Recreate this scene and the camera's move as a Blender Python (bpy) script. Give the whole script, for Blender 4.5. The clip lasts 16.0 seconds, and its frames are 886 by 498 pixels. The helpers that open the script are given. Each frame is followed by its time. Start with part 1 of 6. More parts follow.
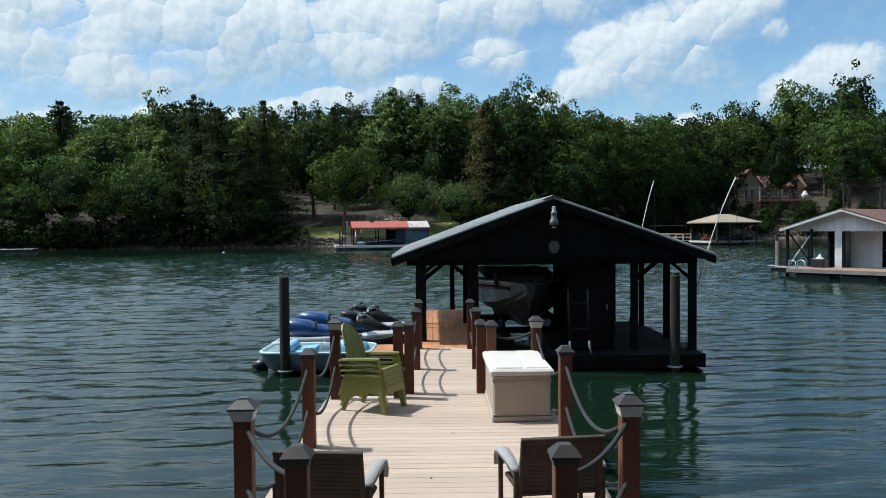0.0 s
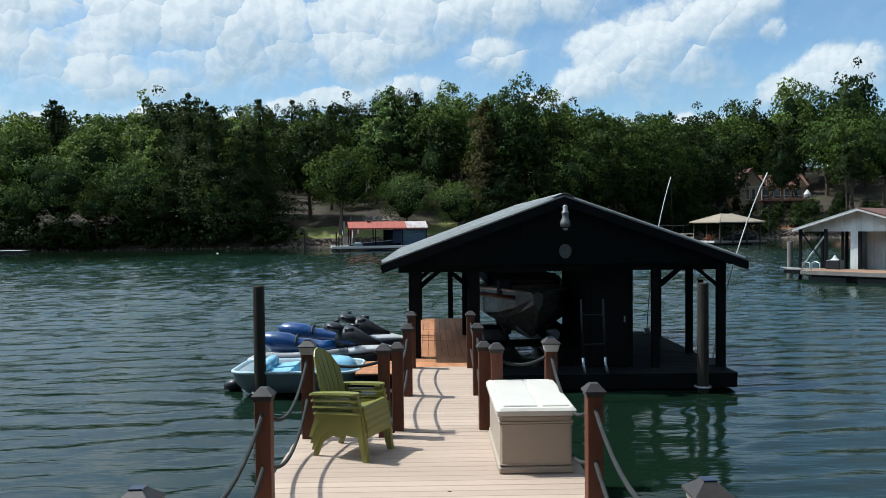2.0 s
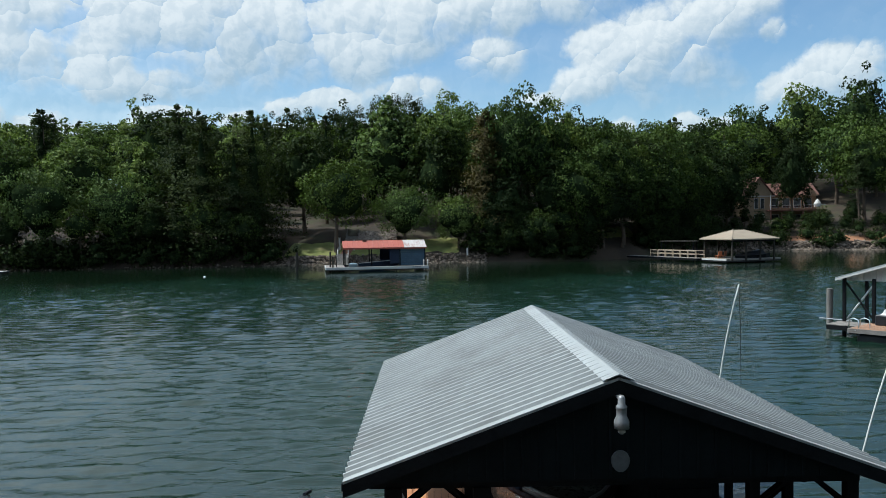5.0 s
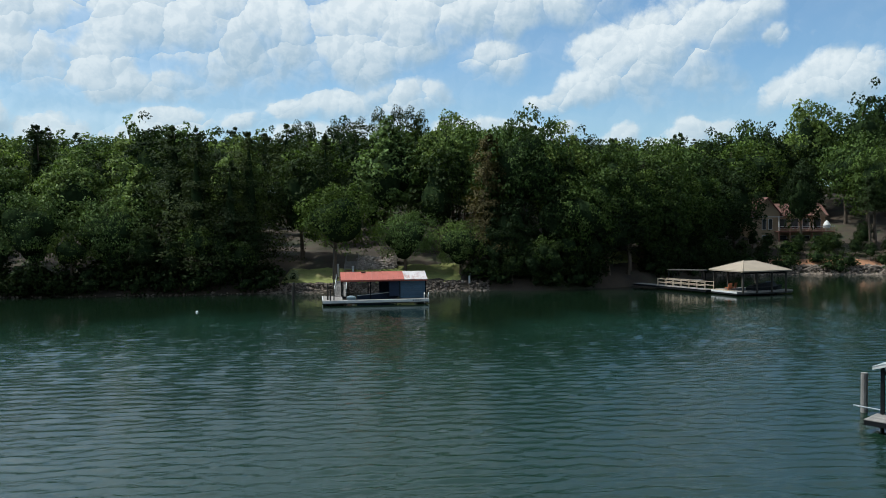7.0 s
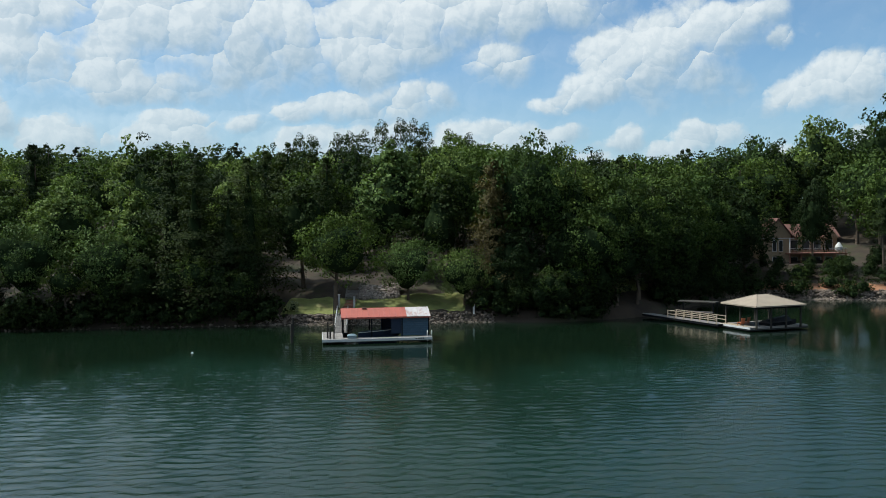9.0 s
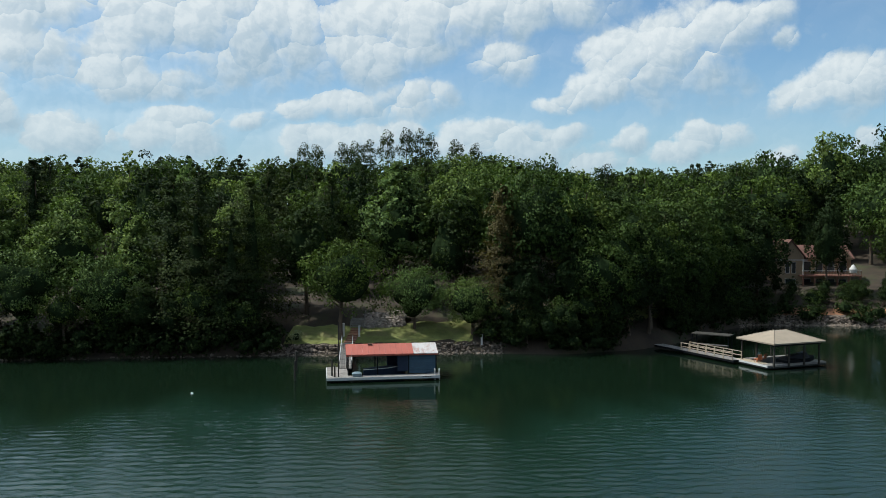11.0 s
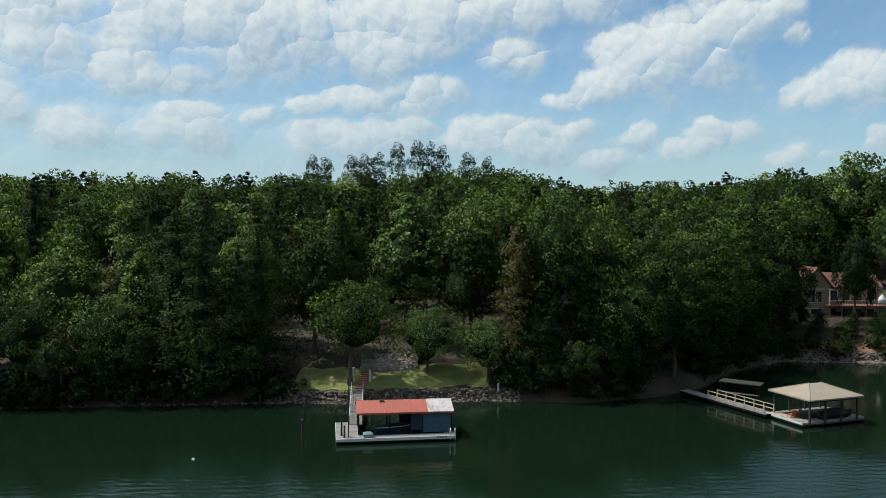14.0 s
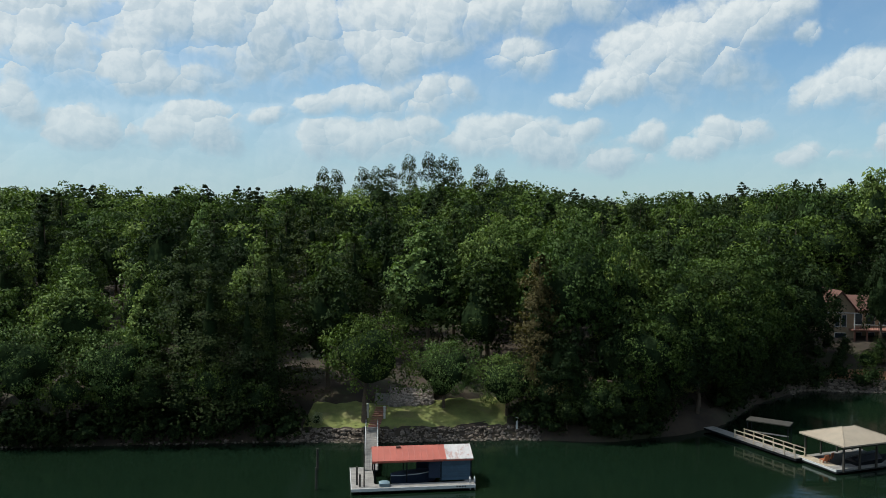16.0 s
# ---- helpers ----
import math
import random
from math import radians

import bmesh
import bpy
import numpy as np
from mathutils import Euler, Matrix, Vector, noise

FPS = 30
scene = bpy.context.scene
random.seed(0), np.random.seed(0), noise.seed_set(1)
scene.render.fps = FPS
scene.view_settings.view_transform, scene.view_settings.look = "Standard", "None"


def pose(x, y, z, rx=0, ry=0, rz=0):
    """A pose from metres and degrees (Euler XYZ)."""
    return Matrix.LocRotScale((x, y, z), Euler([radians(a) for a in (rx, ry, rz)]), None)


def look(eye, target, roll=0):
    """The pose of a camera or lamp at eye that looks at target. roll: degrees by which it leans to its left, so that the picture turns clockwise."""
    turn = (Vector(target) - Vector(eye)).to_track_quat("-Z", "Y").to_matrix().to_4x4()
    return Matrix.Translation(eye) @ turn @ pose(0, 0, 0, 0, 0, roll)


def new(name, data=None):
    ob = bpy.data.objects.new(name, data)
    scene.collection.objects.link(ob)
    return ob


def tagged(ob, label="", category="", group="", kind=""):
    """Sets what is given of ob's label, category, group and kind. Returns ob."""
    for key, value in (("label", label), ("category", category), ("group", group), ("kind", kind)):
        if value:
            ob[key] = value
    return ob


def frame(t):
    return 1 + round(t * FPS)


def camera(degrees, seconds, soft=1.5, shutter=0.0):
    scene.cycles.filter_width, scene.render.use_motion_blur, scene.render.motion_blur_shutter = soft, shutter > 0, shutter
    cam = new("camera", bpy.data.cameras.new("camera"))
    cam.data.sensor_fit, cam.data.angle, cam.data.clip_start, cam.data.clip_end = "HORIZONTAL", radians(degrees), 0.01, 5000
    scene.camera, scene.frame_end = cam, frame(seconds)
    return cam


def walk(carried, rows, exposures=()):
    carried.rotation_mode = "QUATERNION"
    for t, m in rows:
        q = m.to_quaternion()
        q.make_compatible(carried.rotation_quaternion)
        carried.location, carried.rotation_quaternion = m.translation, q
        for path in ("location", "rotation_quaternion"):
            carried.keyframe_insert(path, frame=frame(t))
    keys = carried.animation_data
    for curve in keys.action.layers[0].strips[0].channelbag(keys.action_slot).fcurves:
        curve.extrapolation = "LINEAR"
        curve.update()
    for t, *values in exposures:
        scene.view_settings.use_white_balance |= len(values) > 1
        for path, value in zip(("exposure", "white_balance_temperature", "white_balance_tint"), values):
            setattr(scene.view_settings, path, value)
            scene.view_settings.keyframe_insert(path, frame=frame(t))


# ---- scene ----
cam = camera(60.0, 16.0, 0.9)
PATH = [
    (0, (-0.059, -1.761, 3.036), (-0.033, 0.238, 2.977), -0.5),
    (0.5, (-0.033, -1.225, 3.058), (-0.008, 0.774, 3.001), -0.7),
    (1, (-0.018, -0.775, 3.081), (0.008, 1.224, 3.024), -0.7),
    (1.5, (-0.013, -0.367, 3.097), (0.016, 1.631, 3.04), -0.6),
    (2, (0.011, 0.128, 3.069), (0.04, 2.126, 3.01), -0.6),
    (2.5, (0.045, 0.749, 3.051), (0.073, 2.748, 2.991), -0.5),
    (3, (0.085, 1.527, 3.169), (0.113, 3.526, 3.109), -0.6),
    (3.5, (0.117, 2.408, 3.507), (0.147, 4.407, 3.448), -0.7),
    (4, (0.159, 3.305, 4.036), (0.187, 5.303, 3.977), -0.7),
    (4.2, (0.166, 3.666, 4.287), (0.196, 5.665, 4.228), -0.8),
    (6.5, (0.286, 7.545, 8.195), (0.311, 9.544, 8.139), -0.5),
    (7, (0.291, 8.323, 9.079), (0.316, 10.322, 9.027), -0.4),
    (7.5, (0.338, 8.805, 10.061), (0.36, 10.805, 10.012), -0.4),
    (8, (0.381, 9.759, 11.041), (0.401, 11.758, 10.993), -0.3),
    (8.5, (0.381, 10.595, 12.007), (0.399, 12.595, 11.96), -0.3),
    (9, (0.367, 11.405, 13.026), (0.382, 13.404, 12.98), -0.3),
    (11.5, (-0.365, 14.988, 18.235), (-0.361, 16.987, 18.185), 0.2),
    (12, (-0.492, 15.73, 19.34), (-0.492, 17.729, 19.289), 0.2),
    (12.5, (-0.602, 16.615, 20.398), (-0.606, 18.614, 20.346), 0.3),
    (13, (-0.717, 17.481, 21.323), (-0.725, 19.48, 21.27), 0.3),
    (13.5, (-0.877, 18.429, 22.237), (-0.888, 20.429, 22.181), 0.3),
    (14, (-1.17, 19.532, 23.154), (-1.185, 21.531, 23.094), 0.4),
    (14.5, (-1.436, 20.546, 24.221), (-1.455, 22.545, 24.157), 0.3),
    (15, (-1.735, 21.467, 25.084), (-1.761, 23.466, 25.02), 0.3),
    (15.5, (-2.15, 22.008, 26.23), (-2.181, 24.007, 26.167), 0.4),
    (16, (-2.424, 22.845, 27.425), (-2.46, 24.843, 27.363), 0.5),
]
walk(cam, [(t, look(eye, target, roll)) for t, eye, target, roll in PATH], [(0.0, 0.09, 5800.0, 4.0), (16.0, -0.08, 6100.0, 4.0)])

# ---- world, sun, exposure ----
SUN_EL, SUN_AZ = 58.5, -76.0          # degrees; azimuth clockwise from +y
SKY = 0.118
CLOUD_LIGHT, CLOUD_SHADE = 0.90, 0.46
ang = radians(SUN_AZ)
sun_way = Vector((math.sin(ang) * math.cos(radians(SUN_EL)), math.cos(ang) * math.cos(radians(SUN_EL)), math.sin(radians(SUN_EL))))
sun = new("sun", bpy.data.lights.new("sun", "SUN"))
sun.data.energy, sun.data.angle, sun.data.color = 5.0, radians(0.6), (1.0, 0.95, 0.86)
sun.matrix_world = look(sun_way * 100, (0, 0, 0))


class Nodes:
    """Short names for building node trees."""

    def __init__(self, tree):
        self.t = tree
        tree.nodes.clear()

    def add(self, kind, **props):
        n = self.t.nodes.new(kind)
        for k, v in props.items():
            if k == "operation":
                n.operation = v
            elif k == "vector_type":
                n.vector_type = v
            elif k == "node_tree":
                n.node_tree = v
            else:
                n.inputs[k].default_value = v
        return n

    def link(self, a, b):
        self.t.links.new(a, b)

    def math(self, op, a, b=None, clamp=False):
        n = self.t.nodes.new("ShaderNodeMath")
        n.operation, n.use_clamp = op, clamp
        for i, v in enumerate((a, b)):
            if v is None:
                continue
            if isinstance(v, (int, float)):
                n.inputs[i].default_value = v
            else:
                self.link(v, n.inputs[i])
        return n.outputs[0]

    def smooth(self, v, lo, hi, a=0.0, b=1.0):
        n = self.t.nodes.new("ShaderNodeMapRange")
        n.interpolation_type = "SMOOTHSTEP"
        for i, x in enumerate((lo, hi, a, b)):
            n.inputs[i + 1].default_value = x
        self.link(v, n.inputs[0])
        return n.outputs[0]

    def mix(self, fac, a, b, blend="MIX"):
        n = self.t.nodes.new("ShaderNodeMix")
        n.data_type, n.blend_type = "RGBA", blend
        for sock, v in ((n.inputs[0], fac), (n.inputs[6], a), (n.inputs[7], b)):
            if isinstance(v, (int, float)):
                sock.default_value = v
            elif isinstance(v, tuple):
                sock.default_value = (*v, 1.0)[:4]
            else:
                self.link(v, sock)
        return n.outputs[2]


# cumulus in the sky: azimuth, elevation, half width, half height, in degrees; the last six are added out of view, to be
# reflected in the water
CLOUDS = [
    (-19.0, 14.6, 7.6, 3.2), (-22.7, 11.6, 3.1, 2.1), (-13.1, 13.5, 7.0, 3.4), (-21.2, 10.0, 5.5, 1.2), (-28.6, 11.2, 4.1, 3.0), (-28.6, 14.0, 5.2, 1.5), (-29.9, 7.2, 1.7, 1.6), (-3.2, 14.2, 5.5, 3.0), (-4.5, 12.2, 3.8, 1.9), (-6.1, 9.0, 3.1, 1.4), (-2.1, 9.5, 3.0, 1.5), (-9.9, 8.7, 1.9, 0.9), (4.4, 15.7, 8.4, 1.7), (5.0, 12.4, 2.9, 1.5), (16.5, 12.1, 4.8, 3.0), (19.9, 13.2, 3.6, 1.9), (12.6, 10.0, 3.3, 1.2), (9.4, 9.3, 2.1, 0.7), (21.8, 14.0, 2.0, 1.1), (28.0, 9.4, 3.5, 1.6), (23.9, 12.8, 0.6, 0.7), (-25.5, 6.2, 3.1, 1.5), (-18.6, 6.5, 3.6, 1.7), (-17.6, 7.3, 1.6, 1.1), (-13.3, 7.8, 1.6, 0.7), (-9.9, 5.9, 1.7, 1.5), (-4.9, 6.2, 4.6, 1.6), (-2.4, 7.2, 1.7, 0.9), (3.5, 6.4, 4.6, 1.6), (9.2, 6.7, 1.7, 0.9), (7.3, 5.3, 3.8, 1.3), (14.0, 6.2, 1.6, 1.1), (11.4, 4.6, 2.9, 0.8), (19.2, 6.4, 2.2, 1.1), (17.1, 5.3, 1.6, 0.8), (24.6, 4.8, 1.9, 0.8), (29.2, 5.9, 0.7, 0.9), (-32, 30, 34, 11), (-4, 24, 14, 5), (-52, 16, 14, 8), (-12, 44, 34, 11), (22, 31, 16, 6), (40, 9, 6, 2),
]


def cloud_group():
    g = bpy.data.node_groups.new("cloud_density", "ShaderNodeTree")
    g.interface.new_socket("Vector", in_out="INPUT", socket_type="NodeSocketVector")
    g.interface.new_socket("Density", in_out="OUTPUT", socket_type="NodeSocketFloat")
    n = Nodes(g)
    gi, go = n.add("NodeGroupInput"), n.add("NodeGroupOutput")
    warp = n.add("ShaderNodeTexNoise", Scale=0.22, Detail=5.0, Roughness=0.6)
    n.link(gi.outputs[0], warp.inputs["Vector"])
    off = n.add("ShaderNodeVectorMath", operation="SUBTRACT")
    n.link(warp.outputs["Color"], off.inputs[0])
    off.inputs[1].default_value = (0.5, 0.5, 0.5)
    sc = n.add("ShaderNodeVectorMath", operation="MULTIPLY")
    n.link(off.outputs[0], sc.inputs[0])
    sc.inputs[1].default_value = (3.2, 2.4, 0.0)
    ad = n.add("ShaderNodeVectorMath", operation="ADD")
    n.link(gi.outputs[0], ad.inputs[0])
    n.link(sc.outputs[0], ad.inputs[1])
    total = side = share = None
    for a, e, w, h in CLOUDS:
        m = n.add("ShaderNodeMapping", vector_type="TEXTURE")
        m.inputs["Location"].default_value = (a, e, 0)
        m.inputs["Scale"].default_value = (w * 1.34, h * 1.34, 1)
        n.link(ad.outputs[0], m.inputs["Vector"])
        ln = n.add("ShaderNodeVectorMath", operation="LENGTH")
        n.link(m.outputs[0], ln.inputs[0])
        b = n.smooth(ln.outputs["Value"], 1.45, 0.1)
        # which side of its heap a point lies on, seen from the sun, high on the left
        dt = n.add("ShaderNodeVectorMath", operation="DOT_PRODUCT")
        n.link(m.outputs[0], dt.inputs[0])
        dt.inputs[1].default_value = (-0.55, 0.85, 0)
        b3 = n.math("POWER", b, 3.0)
        sd = n.math("MULTIPLY", dt.outputs["Value"], b3)
        total = b if total is None else n.math("MAXIMUM", total, b)
        side = sd if side is None else n.math("ADD", side, sd)
        share = b3 if share is None else n.math("ADD", share, b3)
    # the rest of the sky, away from the ones named
    far = n.add("ShaderNodeTexNoise", Scale=0.055, Detail=5.0, Roughness=0.55)
    n.link(ad.outputs[0], far.inputs["Vector"])
    sep = n.add("ShaderNodeSeparateXYZ")
    n.link(gi.outputs[0], sep.inputs[0])
    away = n.math("MAXIMUM", n.smooth(n.math("ABSOLUTE", sep.outputs[0]), 32, 42), n.smooth(sep.outputs[1], 17, 24))
    rest = n.math("MULTIPLY", n.smooth(far.outputs["Fac"], 0.42, 0.62), away)
    total = n.math("MAXIMUM", total, rest)
    det = n.add("ShaderNodeTexNoise", Scale=0.30, Detail=9.0, Roughness=0.60)
    n.link(gi.outputs[0], det.inputs["Vector"])
    # heaped billows, each lit on its sunward side
    puff = n.add("ShaderNodeTexVoronoi", Scale=0.42)
    n.link(ad.outputs[0], puff.inputs["Vector"])
    bumps = n.math("MULTIPLY", n.math("SUBTRACT", 0.45, puff.outputs["Distance"]), 0.55)
    rough = n.math("MULTIPLY", n.math("SUBTRACT", det.outputs["Fac"], 0.5), 1.5)
    n.link(n.math("ADD", total, n.math("ADD", bumps, rough)), go.inputs[0])
    rel = n.add("ShaderNodeVectorMath", operation="SUBTRACT")
    n.link(ad.outputs[0], rel.inputs[0])
    n.link(puff.outputs["Position"], rel.inputs[1])
    dp = n.add("ShaderNodeVectorMath", operation="DOT_PRODUCT")
    n.link(rel.outputs[0], dp.inputs[0])
    dp.inputs[1].default_value = (-0.55, 0.85, 0)
    g.interface.new_socket("Sunward", in_out="OUTPUT", socket_type="NodeSocketFloat")
    n.link(n.math("ADD", n.math("DIVIDE", side, n.math("ADD", share, 0.02)), n.math("MULTIPLY", dp.outputs["Value"], 0.19)), go.inputs[1])
    return g


def make_world():
    w = bpy.data.worlds.new("sky")
    w.use_nodes = True
    scene.world = w
    n = Nodes(w.node_tree)
    sky = n.add("ShaderNodeTexSky")
    sky.sky_type, sky.sun_disc = "NISHITA", False
    sky.sun_elevation, sky.sun_rotation = radians(SUN_EL), radians(SUN_AZ % 360)
    sky.altitude, sky.air_density, sky.dust_density, sky.ozone_density = 200.0, 1.0, 0.7, 1.4
    tc = n.add("ShaderNodeTexCoord")
    sp = n.add("ShaderNodeSeparateXYZ")
    n.link(tc.outputs["Generated"], sp.inputs[0])
    az = n.math("MULTIPLY", n.math("ARCTAN2", sp.outputs[0], sp.outputs[1]), 57.29578)
    el = n.math("MULTIPLY", n.math("ARCSINE", sp.outputs[2]), 57.29578)
    co = n.add("ShaderNodeCombineXYZ")
    n.link(az, co.inputs[0])
    n.link(el, co.inputs[1])
    grp = cloud_group()
    g1 = n.add("ShaderNodeGroup", node_tree=grp)
    n.link(co.outputs[0], g1.inputs[0])

    def towards_sun(da, de):
        shift = n.add("ShaderNodeVectorMath", operation="ADD")
        n.link(co.outputs[0], shift.inputs[0])
        shift.inputs[1].default_value = (da, de, 0)
        return shift.outputs[0]

    d1 = g1.outputs[0]
    broad = n.smooth(g1.outputs[1], -0.75, 0.75)
    relief = [n.add("ShaderNodeTexNoise", Scale=0.75, Detail=7.0, Roughness=0.6, Distortion=0.4) for _ in range(2)]
    n.link(co.outputs[0], relief[0].inputs["Vector"])
    n.link(towards_sun(-0.3, 0.4), relief[1].inputs["Vector"])
    small = n.smooth(n.math("SUBTRACT", relief[0].outputs["Fac"], relief[1].outputs["Fac"]), -0.14, 0.14)
    veil = n.add("ShaderNodeTexNoise", Scale=0.07, Detail=5.0, Roughness=0.55, Distortion=0.6)
    n.link(co.outputs[0], veil.inputs["Vector"])
    # crisp towards the sun, thinning out on the shaded side
    edge = n.smooth(broad, 0.25, 0.85, 1.0, 0.40)
    alpha = n.math("DIVIDE", n.math("SUBTRACT", d1, 0.08), edge, clamp=True)
    alpha = n.smooth(alpha, 0.0, 1.0)
    alpha = n.math("MAXIMUM", alpha, n.math("MULTIPLY", n.smooth(veil.outputs["Fac"], 0.34, 0.68, 0.05, 0.48), n.smooth(az, 25.0, -25.0, 0.5, 1.0)))
    up = n.smooth(el, -1.0, 3.0)
    alpha = n.math("MULTIPLY", alpha, up)
    lit = n.math("ADD", n.math("MULTIPLY", broad, 0.80), n.math("MULTIPLY", n.math("SUBTRACT", small, 0.30), 0.26), clamp=True)
    white = n.mix(lit, tuple(CLOUD_SHADE * c for c in (0.86, 1.08, 1.26)), (CLOUD_LIGHT, CLOUD_LIGHT * 0.99, CLOUD_LIGHT * 0.96))
    blue = n.mix(1.0, sky.outputs[0], (SKY * 0.92, SKY * 1.04, SKY * 1.06), "MULTIPLY")
    # thin haze low over the horizon
    haze = n.math("MULTIPLY", n.smooth(el, 13.0, 1.0), n.smooth(az, -10.0, 40.0, 0.60, 0.42))
    col = n.mix(n.math("MULTIPLY", alpha, 0.93), blue, white)
    col = n.mix(haze, col, (0.43, 0.55, 0.62))
    # cloud and haze shine brighter towards the sun, high on its side of the sky: a boost added above the view to
    # brighten the water
    near_sun = n.math("MULTIPLY", n.math("MULTIPLY", n.smooth(az, 0.0, -55.0), n.smooth(az, -150.0, -105.0)), n.smooth(el, 16.5, 29.0))
    bg, out = n.add("ShaderNodeBackground"), n.add("ShaderNodeOutputWorld")
    n.link(n.math("ADD", 1.0, n.math("MULTIPLY", near_sun, 2.3)), bg.inputs["Strength"])
    n.link(col, bg.inputs["Color"])
    n.link(bg.outputs[0], out.inputs["Surface"])


make_world()


# ---- materials ----
WAVE = 1.0

def material(name, base, rough=0.6, vary=0.25, scale=3.0, fine=40.0, bump=0.15, metal=0.0, stain=None, stain_amount=0.0, stain_scale=0.8,
             per_object=0.0, per_island=0.0, stretch=(1, 1, 1), spec=0.4, local=False, coat=0.0):
    """A surface with large and fine variation, grain and relief, at real size."""
    m = bpy.data.materials.new(name)
    m.use_nodes = True
    n = Nodes(m.node_tree)
    out, bs = n.add("ShaderNodeOutputMaterial"), n.add("ShaderNodeBsdfPrincipled")
    n.link(bs.outputs[0], out.inputs[0])
    if local:
        pos = n.add("ShaderNodeTexCoord").outputs["Object"]
    else:
        pos = n.add("ShaderNodeNewGeometry").outputs["Position"]
    mp = n.add("ShaderNodeMapping")
    mp.inputs["Scale"].default_value = stretch
    n.link(pos, mp.inputs["Vector"])
    big = n.add("ShaderNodeTexNoise", Scale=scale, Detail=4.0, Roughness=0.6)
    small = n.add("ShaderNodeTexNoise", Scale=fine, Detail=3.0, Roughness=0.6)
    for t in (big, small):
        n.link(mp.outputs[0], t.inputs["Vector"])
    v = n.math("ADD", n.math("MULTIPLY", big.outputs["Fac"], 0.6), n.math("MULTIPLY", small.outputs["Fac"], 0.4))
    f = n.smooth(v, 0.3, 0.7, 1 - vary, 1 + vary)
    if per_object:
        r = n.add("ShaderNodeObjectInfo").outputs["Random"]
        f = n.math("MULTIPLY", f, n.smooth(r, 0, 1, 1 - per_object, 1 + per_object))
    if per_island:
        r = n.add("ShaderNodeNewGeometry").outputs["Random Per Island"]
        f = n.math("MULTIPLY", f, n.smooth(r, 0, 1, 1 - per_island, 1 + per_island))
    cb = n.add("ShaderNodeCombineColor")
    for i in range(3):
        n.link(f, cb.inputs[i])
    col = n.mix(1.0, base, cb.outputs[0], "MULTIPLY")
    if stain:
        st = n.add("ShaderNodeTexNoise", Scale=stain_scale, Detail=6.0, Roughness=0.7)
        n.link(mp.outputs[0], st.inputs["Vector"])
        col = n.mix(n.math("MULTIPLY", n.smooth(st.outputs["Fac"], 0.48, 0.68), stain_amount), col, stain)
    n.link(col, bs.inputs["Base Color"])
    n.link(n.smooth(small.outputs["Fac"], 0.2, 0.8, max(0.02, rough - 0.1), min(1, rough + 0.1)), bs.inputs["Roughness"])
    bs.inputs["Metallic"].default_value = metal
    bs.inputs["Specular IOR Level"].default_value = spec
    bs.inputs["Coat Weight"].default_value = coat
    if bump:
        b = n.add("ShaderNodeBump", Strength=bump, Distance=0.02)
        n.link(v, b.inputs["Height"])
        n.link(b.outputs[0], bs.inputs["Normal"])
    return m


def foliage(name, base, tip, gloss=0.05):
    """Leaves: thin, slightly glossy, letting light through; colour varies by tree and by clump, with leaf-gap shade
    painted in.
    """
    m = bpy.data.materials.new(name)
    m.use_nodes = True
    n = Nodes(m.node_tree)
    out = n.add("ShaderNodeOutputMaterial")
    geo, info = n.add("ShaderNodeNewGeometry"), n.add("ShaderNodeObjectInfo")
    patch = n.add("ShaderNodeTexNoise", Scale=0.35, Detail=3.0)
    n.link(geo.outputs["Position"], patch.inputs["Vector"])
    # fine noise paints the shade of gaps between leaves into the colour
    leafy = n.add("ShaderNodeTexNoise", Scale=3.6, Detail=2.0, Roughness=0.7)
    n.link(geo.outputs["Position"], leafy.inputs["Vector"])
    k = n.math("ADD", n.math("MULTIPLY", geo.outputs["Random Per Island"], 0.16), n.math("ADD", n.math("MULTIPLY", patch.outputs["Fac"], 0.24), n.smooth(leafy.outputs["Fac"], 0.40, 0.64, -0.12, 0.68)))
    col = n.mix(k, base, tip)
    t = n.smooth(info.outputs["Random"], 0, 1, 0.80, 1.28)
    cb = n.add("ShaderNodeCombineColor")
    n.link(t, cb.inputs[0])
    n.link(n.smooth(info.outputs["Random"], 0, 1, 0.84, 1.2), cb.inputs[1])
    n.link(n.smooth(info.outputs["Random"], 0, 1, 0.85, 0.95), cb.inputs[2])
    col = n.mix(1.0, col, cb.outputs[0], "MULTIPLY")
    stand = n.add("ShaderNodeTexNoise", Scale=0.085, Detail=1.0)
    n.link(geo.outputs["Position"], stand.inputs["Vector"])
    sv = n.smooth(stand.outputs["Fac"], 0.32, 0.68, 0.85, 1.2)
    cs = n.add("ShaderNodeCombineColor")
    for i in range(3):
        n.link(sv, cs.inputs[i])
    col = n.mix(1.0, col, cs.outputs[0], "MULTIPLY")
    bs = n.add("ShaderNodeBsdfPrincipled", Roughness=0.6)
    bs.inputs["Specular IOR Level"].default_value = gloss
    relief = n.add("ShaderNodeBump", Strength=0.9, Distance=0.22)
    n.link(leafy.outputs["Fac"], relief.inputs["Height"])
    n.link(relief.outputs[0], bs.inputs["Normal"])
    tr = n.add("ShaderNodeBsdfTranslucent")
    n.link(col, bs.inputs["Base Color"])
    n.link(n.mix(1.0, col, (1.0, 1.15, 0.55), "MULTIPLY"), tr.inputs["Color"])
    mx = n.add("ShaderNodeMixShader", Fac=0.20)
    n.link(bs.outputs[0], mx.inputs[1])
    n.link(tr.outputs[0], mx.inputs[2])
    n.link(mx.outputs[0], out.inputs[0])
    return m


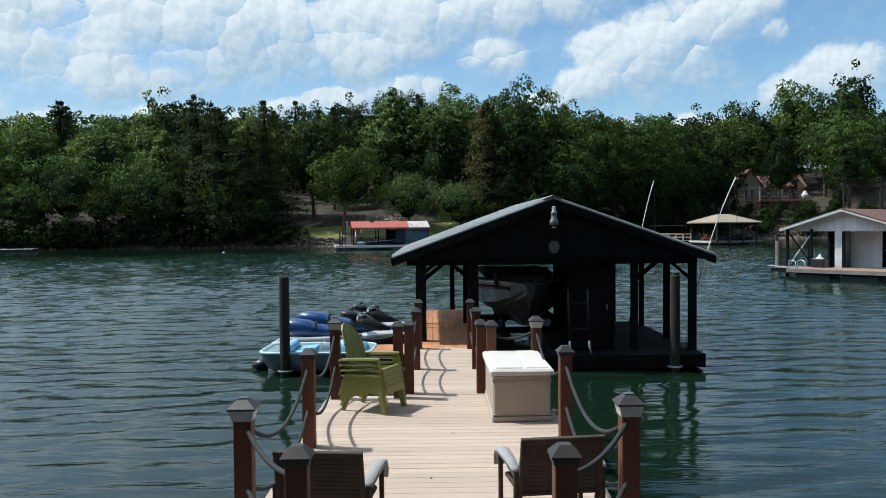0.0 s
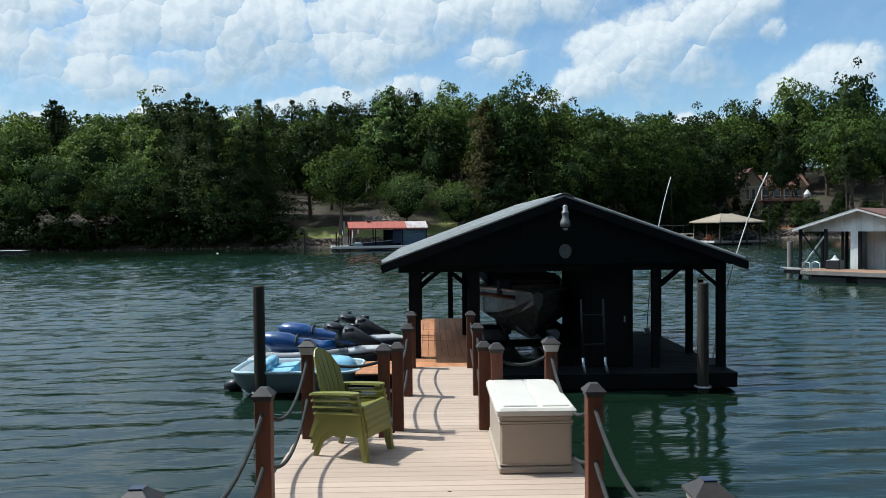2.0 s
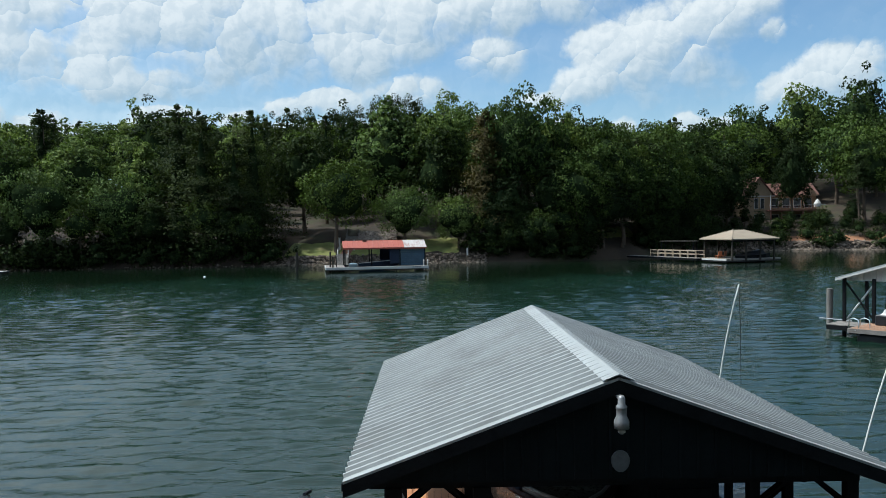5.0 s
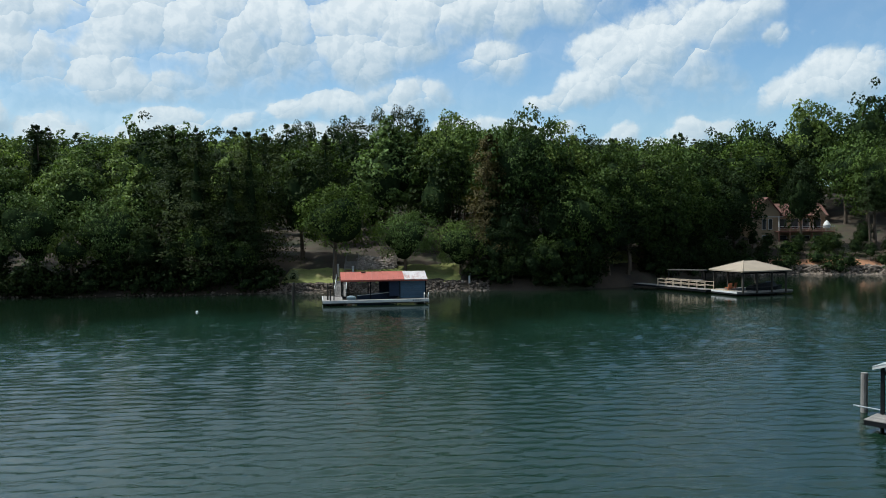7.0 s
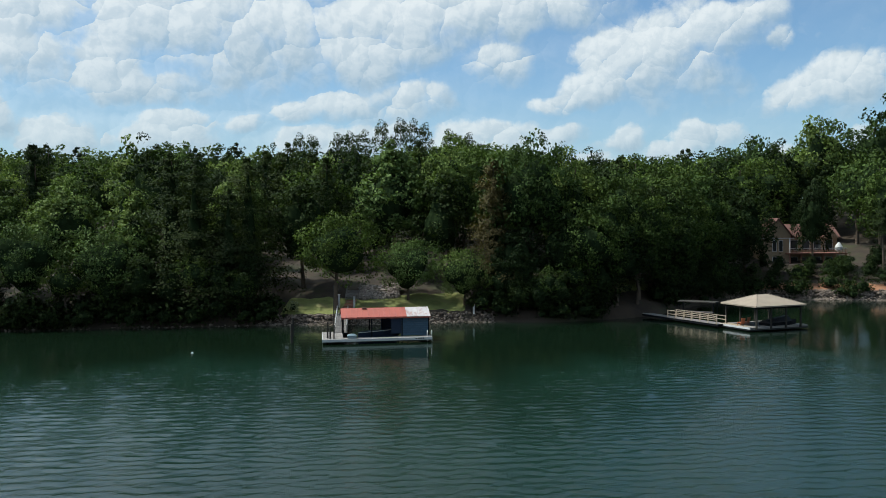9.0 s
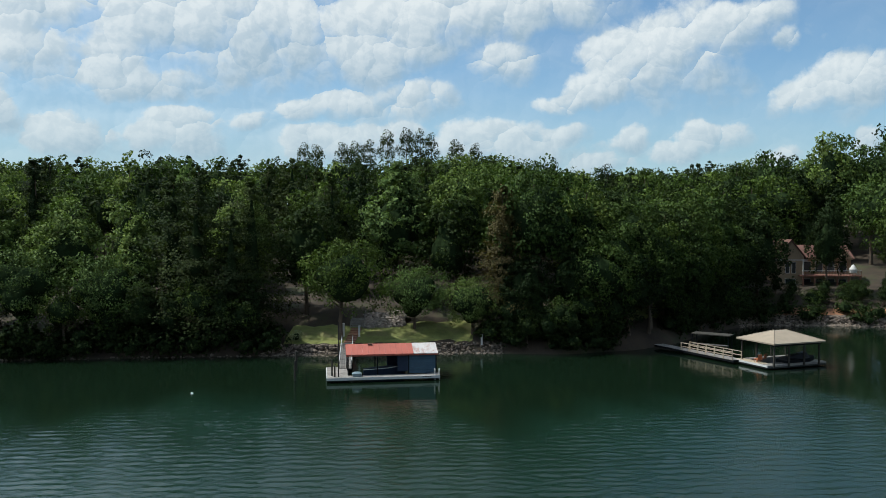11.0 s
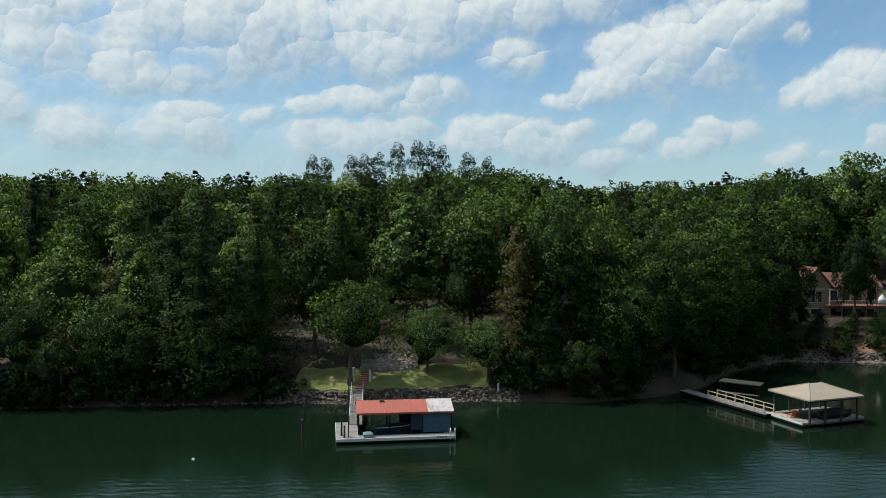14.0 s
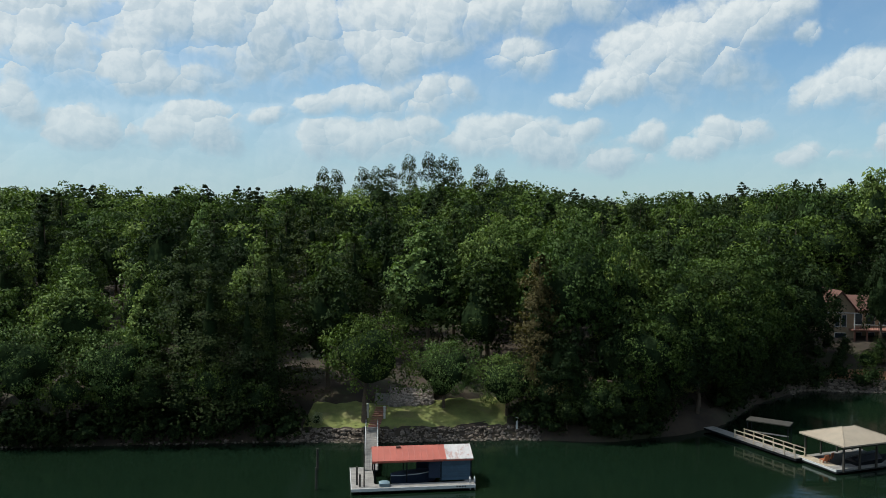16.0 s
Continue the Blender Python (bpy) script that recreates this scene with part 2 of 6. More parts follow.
def water_material():
    m = bpy.data.materials.new("lake_water")
    m.use_nodes = True
    n = Nodes(m.node_tree)
    out, bs = n.add("ShaderNodeOutputMaterial"), n.add("ShaderNodeBsdfPrincipled", Roughness=0.08, IOR=1.333)
    n.link(bs.outputs[0], out.inputs[0])
    pos = n.add("ShaderNodeNewGeometry").outputs["Position"]

    def waves(scale, rot, stretch, detail, rough=0.55):
        mp = n.add("ShaderNodeMapping")
        mp.inputs["Rotation"].default_value = (0, 0, radians(rot))
        mp.inputs["Scale"].default_value = stretch
        n.link(pos, mp.inputs["Vector"])
        t = n.add("ShaderNodeTexNoise", Scale=scale, Detail=detail, Roughness=rough, Distortion=0.4)
        n.link(mp.outputs[0], t.inputs["Vector"])
        return t.outputs["Fac"]

    c = waves(7.5, 12, (0.4, 1.5, 1), 3.0)
    b = waves(4.0, -8, (0.4, 1.6, 1), 2.0)
    gust = waves(0.03, 10, (0.5, 1.6, 1), 3.0)
    # small ripples ride on the modelled waves and die out in the lee of the far shore
    chop = n.add("ShaderNodeAttribute")
    chop.attribute_name = "chop"
    h = n.math("ADD", n.math("MULTIPLY", b, 0.022), n.math("MULTIPLY", c, 0.008))
    bp = n.add("ShaderNodeBump", Strength=WAVE, Distance=1.0)
    n.link(n.math("MULTIPLY", h, chop.outputs["Fac"]), bp.inputs["Height"])
    n.link(bp.outputs[0], bs.inputs["Normal"])
    # choppy water gets a lighter body colour, standing in for reflected sky
    col = n.mix(n.math("MULTIPLY", chop.outputs["Fac"], n.smooth(gust, 0.2, 0.8, 0.8, 1.1)), (0.0042, 0.0088, 0.0038), (0.0075, 0.0225, 0.0145))
    n.link(col, bs.inputs["Base Color"])
    bs.inputs["Specular IOR Level"].default_value = 0.5
    return m


M = {
    "water": water_material(),
    "ground": material("leaf_litter_ground", (0.038, 0.026, 0.016), 0.95, 0.5, 0.25, 3.0, 0.6, stain=(0.04, 0.055, 0.016), stain_amount=0.7, stain_scale=0.12),
    "lawn": material("mown_lawn", (0.15, 0.16, 0.042), 0.9, 0.35, 0.6, 9.0, 0.5, stain=(0.16, 0.125, 0.060), stain_amount=0.6, stain_scale=0.4),
    "clay": material("bare_clay_bank", (0.222, 0.104, 0.052), 0.95, 0.35, 0.6, 6.0, 0.5),
    "stone": material("riprap_stone", (0.15, 0.115, 0.088), 0.9, 0.3, 1.5, 12.0, 0.5, per_island=0.35),
    "bark": material("bark", (0.09, 0.065, 0.045), 0.95, 0.4, 1.2, 14.0, 0.8, stretch=(1, 1, 0.3)),
    "deck": material("composite_deck_board", (0.414, 0.311, 0.240), 0.75, 0.10, 1.2, 30.0, 0.08, per_object=0.06, stretch=(0.25, 2, 1), stain=(0.311, 0.237, 0.178), stain_amount=0.25, stain_scale=1.5),
    "post": material("stained_timber_post", (0.100, 0.031, 0.014), 0.6, 0.30, 2.5, 30.0, 0.25, per_object=0.18, stretch=(2, 2, 0.25)),
    "cap": material("bronze_post_cap", (0.045, 0.038, 0.036), 0.45, 0.25, 6.0, 50.0, 0.05, metal=0.2),
    "lens": material("frosted_cap_lens", (0.432, 0.420, 0.396), 0.35, 0.08, 6.0, 60.0, 0.03),
    "solar": material("solar_cell", (0.02, 0.025, 0.05), 0.15, 0.1, 8.0, 60.0, 0.0),
    "rope": material("weathered_rope", (0.028, 0.029, 0.028), 0.9, 0.3, 8.0, 120.0, 0.6),
    "plank": material("red_cedar_plank", (0.40, 0.175, 0.08), 0.7, 0.25, 2.0, 30.0, 0.3, per_object=0.14, stretch=(3, 0.3, 1)),
    "grey_plank": material("weathered_plank", (0.180, 0.162, 0.144), 0.9, 0.25, 1.5, 18.0, 0.4, per_object=0.15, per_island=0.15),
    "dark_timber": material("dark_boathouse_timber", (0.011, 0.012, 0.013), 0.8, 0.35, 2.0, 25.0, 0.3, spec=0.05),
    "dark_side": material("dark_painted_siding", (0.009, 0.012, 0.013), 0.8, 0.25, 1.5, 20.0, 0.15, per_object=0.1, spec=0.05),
    "roof_metal": material("galvanised_ribbed_roof", (0.30, 0.31, 0.305), 0.55, 0.12, 1.0, 12.0, 0.04, metal=0.2, stain=(0.170, 0.163, 0.155), stain_amount=0.4, stain_scale=0.7),
    "dock_tan": material("tan_weathered_timber", (0.34, 0.27, 0.19), 0.85, 0.2, 1.5, 18.0, 0.3, per_object=0.1),
    "brown_deck": material("brown_dock_plank", (0.27, 0.155, 0.095), 0.8, 0.22, 1.5, 18.0, 0.3, per_object=0.12),
    "pile": material("weathered_piling", (0.034, 0.029, 0.022), 0.9, 0.4, 2.0, 20.0, 0.5, stretch=(2, 2, 0.3)),
    "green_plastic": material("olive_green_plastic", (0.200, 0.195, 0.050), 0.45, 0.07, 2.0, 60.0, 0.02),
    "box_body": material("beige_resin", (0.37, 0.30, 0.235), 0.55, 0.05, 3.0, 40.0, 0.04),
    "box_lid": material("cream_resin_lid", (0.562, 0.518, 0.459), 0.5, 0.05, 3.0, 40.0, 0.03),
    "sling": material("brown_woven_sling", (0.055, 0.035, 0.025), 0.85, 0.4, 8.0, 160.0, 0.4),
    "cushion": material("grey_striped_cushion", (0.296, 0.281, 0.274), 0.9, 0.15, 3.0, 60.0, 0.2),
    "alu": material("brushed_aluminium", (0.60, 0.61, 0.62), 0.35, 0.1, 4.0, 60.0, 0.03, metal=0.9),
    "galv": material("galvanised_lamp", (0.27, 0.275, 0.28), 0.4, 0.15, 8.0, 60.0, 0.05, metal=0.4),
    "plaque": material("pale_shell_plaque", (0.10, 0.105, 0.105), 0.7, 0.2, 8.0, 60.0, 0.2),
    # white hull darkened in its base colour to stand for deep shade
    "dimmed_hull": material("gelcoat_painted_shade", (0.075, 0.075, 0.07), 0.3, 0.05, 1.0, 20.0, 0.0, coat=0.3),
    "ski_white": material("ski_white_gelcoat", (0.518, 0.525, 0.533), 0.25, 0.05, 2.0, 30.0, 0.0, coat=0.5),
    "ski_blue": material("ski_blue_vinyl", (0.004, 0.036, 0.135), 0.3, 0.2, 2.0, 40.0, 0.05, coat=0.4),
    "ski_black": material("ski_black_plastic", (0.014, 0.015, 0.018), 0.4, 0.2, 3.0, 50.0, 0.05),
    "ski_grey": material("ski_grey_plastic", (0.20, 0.20, 0.21), 0.5, 0.15, 3.0, 50.0, 0.05),
    "pedal_rim": material("pedal_boat_rim", (0.46, 0.60, 0.65), 0.4, 0.06, 2.0, 40.0, 0.02),
    "pedal_blue": material("pedal_boat_light_blue", (0.222, 0.444, 0.592), 0.4, 0.06, 2.0, 40.0, 0.02),
    # pale plastic with the shade of the hull's near side in its colour
    "pedal_dimmed": material("pedal_boat_shell_painted_shade", (0.16, 0.21, 0.23), 0.4, 0.06, 2.0, 40.0, 0.02),
    "float_blue": material("blue_float_block", (0.022, 0.126, 0.311), 0.45, 0.12, 2.0, 40.0, 0.05, per_object=0.08),
    "boat_red": material("red_boat_vinyl", (0.05, 0.008, 0.008), 0.4, 0.15, 2.0, 40.0, 0.03),
    "boat_cover": material("dark_blue_canvas", (0.012, 0.022, 0.045), 0.8, 0.2, 2.0, 40.0, 0.2),
    "float_black": material("black_dock_float", (0.012, 0.012, 0.012), 0.6, 0.3, 2.0, 20.0, 0.2),
    "red_roof": material("faded_red_roof", (0.311, 0.074, 0.048), 0.6, 0.14, 0.6, 8.0, 0.05, stain=(0.244, 0.067, 0.044), stain_amount=0.5, stain_scale=0.5),
    "rust_roof": material("pale_rusted_roof_sheet", (0.407, 0.370, 0.348), 0.6, 0.15, 0.8, 6.0, 0.05, stain=(0.266, 0.096, 0.067), stain_amount=0.8, stain_scale=1.4, stretch=(1, 0.4, 1)),
    "blue_side": material("slate_blue_siding", (0.045, 0.085, 0.125), 0.7, 0.2, 1.0, 10.0, 0.15, per_object=0.1),
    "tan_roof": material("tan_shingle_roof", (0.27, 0.215, 0.155), 0.85, 0.12, 0.8, 10.0, 0.15),
    "white_trim": material("white_painted_trim", (0.518, 0.503, 0.474), 0.6, 0.08, 1.0, 12.0, 0.05),
    "grey_side": material("pale_grey_board", (0.60, 0.61, 0.59), 0.7, 0.12, 1.0, 12.0, 0.1, per_object=0.06),
    "brown_roof": material("brown_shingle_roof", (0.118, 0.056, 0.041), 0.9, 0.2, 0.6, 6.0, 0.2),
    "tan_wall": material("tan_stucco", (0.296, 0.215, 0.133), 0.85, 0.1, 0.6, 8.0, 0.1),
    "brick": material("red_brown_brick", (0.22, 0.10, 0.07), 0.9, 0.2, 1.0, 10.0, 0.2),
    "glass": material("dark_window_glass", (0.02, 0.025, 0.03), 0.08, 0.1, 1.0, 10.0, 0.0, spec=0.6),
    "adir_orange": material("orange_deck_chair_paint", (0.311, 0.096, 0.037), 0.6, 0.1, 2.0, 30.0, 0.05),
    "buoy": material("white_buoy", (0.75, 0.75, 0.72), 0.5, 0.05, 3.0, 30.0, 0.0),
    "rock_wall": material("field_stone_bank", (0.23, 0.19, 0.16), 0.9, 0.3, 1.0, 8.0, 0.5, per_island=0.35),
    # body inside each crown; its dark colour stands for the shade in there
    "core": material("crown_core_painted_shade", (0.018, 0.028, 0.011), 0.95, 0.4, 1.0, 6.0, 0.0, spec=0.0),
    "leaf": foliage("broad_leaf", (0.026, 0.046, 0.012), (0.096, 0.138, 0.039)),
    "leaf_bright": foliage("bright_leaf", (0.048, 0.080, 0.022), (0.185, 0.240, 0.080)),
    # dark species tone, also standing for the shade low along the shore
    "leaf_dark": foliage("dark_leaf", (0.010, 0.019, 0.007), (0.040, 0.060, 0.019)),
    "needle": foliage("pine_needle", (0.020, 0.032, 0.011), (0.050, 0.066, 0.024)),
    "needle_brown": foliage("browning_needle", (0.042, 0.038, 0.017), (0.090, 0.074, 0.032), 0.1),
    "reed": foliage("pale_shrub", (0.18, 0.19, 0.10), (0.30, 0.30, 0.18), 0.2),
}


# ---- building helpers ----
def thing(name, label, category, at=(0, 0, 0), turn=0.0, group="", kind=""):
    ob = new(name)
    ob.matrix_basis = pose(*at, 0, 0, turn)
    return tagged(ob, label, category, group, kind)


def as_mesh(src, name):
    if isinstance(src, bpy.types.Mesh):
        return src
    me = bpy.data.meshes.new(name)
    src.to_mesh(me)
    src.free()
    return me


def part(name, src, mat, parent, label="", at=None, smooth=False):
    me = as_mesh(src, name)
    if not me.materials:
        me.materials.append(M[mat])
    if smooth:
        me.shade_smooth()
    ob = new(name, me)
    ob.parent = parent
    if at is not None:
        ob.matrix_basis = at
    return tagged(ob, label)


def solid(name, src, mat, label="", category="", at=None, kind="", group="", smooth=False):
    """A top-level mesh."""
    me = as_mesh(src, name)
    if not me.materials:
        me.materials.append(M[mat])
    if smooth:
        me.shade_smooth()
    ob = new(name, me)
    if at is not None:
        ob.matrix_basis = at
    return tagged(ob, label, category, group, kind)


def add_box(bm, lo, hi, bevel=0.0, m=None):
    size = [b - a for a, b in zip(lo, hi)]
    mid = [(a + b) / 2 for a, b in zip(lo, hi)]
    mat = Matrix.Translation(mid) @ Matrix.Diagonal((*size, 1))
    if m is not None:
        mat = m @ mat
    vs = bmesh.ops.create_cube(bm, size=1.0, matrix=mat)["verts"]
    if bevel:
        es = {e for v in vs for e in v.link_edges}
        bmesh.ops.bevel(bm, geom=list(es), offset=bevel, segments=1, affect="EDGES")
    return bm


def box(lo, hi, bevel=0.0, m=None):
    return add_box(bmesh.new(), lo, hi, bevel, m)


def add_rod(bm, a, b, r1, r2=None, sides=8):
    a, b = Vector(a), Vector(b)
    d = b - a
    m = Matrix.Translation((a + b) / 2) @ d.to_track_quat("Z", "Y").to_matrix().to_4x4()
    bmesh.ops.create_cone(bm, cap_ends=True, segments=sides, radius1=r1, radius2=r1 if r2 is None else r2, depth=d.length, matrix=m)
    return bm


def rod(a, b, r1, r2=None, sides=8):
    return add_rod(bmesh.new(), a, b, r1, r2, sides)


def loft(rings, cap=True, close=True):
    """A skin over rings of equal length."""
    bm = bmesh.new()
    vs = [[bm.verts.new(p) for p in ring] for ring in rings]
    k = len(rings[0])
    for r, s in zip(vs, vs[1:]):
        for i in range(k if close else k - 1):
            j = (i + 1) % k
            bm.faces.new((r[i], r[j], s[j], s[i]))
    if cap:
        bm.faces.new(vs[0][::-1])
        bm.faces.new(vs[-1])
    bmesh.ops.recalc_face_normals(bm, faces=bm.faces)
    return bm


def tube(points, r, sides=7):
    pts = [Vector(p) for p in points]
    rings = []
    for i, p in enumerate(pts):
        d = (pts[min(i + 1, len(pts) - 1)] - pts[max(i - 1, 0)]).normalized()
        s = d.cross(Vector((0, 0, 1)))
        s = s.normalized() if s.length > 1e-3 else Vector((1, 0, 0))
        u = s.cross(d)
        rings.append([p + r * (math.cos(a) * s + math.sin(a) * u) for a in (2 * math.pi * k / sides for k in range(sides))])
    return loft(rings)


def prism(outline, y0, y1):
    """A plate with an outline in x, z between two values of y."""
    return loft([[(x, y0, z) for x, z in outline], [(x, y1, z) for x, z in outline]])


def quads_mesh(name, verts, mat, inner=(), normals=None):
    """A mesh of separate quads from an array of shape (n, 4, 3); inner: which of them are crown cores, coloured dark as
    shade.
    """
    n = len(verts)
    me = bpy.data.meshes.new(name)
    me.vertices.add(4 * n)
    me.vertices.foreach_set("co", np.ascontiguousarray(verts, np.float32).ravel())
    me.loops.add(4 * n)
    me.loops.foreach_set("vertex_index", np.arange(4 * n, dtype=np.int32))
    me.polygons.add(n)
    me.polygons.foreach_set("loop_start", np.arange(0, 4 * n, 4, dtype=np.int32))
    me.update(calc_edges=True)
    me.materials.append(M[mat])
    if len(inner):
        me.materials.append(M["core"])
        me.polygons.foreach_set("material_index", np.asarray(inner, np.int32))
    if normals is not None:
        me.shade_smooth()
        me.normals_split_custom_set_from_vertices(normals.reshape(-1, 3).astype(np.float32))
    return me


# ---- ground, shore and water ----
SHORE_X = np.array([-1500, -300, -120, -58, -46, -22, -14, 6, 17, 27.5, 34.3, 44, 56, 70, 82, 120, 300, 1500], float)
SHORE_Y = np.array([150, 118, 116, 114, 115.5, 118.5, 118.5, 121, 120, 124, 129, 142, 153, 152.5, 150, 143, 150, 150], float)


def shore(x):
    return np.interp(x, SHORE_X, SHORE_Y)


# out of view; bends forward so the added woods block light at both sides
def near_shore(x):
    return -5.0 + 0.6 * np.clip(np.abs(x) - 18, 0, 60)


def ground_z(x, y):
    x, y = np.asarray(x, float), np.asarray(y, float)
    d = y - shore(x)
    s = np.clip(d / 1.4, 0, 1)
    bank = 0.9 * s * s * (3 - 2 * s)
    up = bank + 0.31 * np.clip(d, 0, 15) + 0.11 * np.clip(d - 15, 0, 120) + 0.02 * np.clip(d - 135, 0, 400)
    up = up * (1 + 0.25 * np.clip((x - 55) / 60, 0, 1)) + 0.5 * np.sin(x * 0.11 + 1) * np.clip(d / 20, 0, 1) + 0.8 * np.sin(x * 0.035 + y * 0.05) * np.clip(d / 30, 0, 1)
    up = up + 4.5 * np.exp(-(((x + 14) / 45) ** 2 + ((y - 262) / 40) ** 2))
    far = np.where(d > 0, up, np.maximum(-3.0, d * 0.4))
    near = near_shore(x) - y
    back = np.where(near > 0, 0.9 * np.clip(near / 2, 0, 1) + 0.16 * np.clip(near, 0, 120), np.maximum(-3.0, near * 0.4))
    return np.maximum(far, back)


def make_ground():
    xs = np.concatenate([np.linspace(-1500, -200, 14)[:-1], np.linspace(-200, 200, 201), np.linspace(200, 1500, 14)[1:]])
    ys = np.concatenate([np.linspace(-1200, -60, 12)[:-1], np.linspace(-60, 90, 51)[:-1], np.linspace(90, 175, 86)[:-1], np.linspace(175, 330, 52), np.linspace(340, 2600, 16)])
    gx, gy = np.meshgrid(xs, ys)
    rng = np.random.default_rng(3)
    gz = ground_z(gx, gy) + np.where(gy > shore(gx) + 1.5, rng.normal(0, 0.06, gx.shape), 0)
    nx, ny = len(xs), len(ys)
    me = bpy.data.meshes.new("ground")
    me.vertices.add(nx * ny)
    me.vertices.foreach_set("co", np.stack([gx, gy, gz], -1).astype(np.float32).ravel())
    i = np.arange(nx * ny).reshape(ny, nx)
    q = np.stack([i[:-1, :-1], i[:-1, 1:], i[1:, 1:], i[1:, :-1]], -1).reshape(-1, 4)
    me.loops.add(4 * len(q))
    me.loops.foreach_set("vertex_index", q.astype(np.int32).ravel())
    me.polygons.add(len(q))
    me.polygons.foreach_set("loop_start", np.arange(0, 4 * len(q), 4, dtype=np.int32))
    me.update(calc_edges=True)
    me.shade_smooth()
    solid("ground", me, "ground", "wooded lake shore covered in brown leaf litter", "ground", kind="structure")


make_ground()


def make_water():
    """One sheet to the horizon, waved by the wind where the lake is open."""
    def axis(lo, hi, fine, coarse, at, grow, ends):
        v = [at]
        while v[-1] < hi:
            v.append(v[-1] + min(coarse, fine + grow * abs(v[-1] - at)))
        w = [at]
        while w[-1] > lo:
            w.append(w[-1] - min(coarse, fine + grow * abs(w[-1] - at)))
        return np.array([-1400, -500, lo - 60] + w[:0:-1] + v + [hi + 60, 500, 1400], float)

    xs, ys = axis(-62, 62, 0.16, 0.38, 0.0, 0.0045, 1400), axis(-4, 112, 0.14, 0.36, 10.0, 0.0026, 1400)
    gx, gy = np.meshgrid(xs, ys)
    rng = np.random.default_rng(8)

    def soft(v, a, b):
        s = np.clip((v - a) / (b - a), 0, 1)
        return s * s * (3 - 2 * s)

    edge = gy - 9 * soft(gx, 8, 50) + 4.0 * np.sin(gx * 0.13 + 1) + 2.5 * np.sin(gx * 0.31) + 1.5 * np.sin(gx * 0.77 + gy * 0.2)
    gust = (0.38 + 0.62 * soft(gy - 0.25 * np.abs(gx + 6), 3, 26)) * (0.86 + 0.14 * np.sin(gx * 0.11 + 0.07 * gy) * np.sin(gy * 0.17 - 0.05 * gx + 2))
    chop = (0.17 + 0.83 * (1 - soft(edge, 79, 94))) * gust
    inside = soft(gx, -64, -58) * (1 - soft(gx, 58, 64)) * soft(gy, -5, 0) * (1 - soft(gy, 108, 113))
    gz = np.zeros_like(gx)
    n = 44
    for k in range(n):
        low, high = (0.36, 0.75) if k % 2 else (0.6, 1.3)
        length = math.exp(rng.uniform(math.log(low), math.log(high)))
        way = math.radians(90 + 10 + rng.normal() * (9 if k % 3 else 24))
        num = 2 * math.pi / length
        gz += SLOPE * math.sqrt(2 / n) / num * np.sin(num * (gx * math.cos(way) + gy * math.sin(way)) + rng.uniform(0, 6.28))
    gz *= chop * inside
    nx, ny = len(xs), len(ys)
    me = bpy.data.meshes.new("water")
    me.vertices.add(nx * ny)
    me.vertices.foreach_set("co", np.stack([gx, gy, gz], -1).astype(np.float32).ravel())
    i = np.arange(nx * ny).reshape(ny, nx)
    q = np.stack([i[:-1, :-1], i[:-1, 1:], i[1:, 1:], i[1:, :-1]], -1).reshape(-1, 4)
    me.loops.add(4 * len(q))
    me.loops.foreach_set("vertex_index", q.astype(np.int32).ravel())
    me.polygons.add(len(q))
    me.polygons.foreach_set("loop_start", np.arange(0, 4 * len(q), 4, dtype=np.int32))
    me.update(calc_edges=True)
    me.shade_smooth()
    me.attributes.new("chop", "FLOAT", "POINT").data.foreach_set("value", chop.astype(np.float32).ravel())
    solid("water", me, "water", "dark green rippled lake water", "water", kind="structure")


SLOPE = 0.19
make_water()


def sheet_on_ground(name, x0, x1, y_of, depth, lift, mat, label, category):
    """A thin turf or soil sheet that follows the ground."""
    bm = bmesh.new()
    nx, ny = 40, 14
    rows = []
    for j in range(ny + 1):
        row = []
        for i in range(nx + 1):
            x = x0 + (x1 - x0) * i / nx
            e = 0.5 * math.sin(i * 0.9) + 0.3 * math.sin(i * 2.3)
            y = y_of(x) + (depth + e * 0.6) * j / ny + 0.3 * math.sin(i * 1.7) * (j == 0)
            edge = i in (0, nx) or j in (0, ny)
            row.append(bm.verts.new((x, y, float(ground_z(x, y)) + (-0.05 if edge else lift))))
        rows.append(row)
    for a, b in zip(rows, rows[1:]):
        for i in range(nx):
            bm.faces.new((a[i], a[i + 1], b[i + 1], b[i]))
    return solid(name, bm, mat, label, category, kind="structure", smooth=True)


sheet_on_ground("lawn", -22, 4.5, lambda x: float(shore(x)) + 1.6, 6.6, 0.12, "lawn", "patchy sunlit mown lawn above the stone bank", "lawn")
sheet_on_ground("soil_bank", 54, 90, lambda x: float(shore(x)) + 1.5, 4.0, 0.10, "clay", "bare red clay bank above shoreline rocks", "soil")
sheet_on_ground("lawn", 26, 36, lambda x: float(shore(x)) + 7.5, 6.0, 0.10, "lawn", "small grassy clearing among shaded trees", "lawn")


def stones(name, places, label, mat="stone", category="rocks"):
    """Many loose stones in one mesh."""
    rng = np.random.default_rng(len(places))
    ico = bmesh.new()
    bmesh.ops.create_icosphere(ico, subdivisions=1, radius=1.0)
    ico.verts.ensure_lookup_table()
    base = np.array([v.co for v in ico.verts])
    tris = np.array([[v.index for v in f.verts] for f in ico.faces])
    ico.free()
    vs, fs = [], []
    for k, (x, y, z, r) in enumerate(places):
        a = rng.uniform(0, 6.28)
        c, s = np.cos(a), np.sin(a)
        b = base * (1 + rng.normal(0, 0.16, (len(base), 1))) * rng.uniform(0.6, 1.25, 3) * r * (1, 1, 0.75)
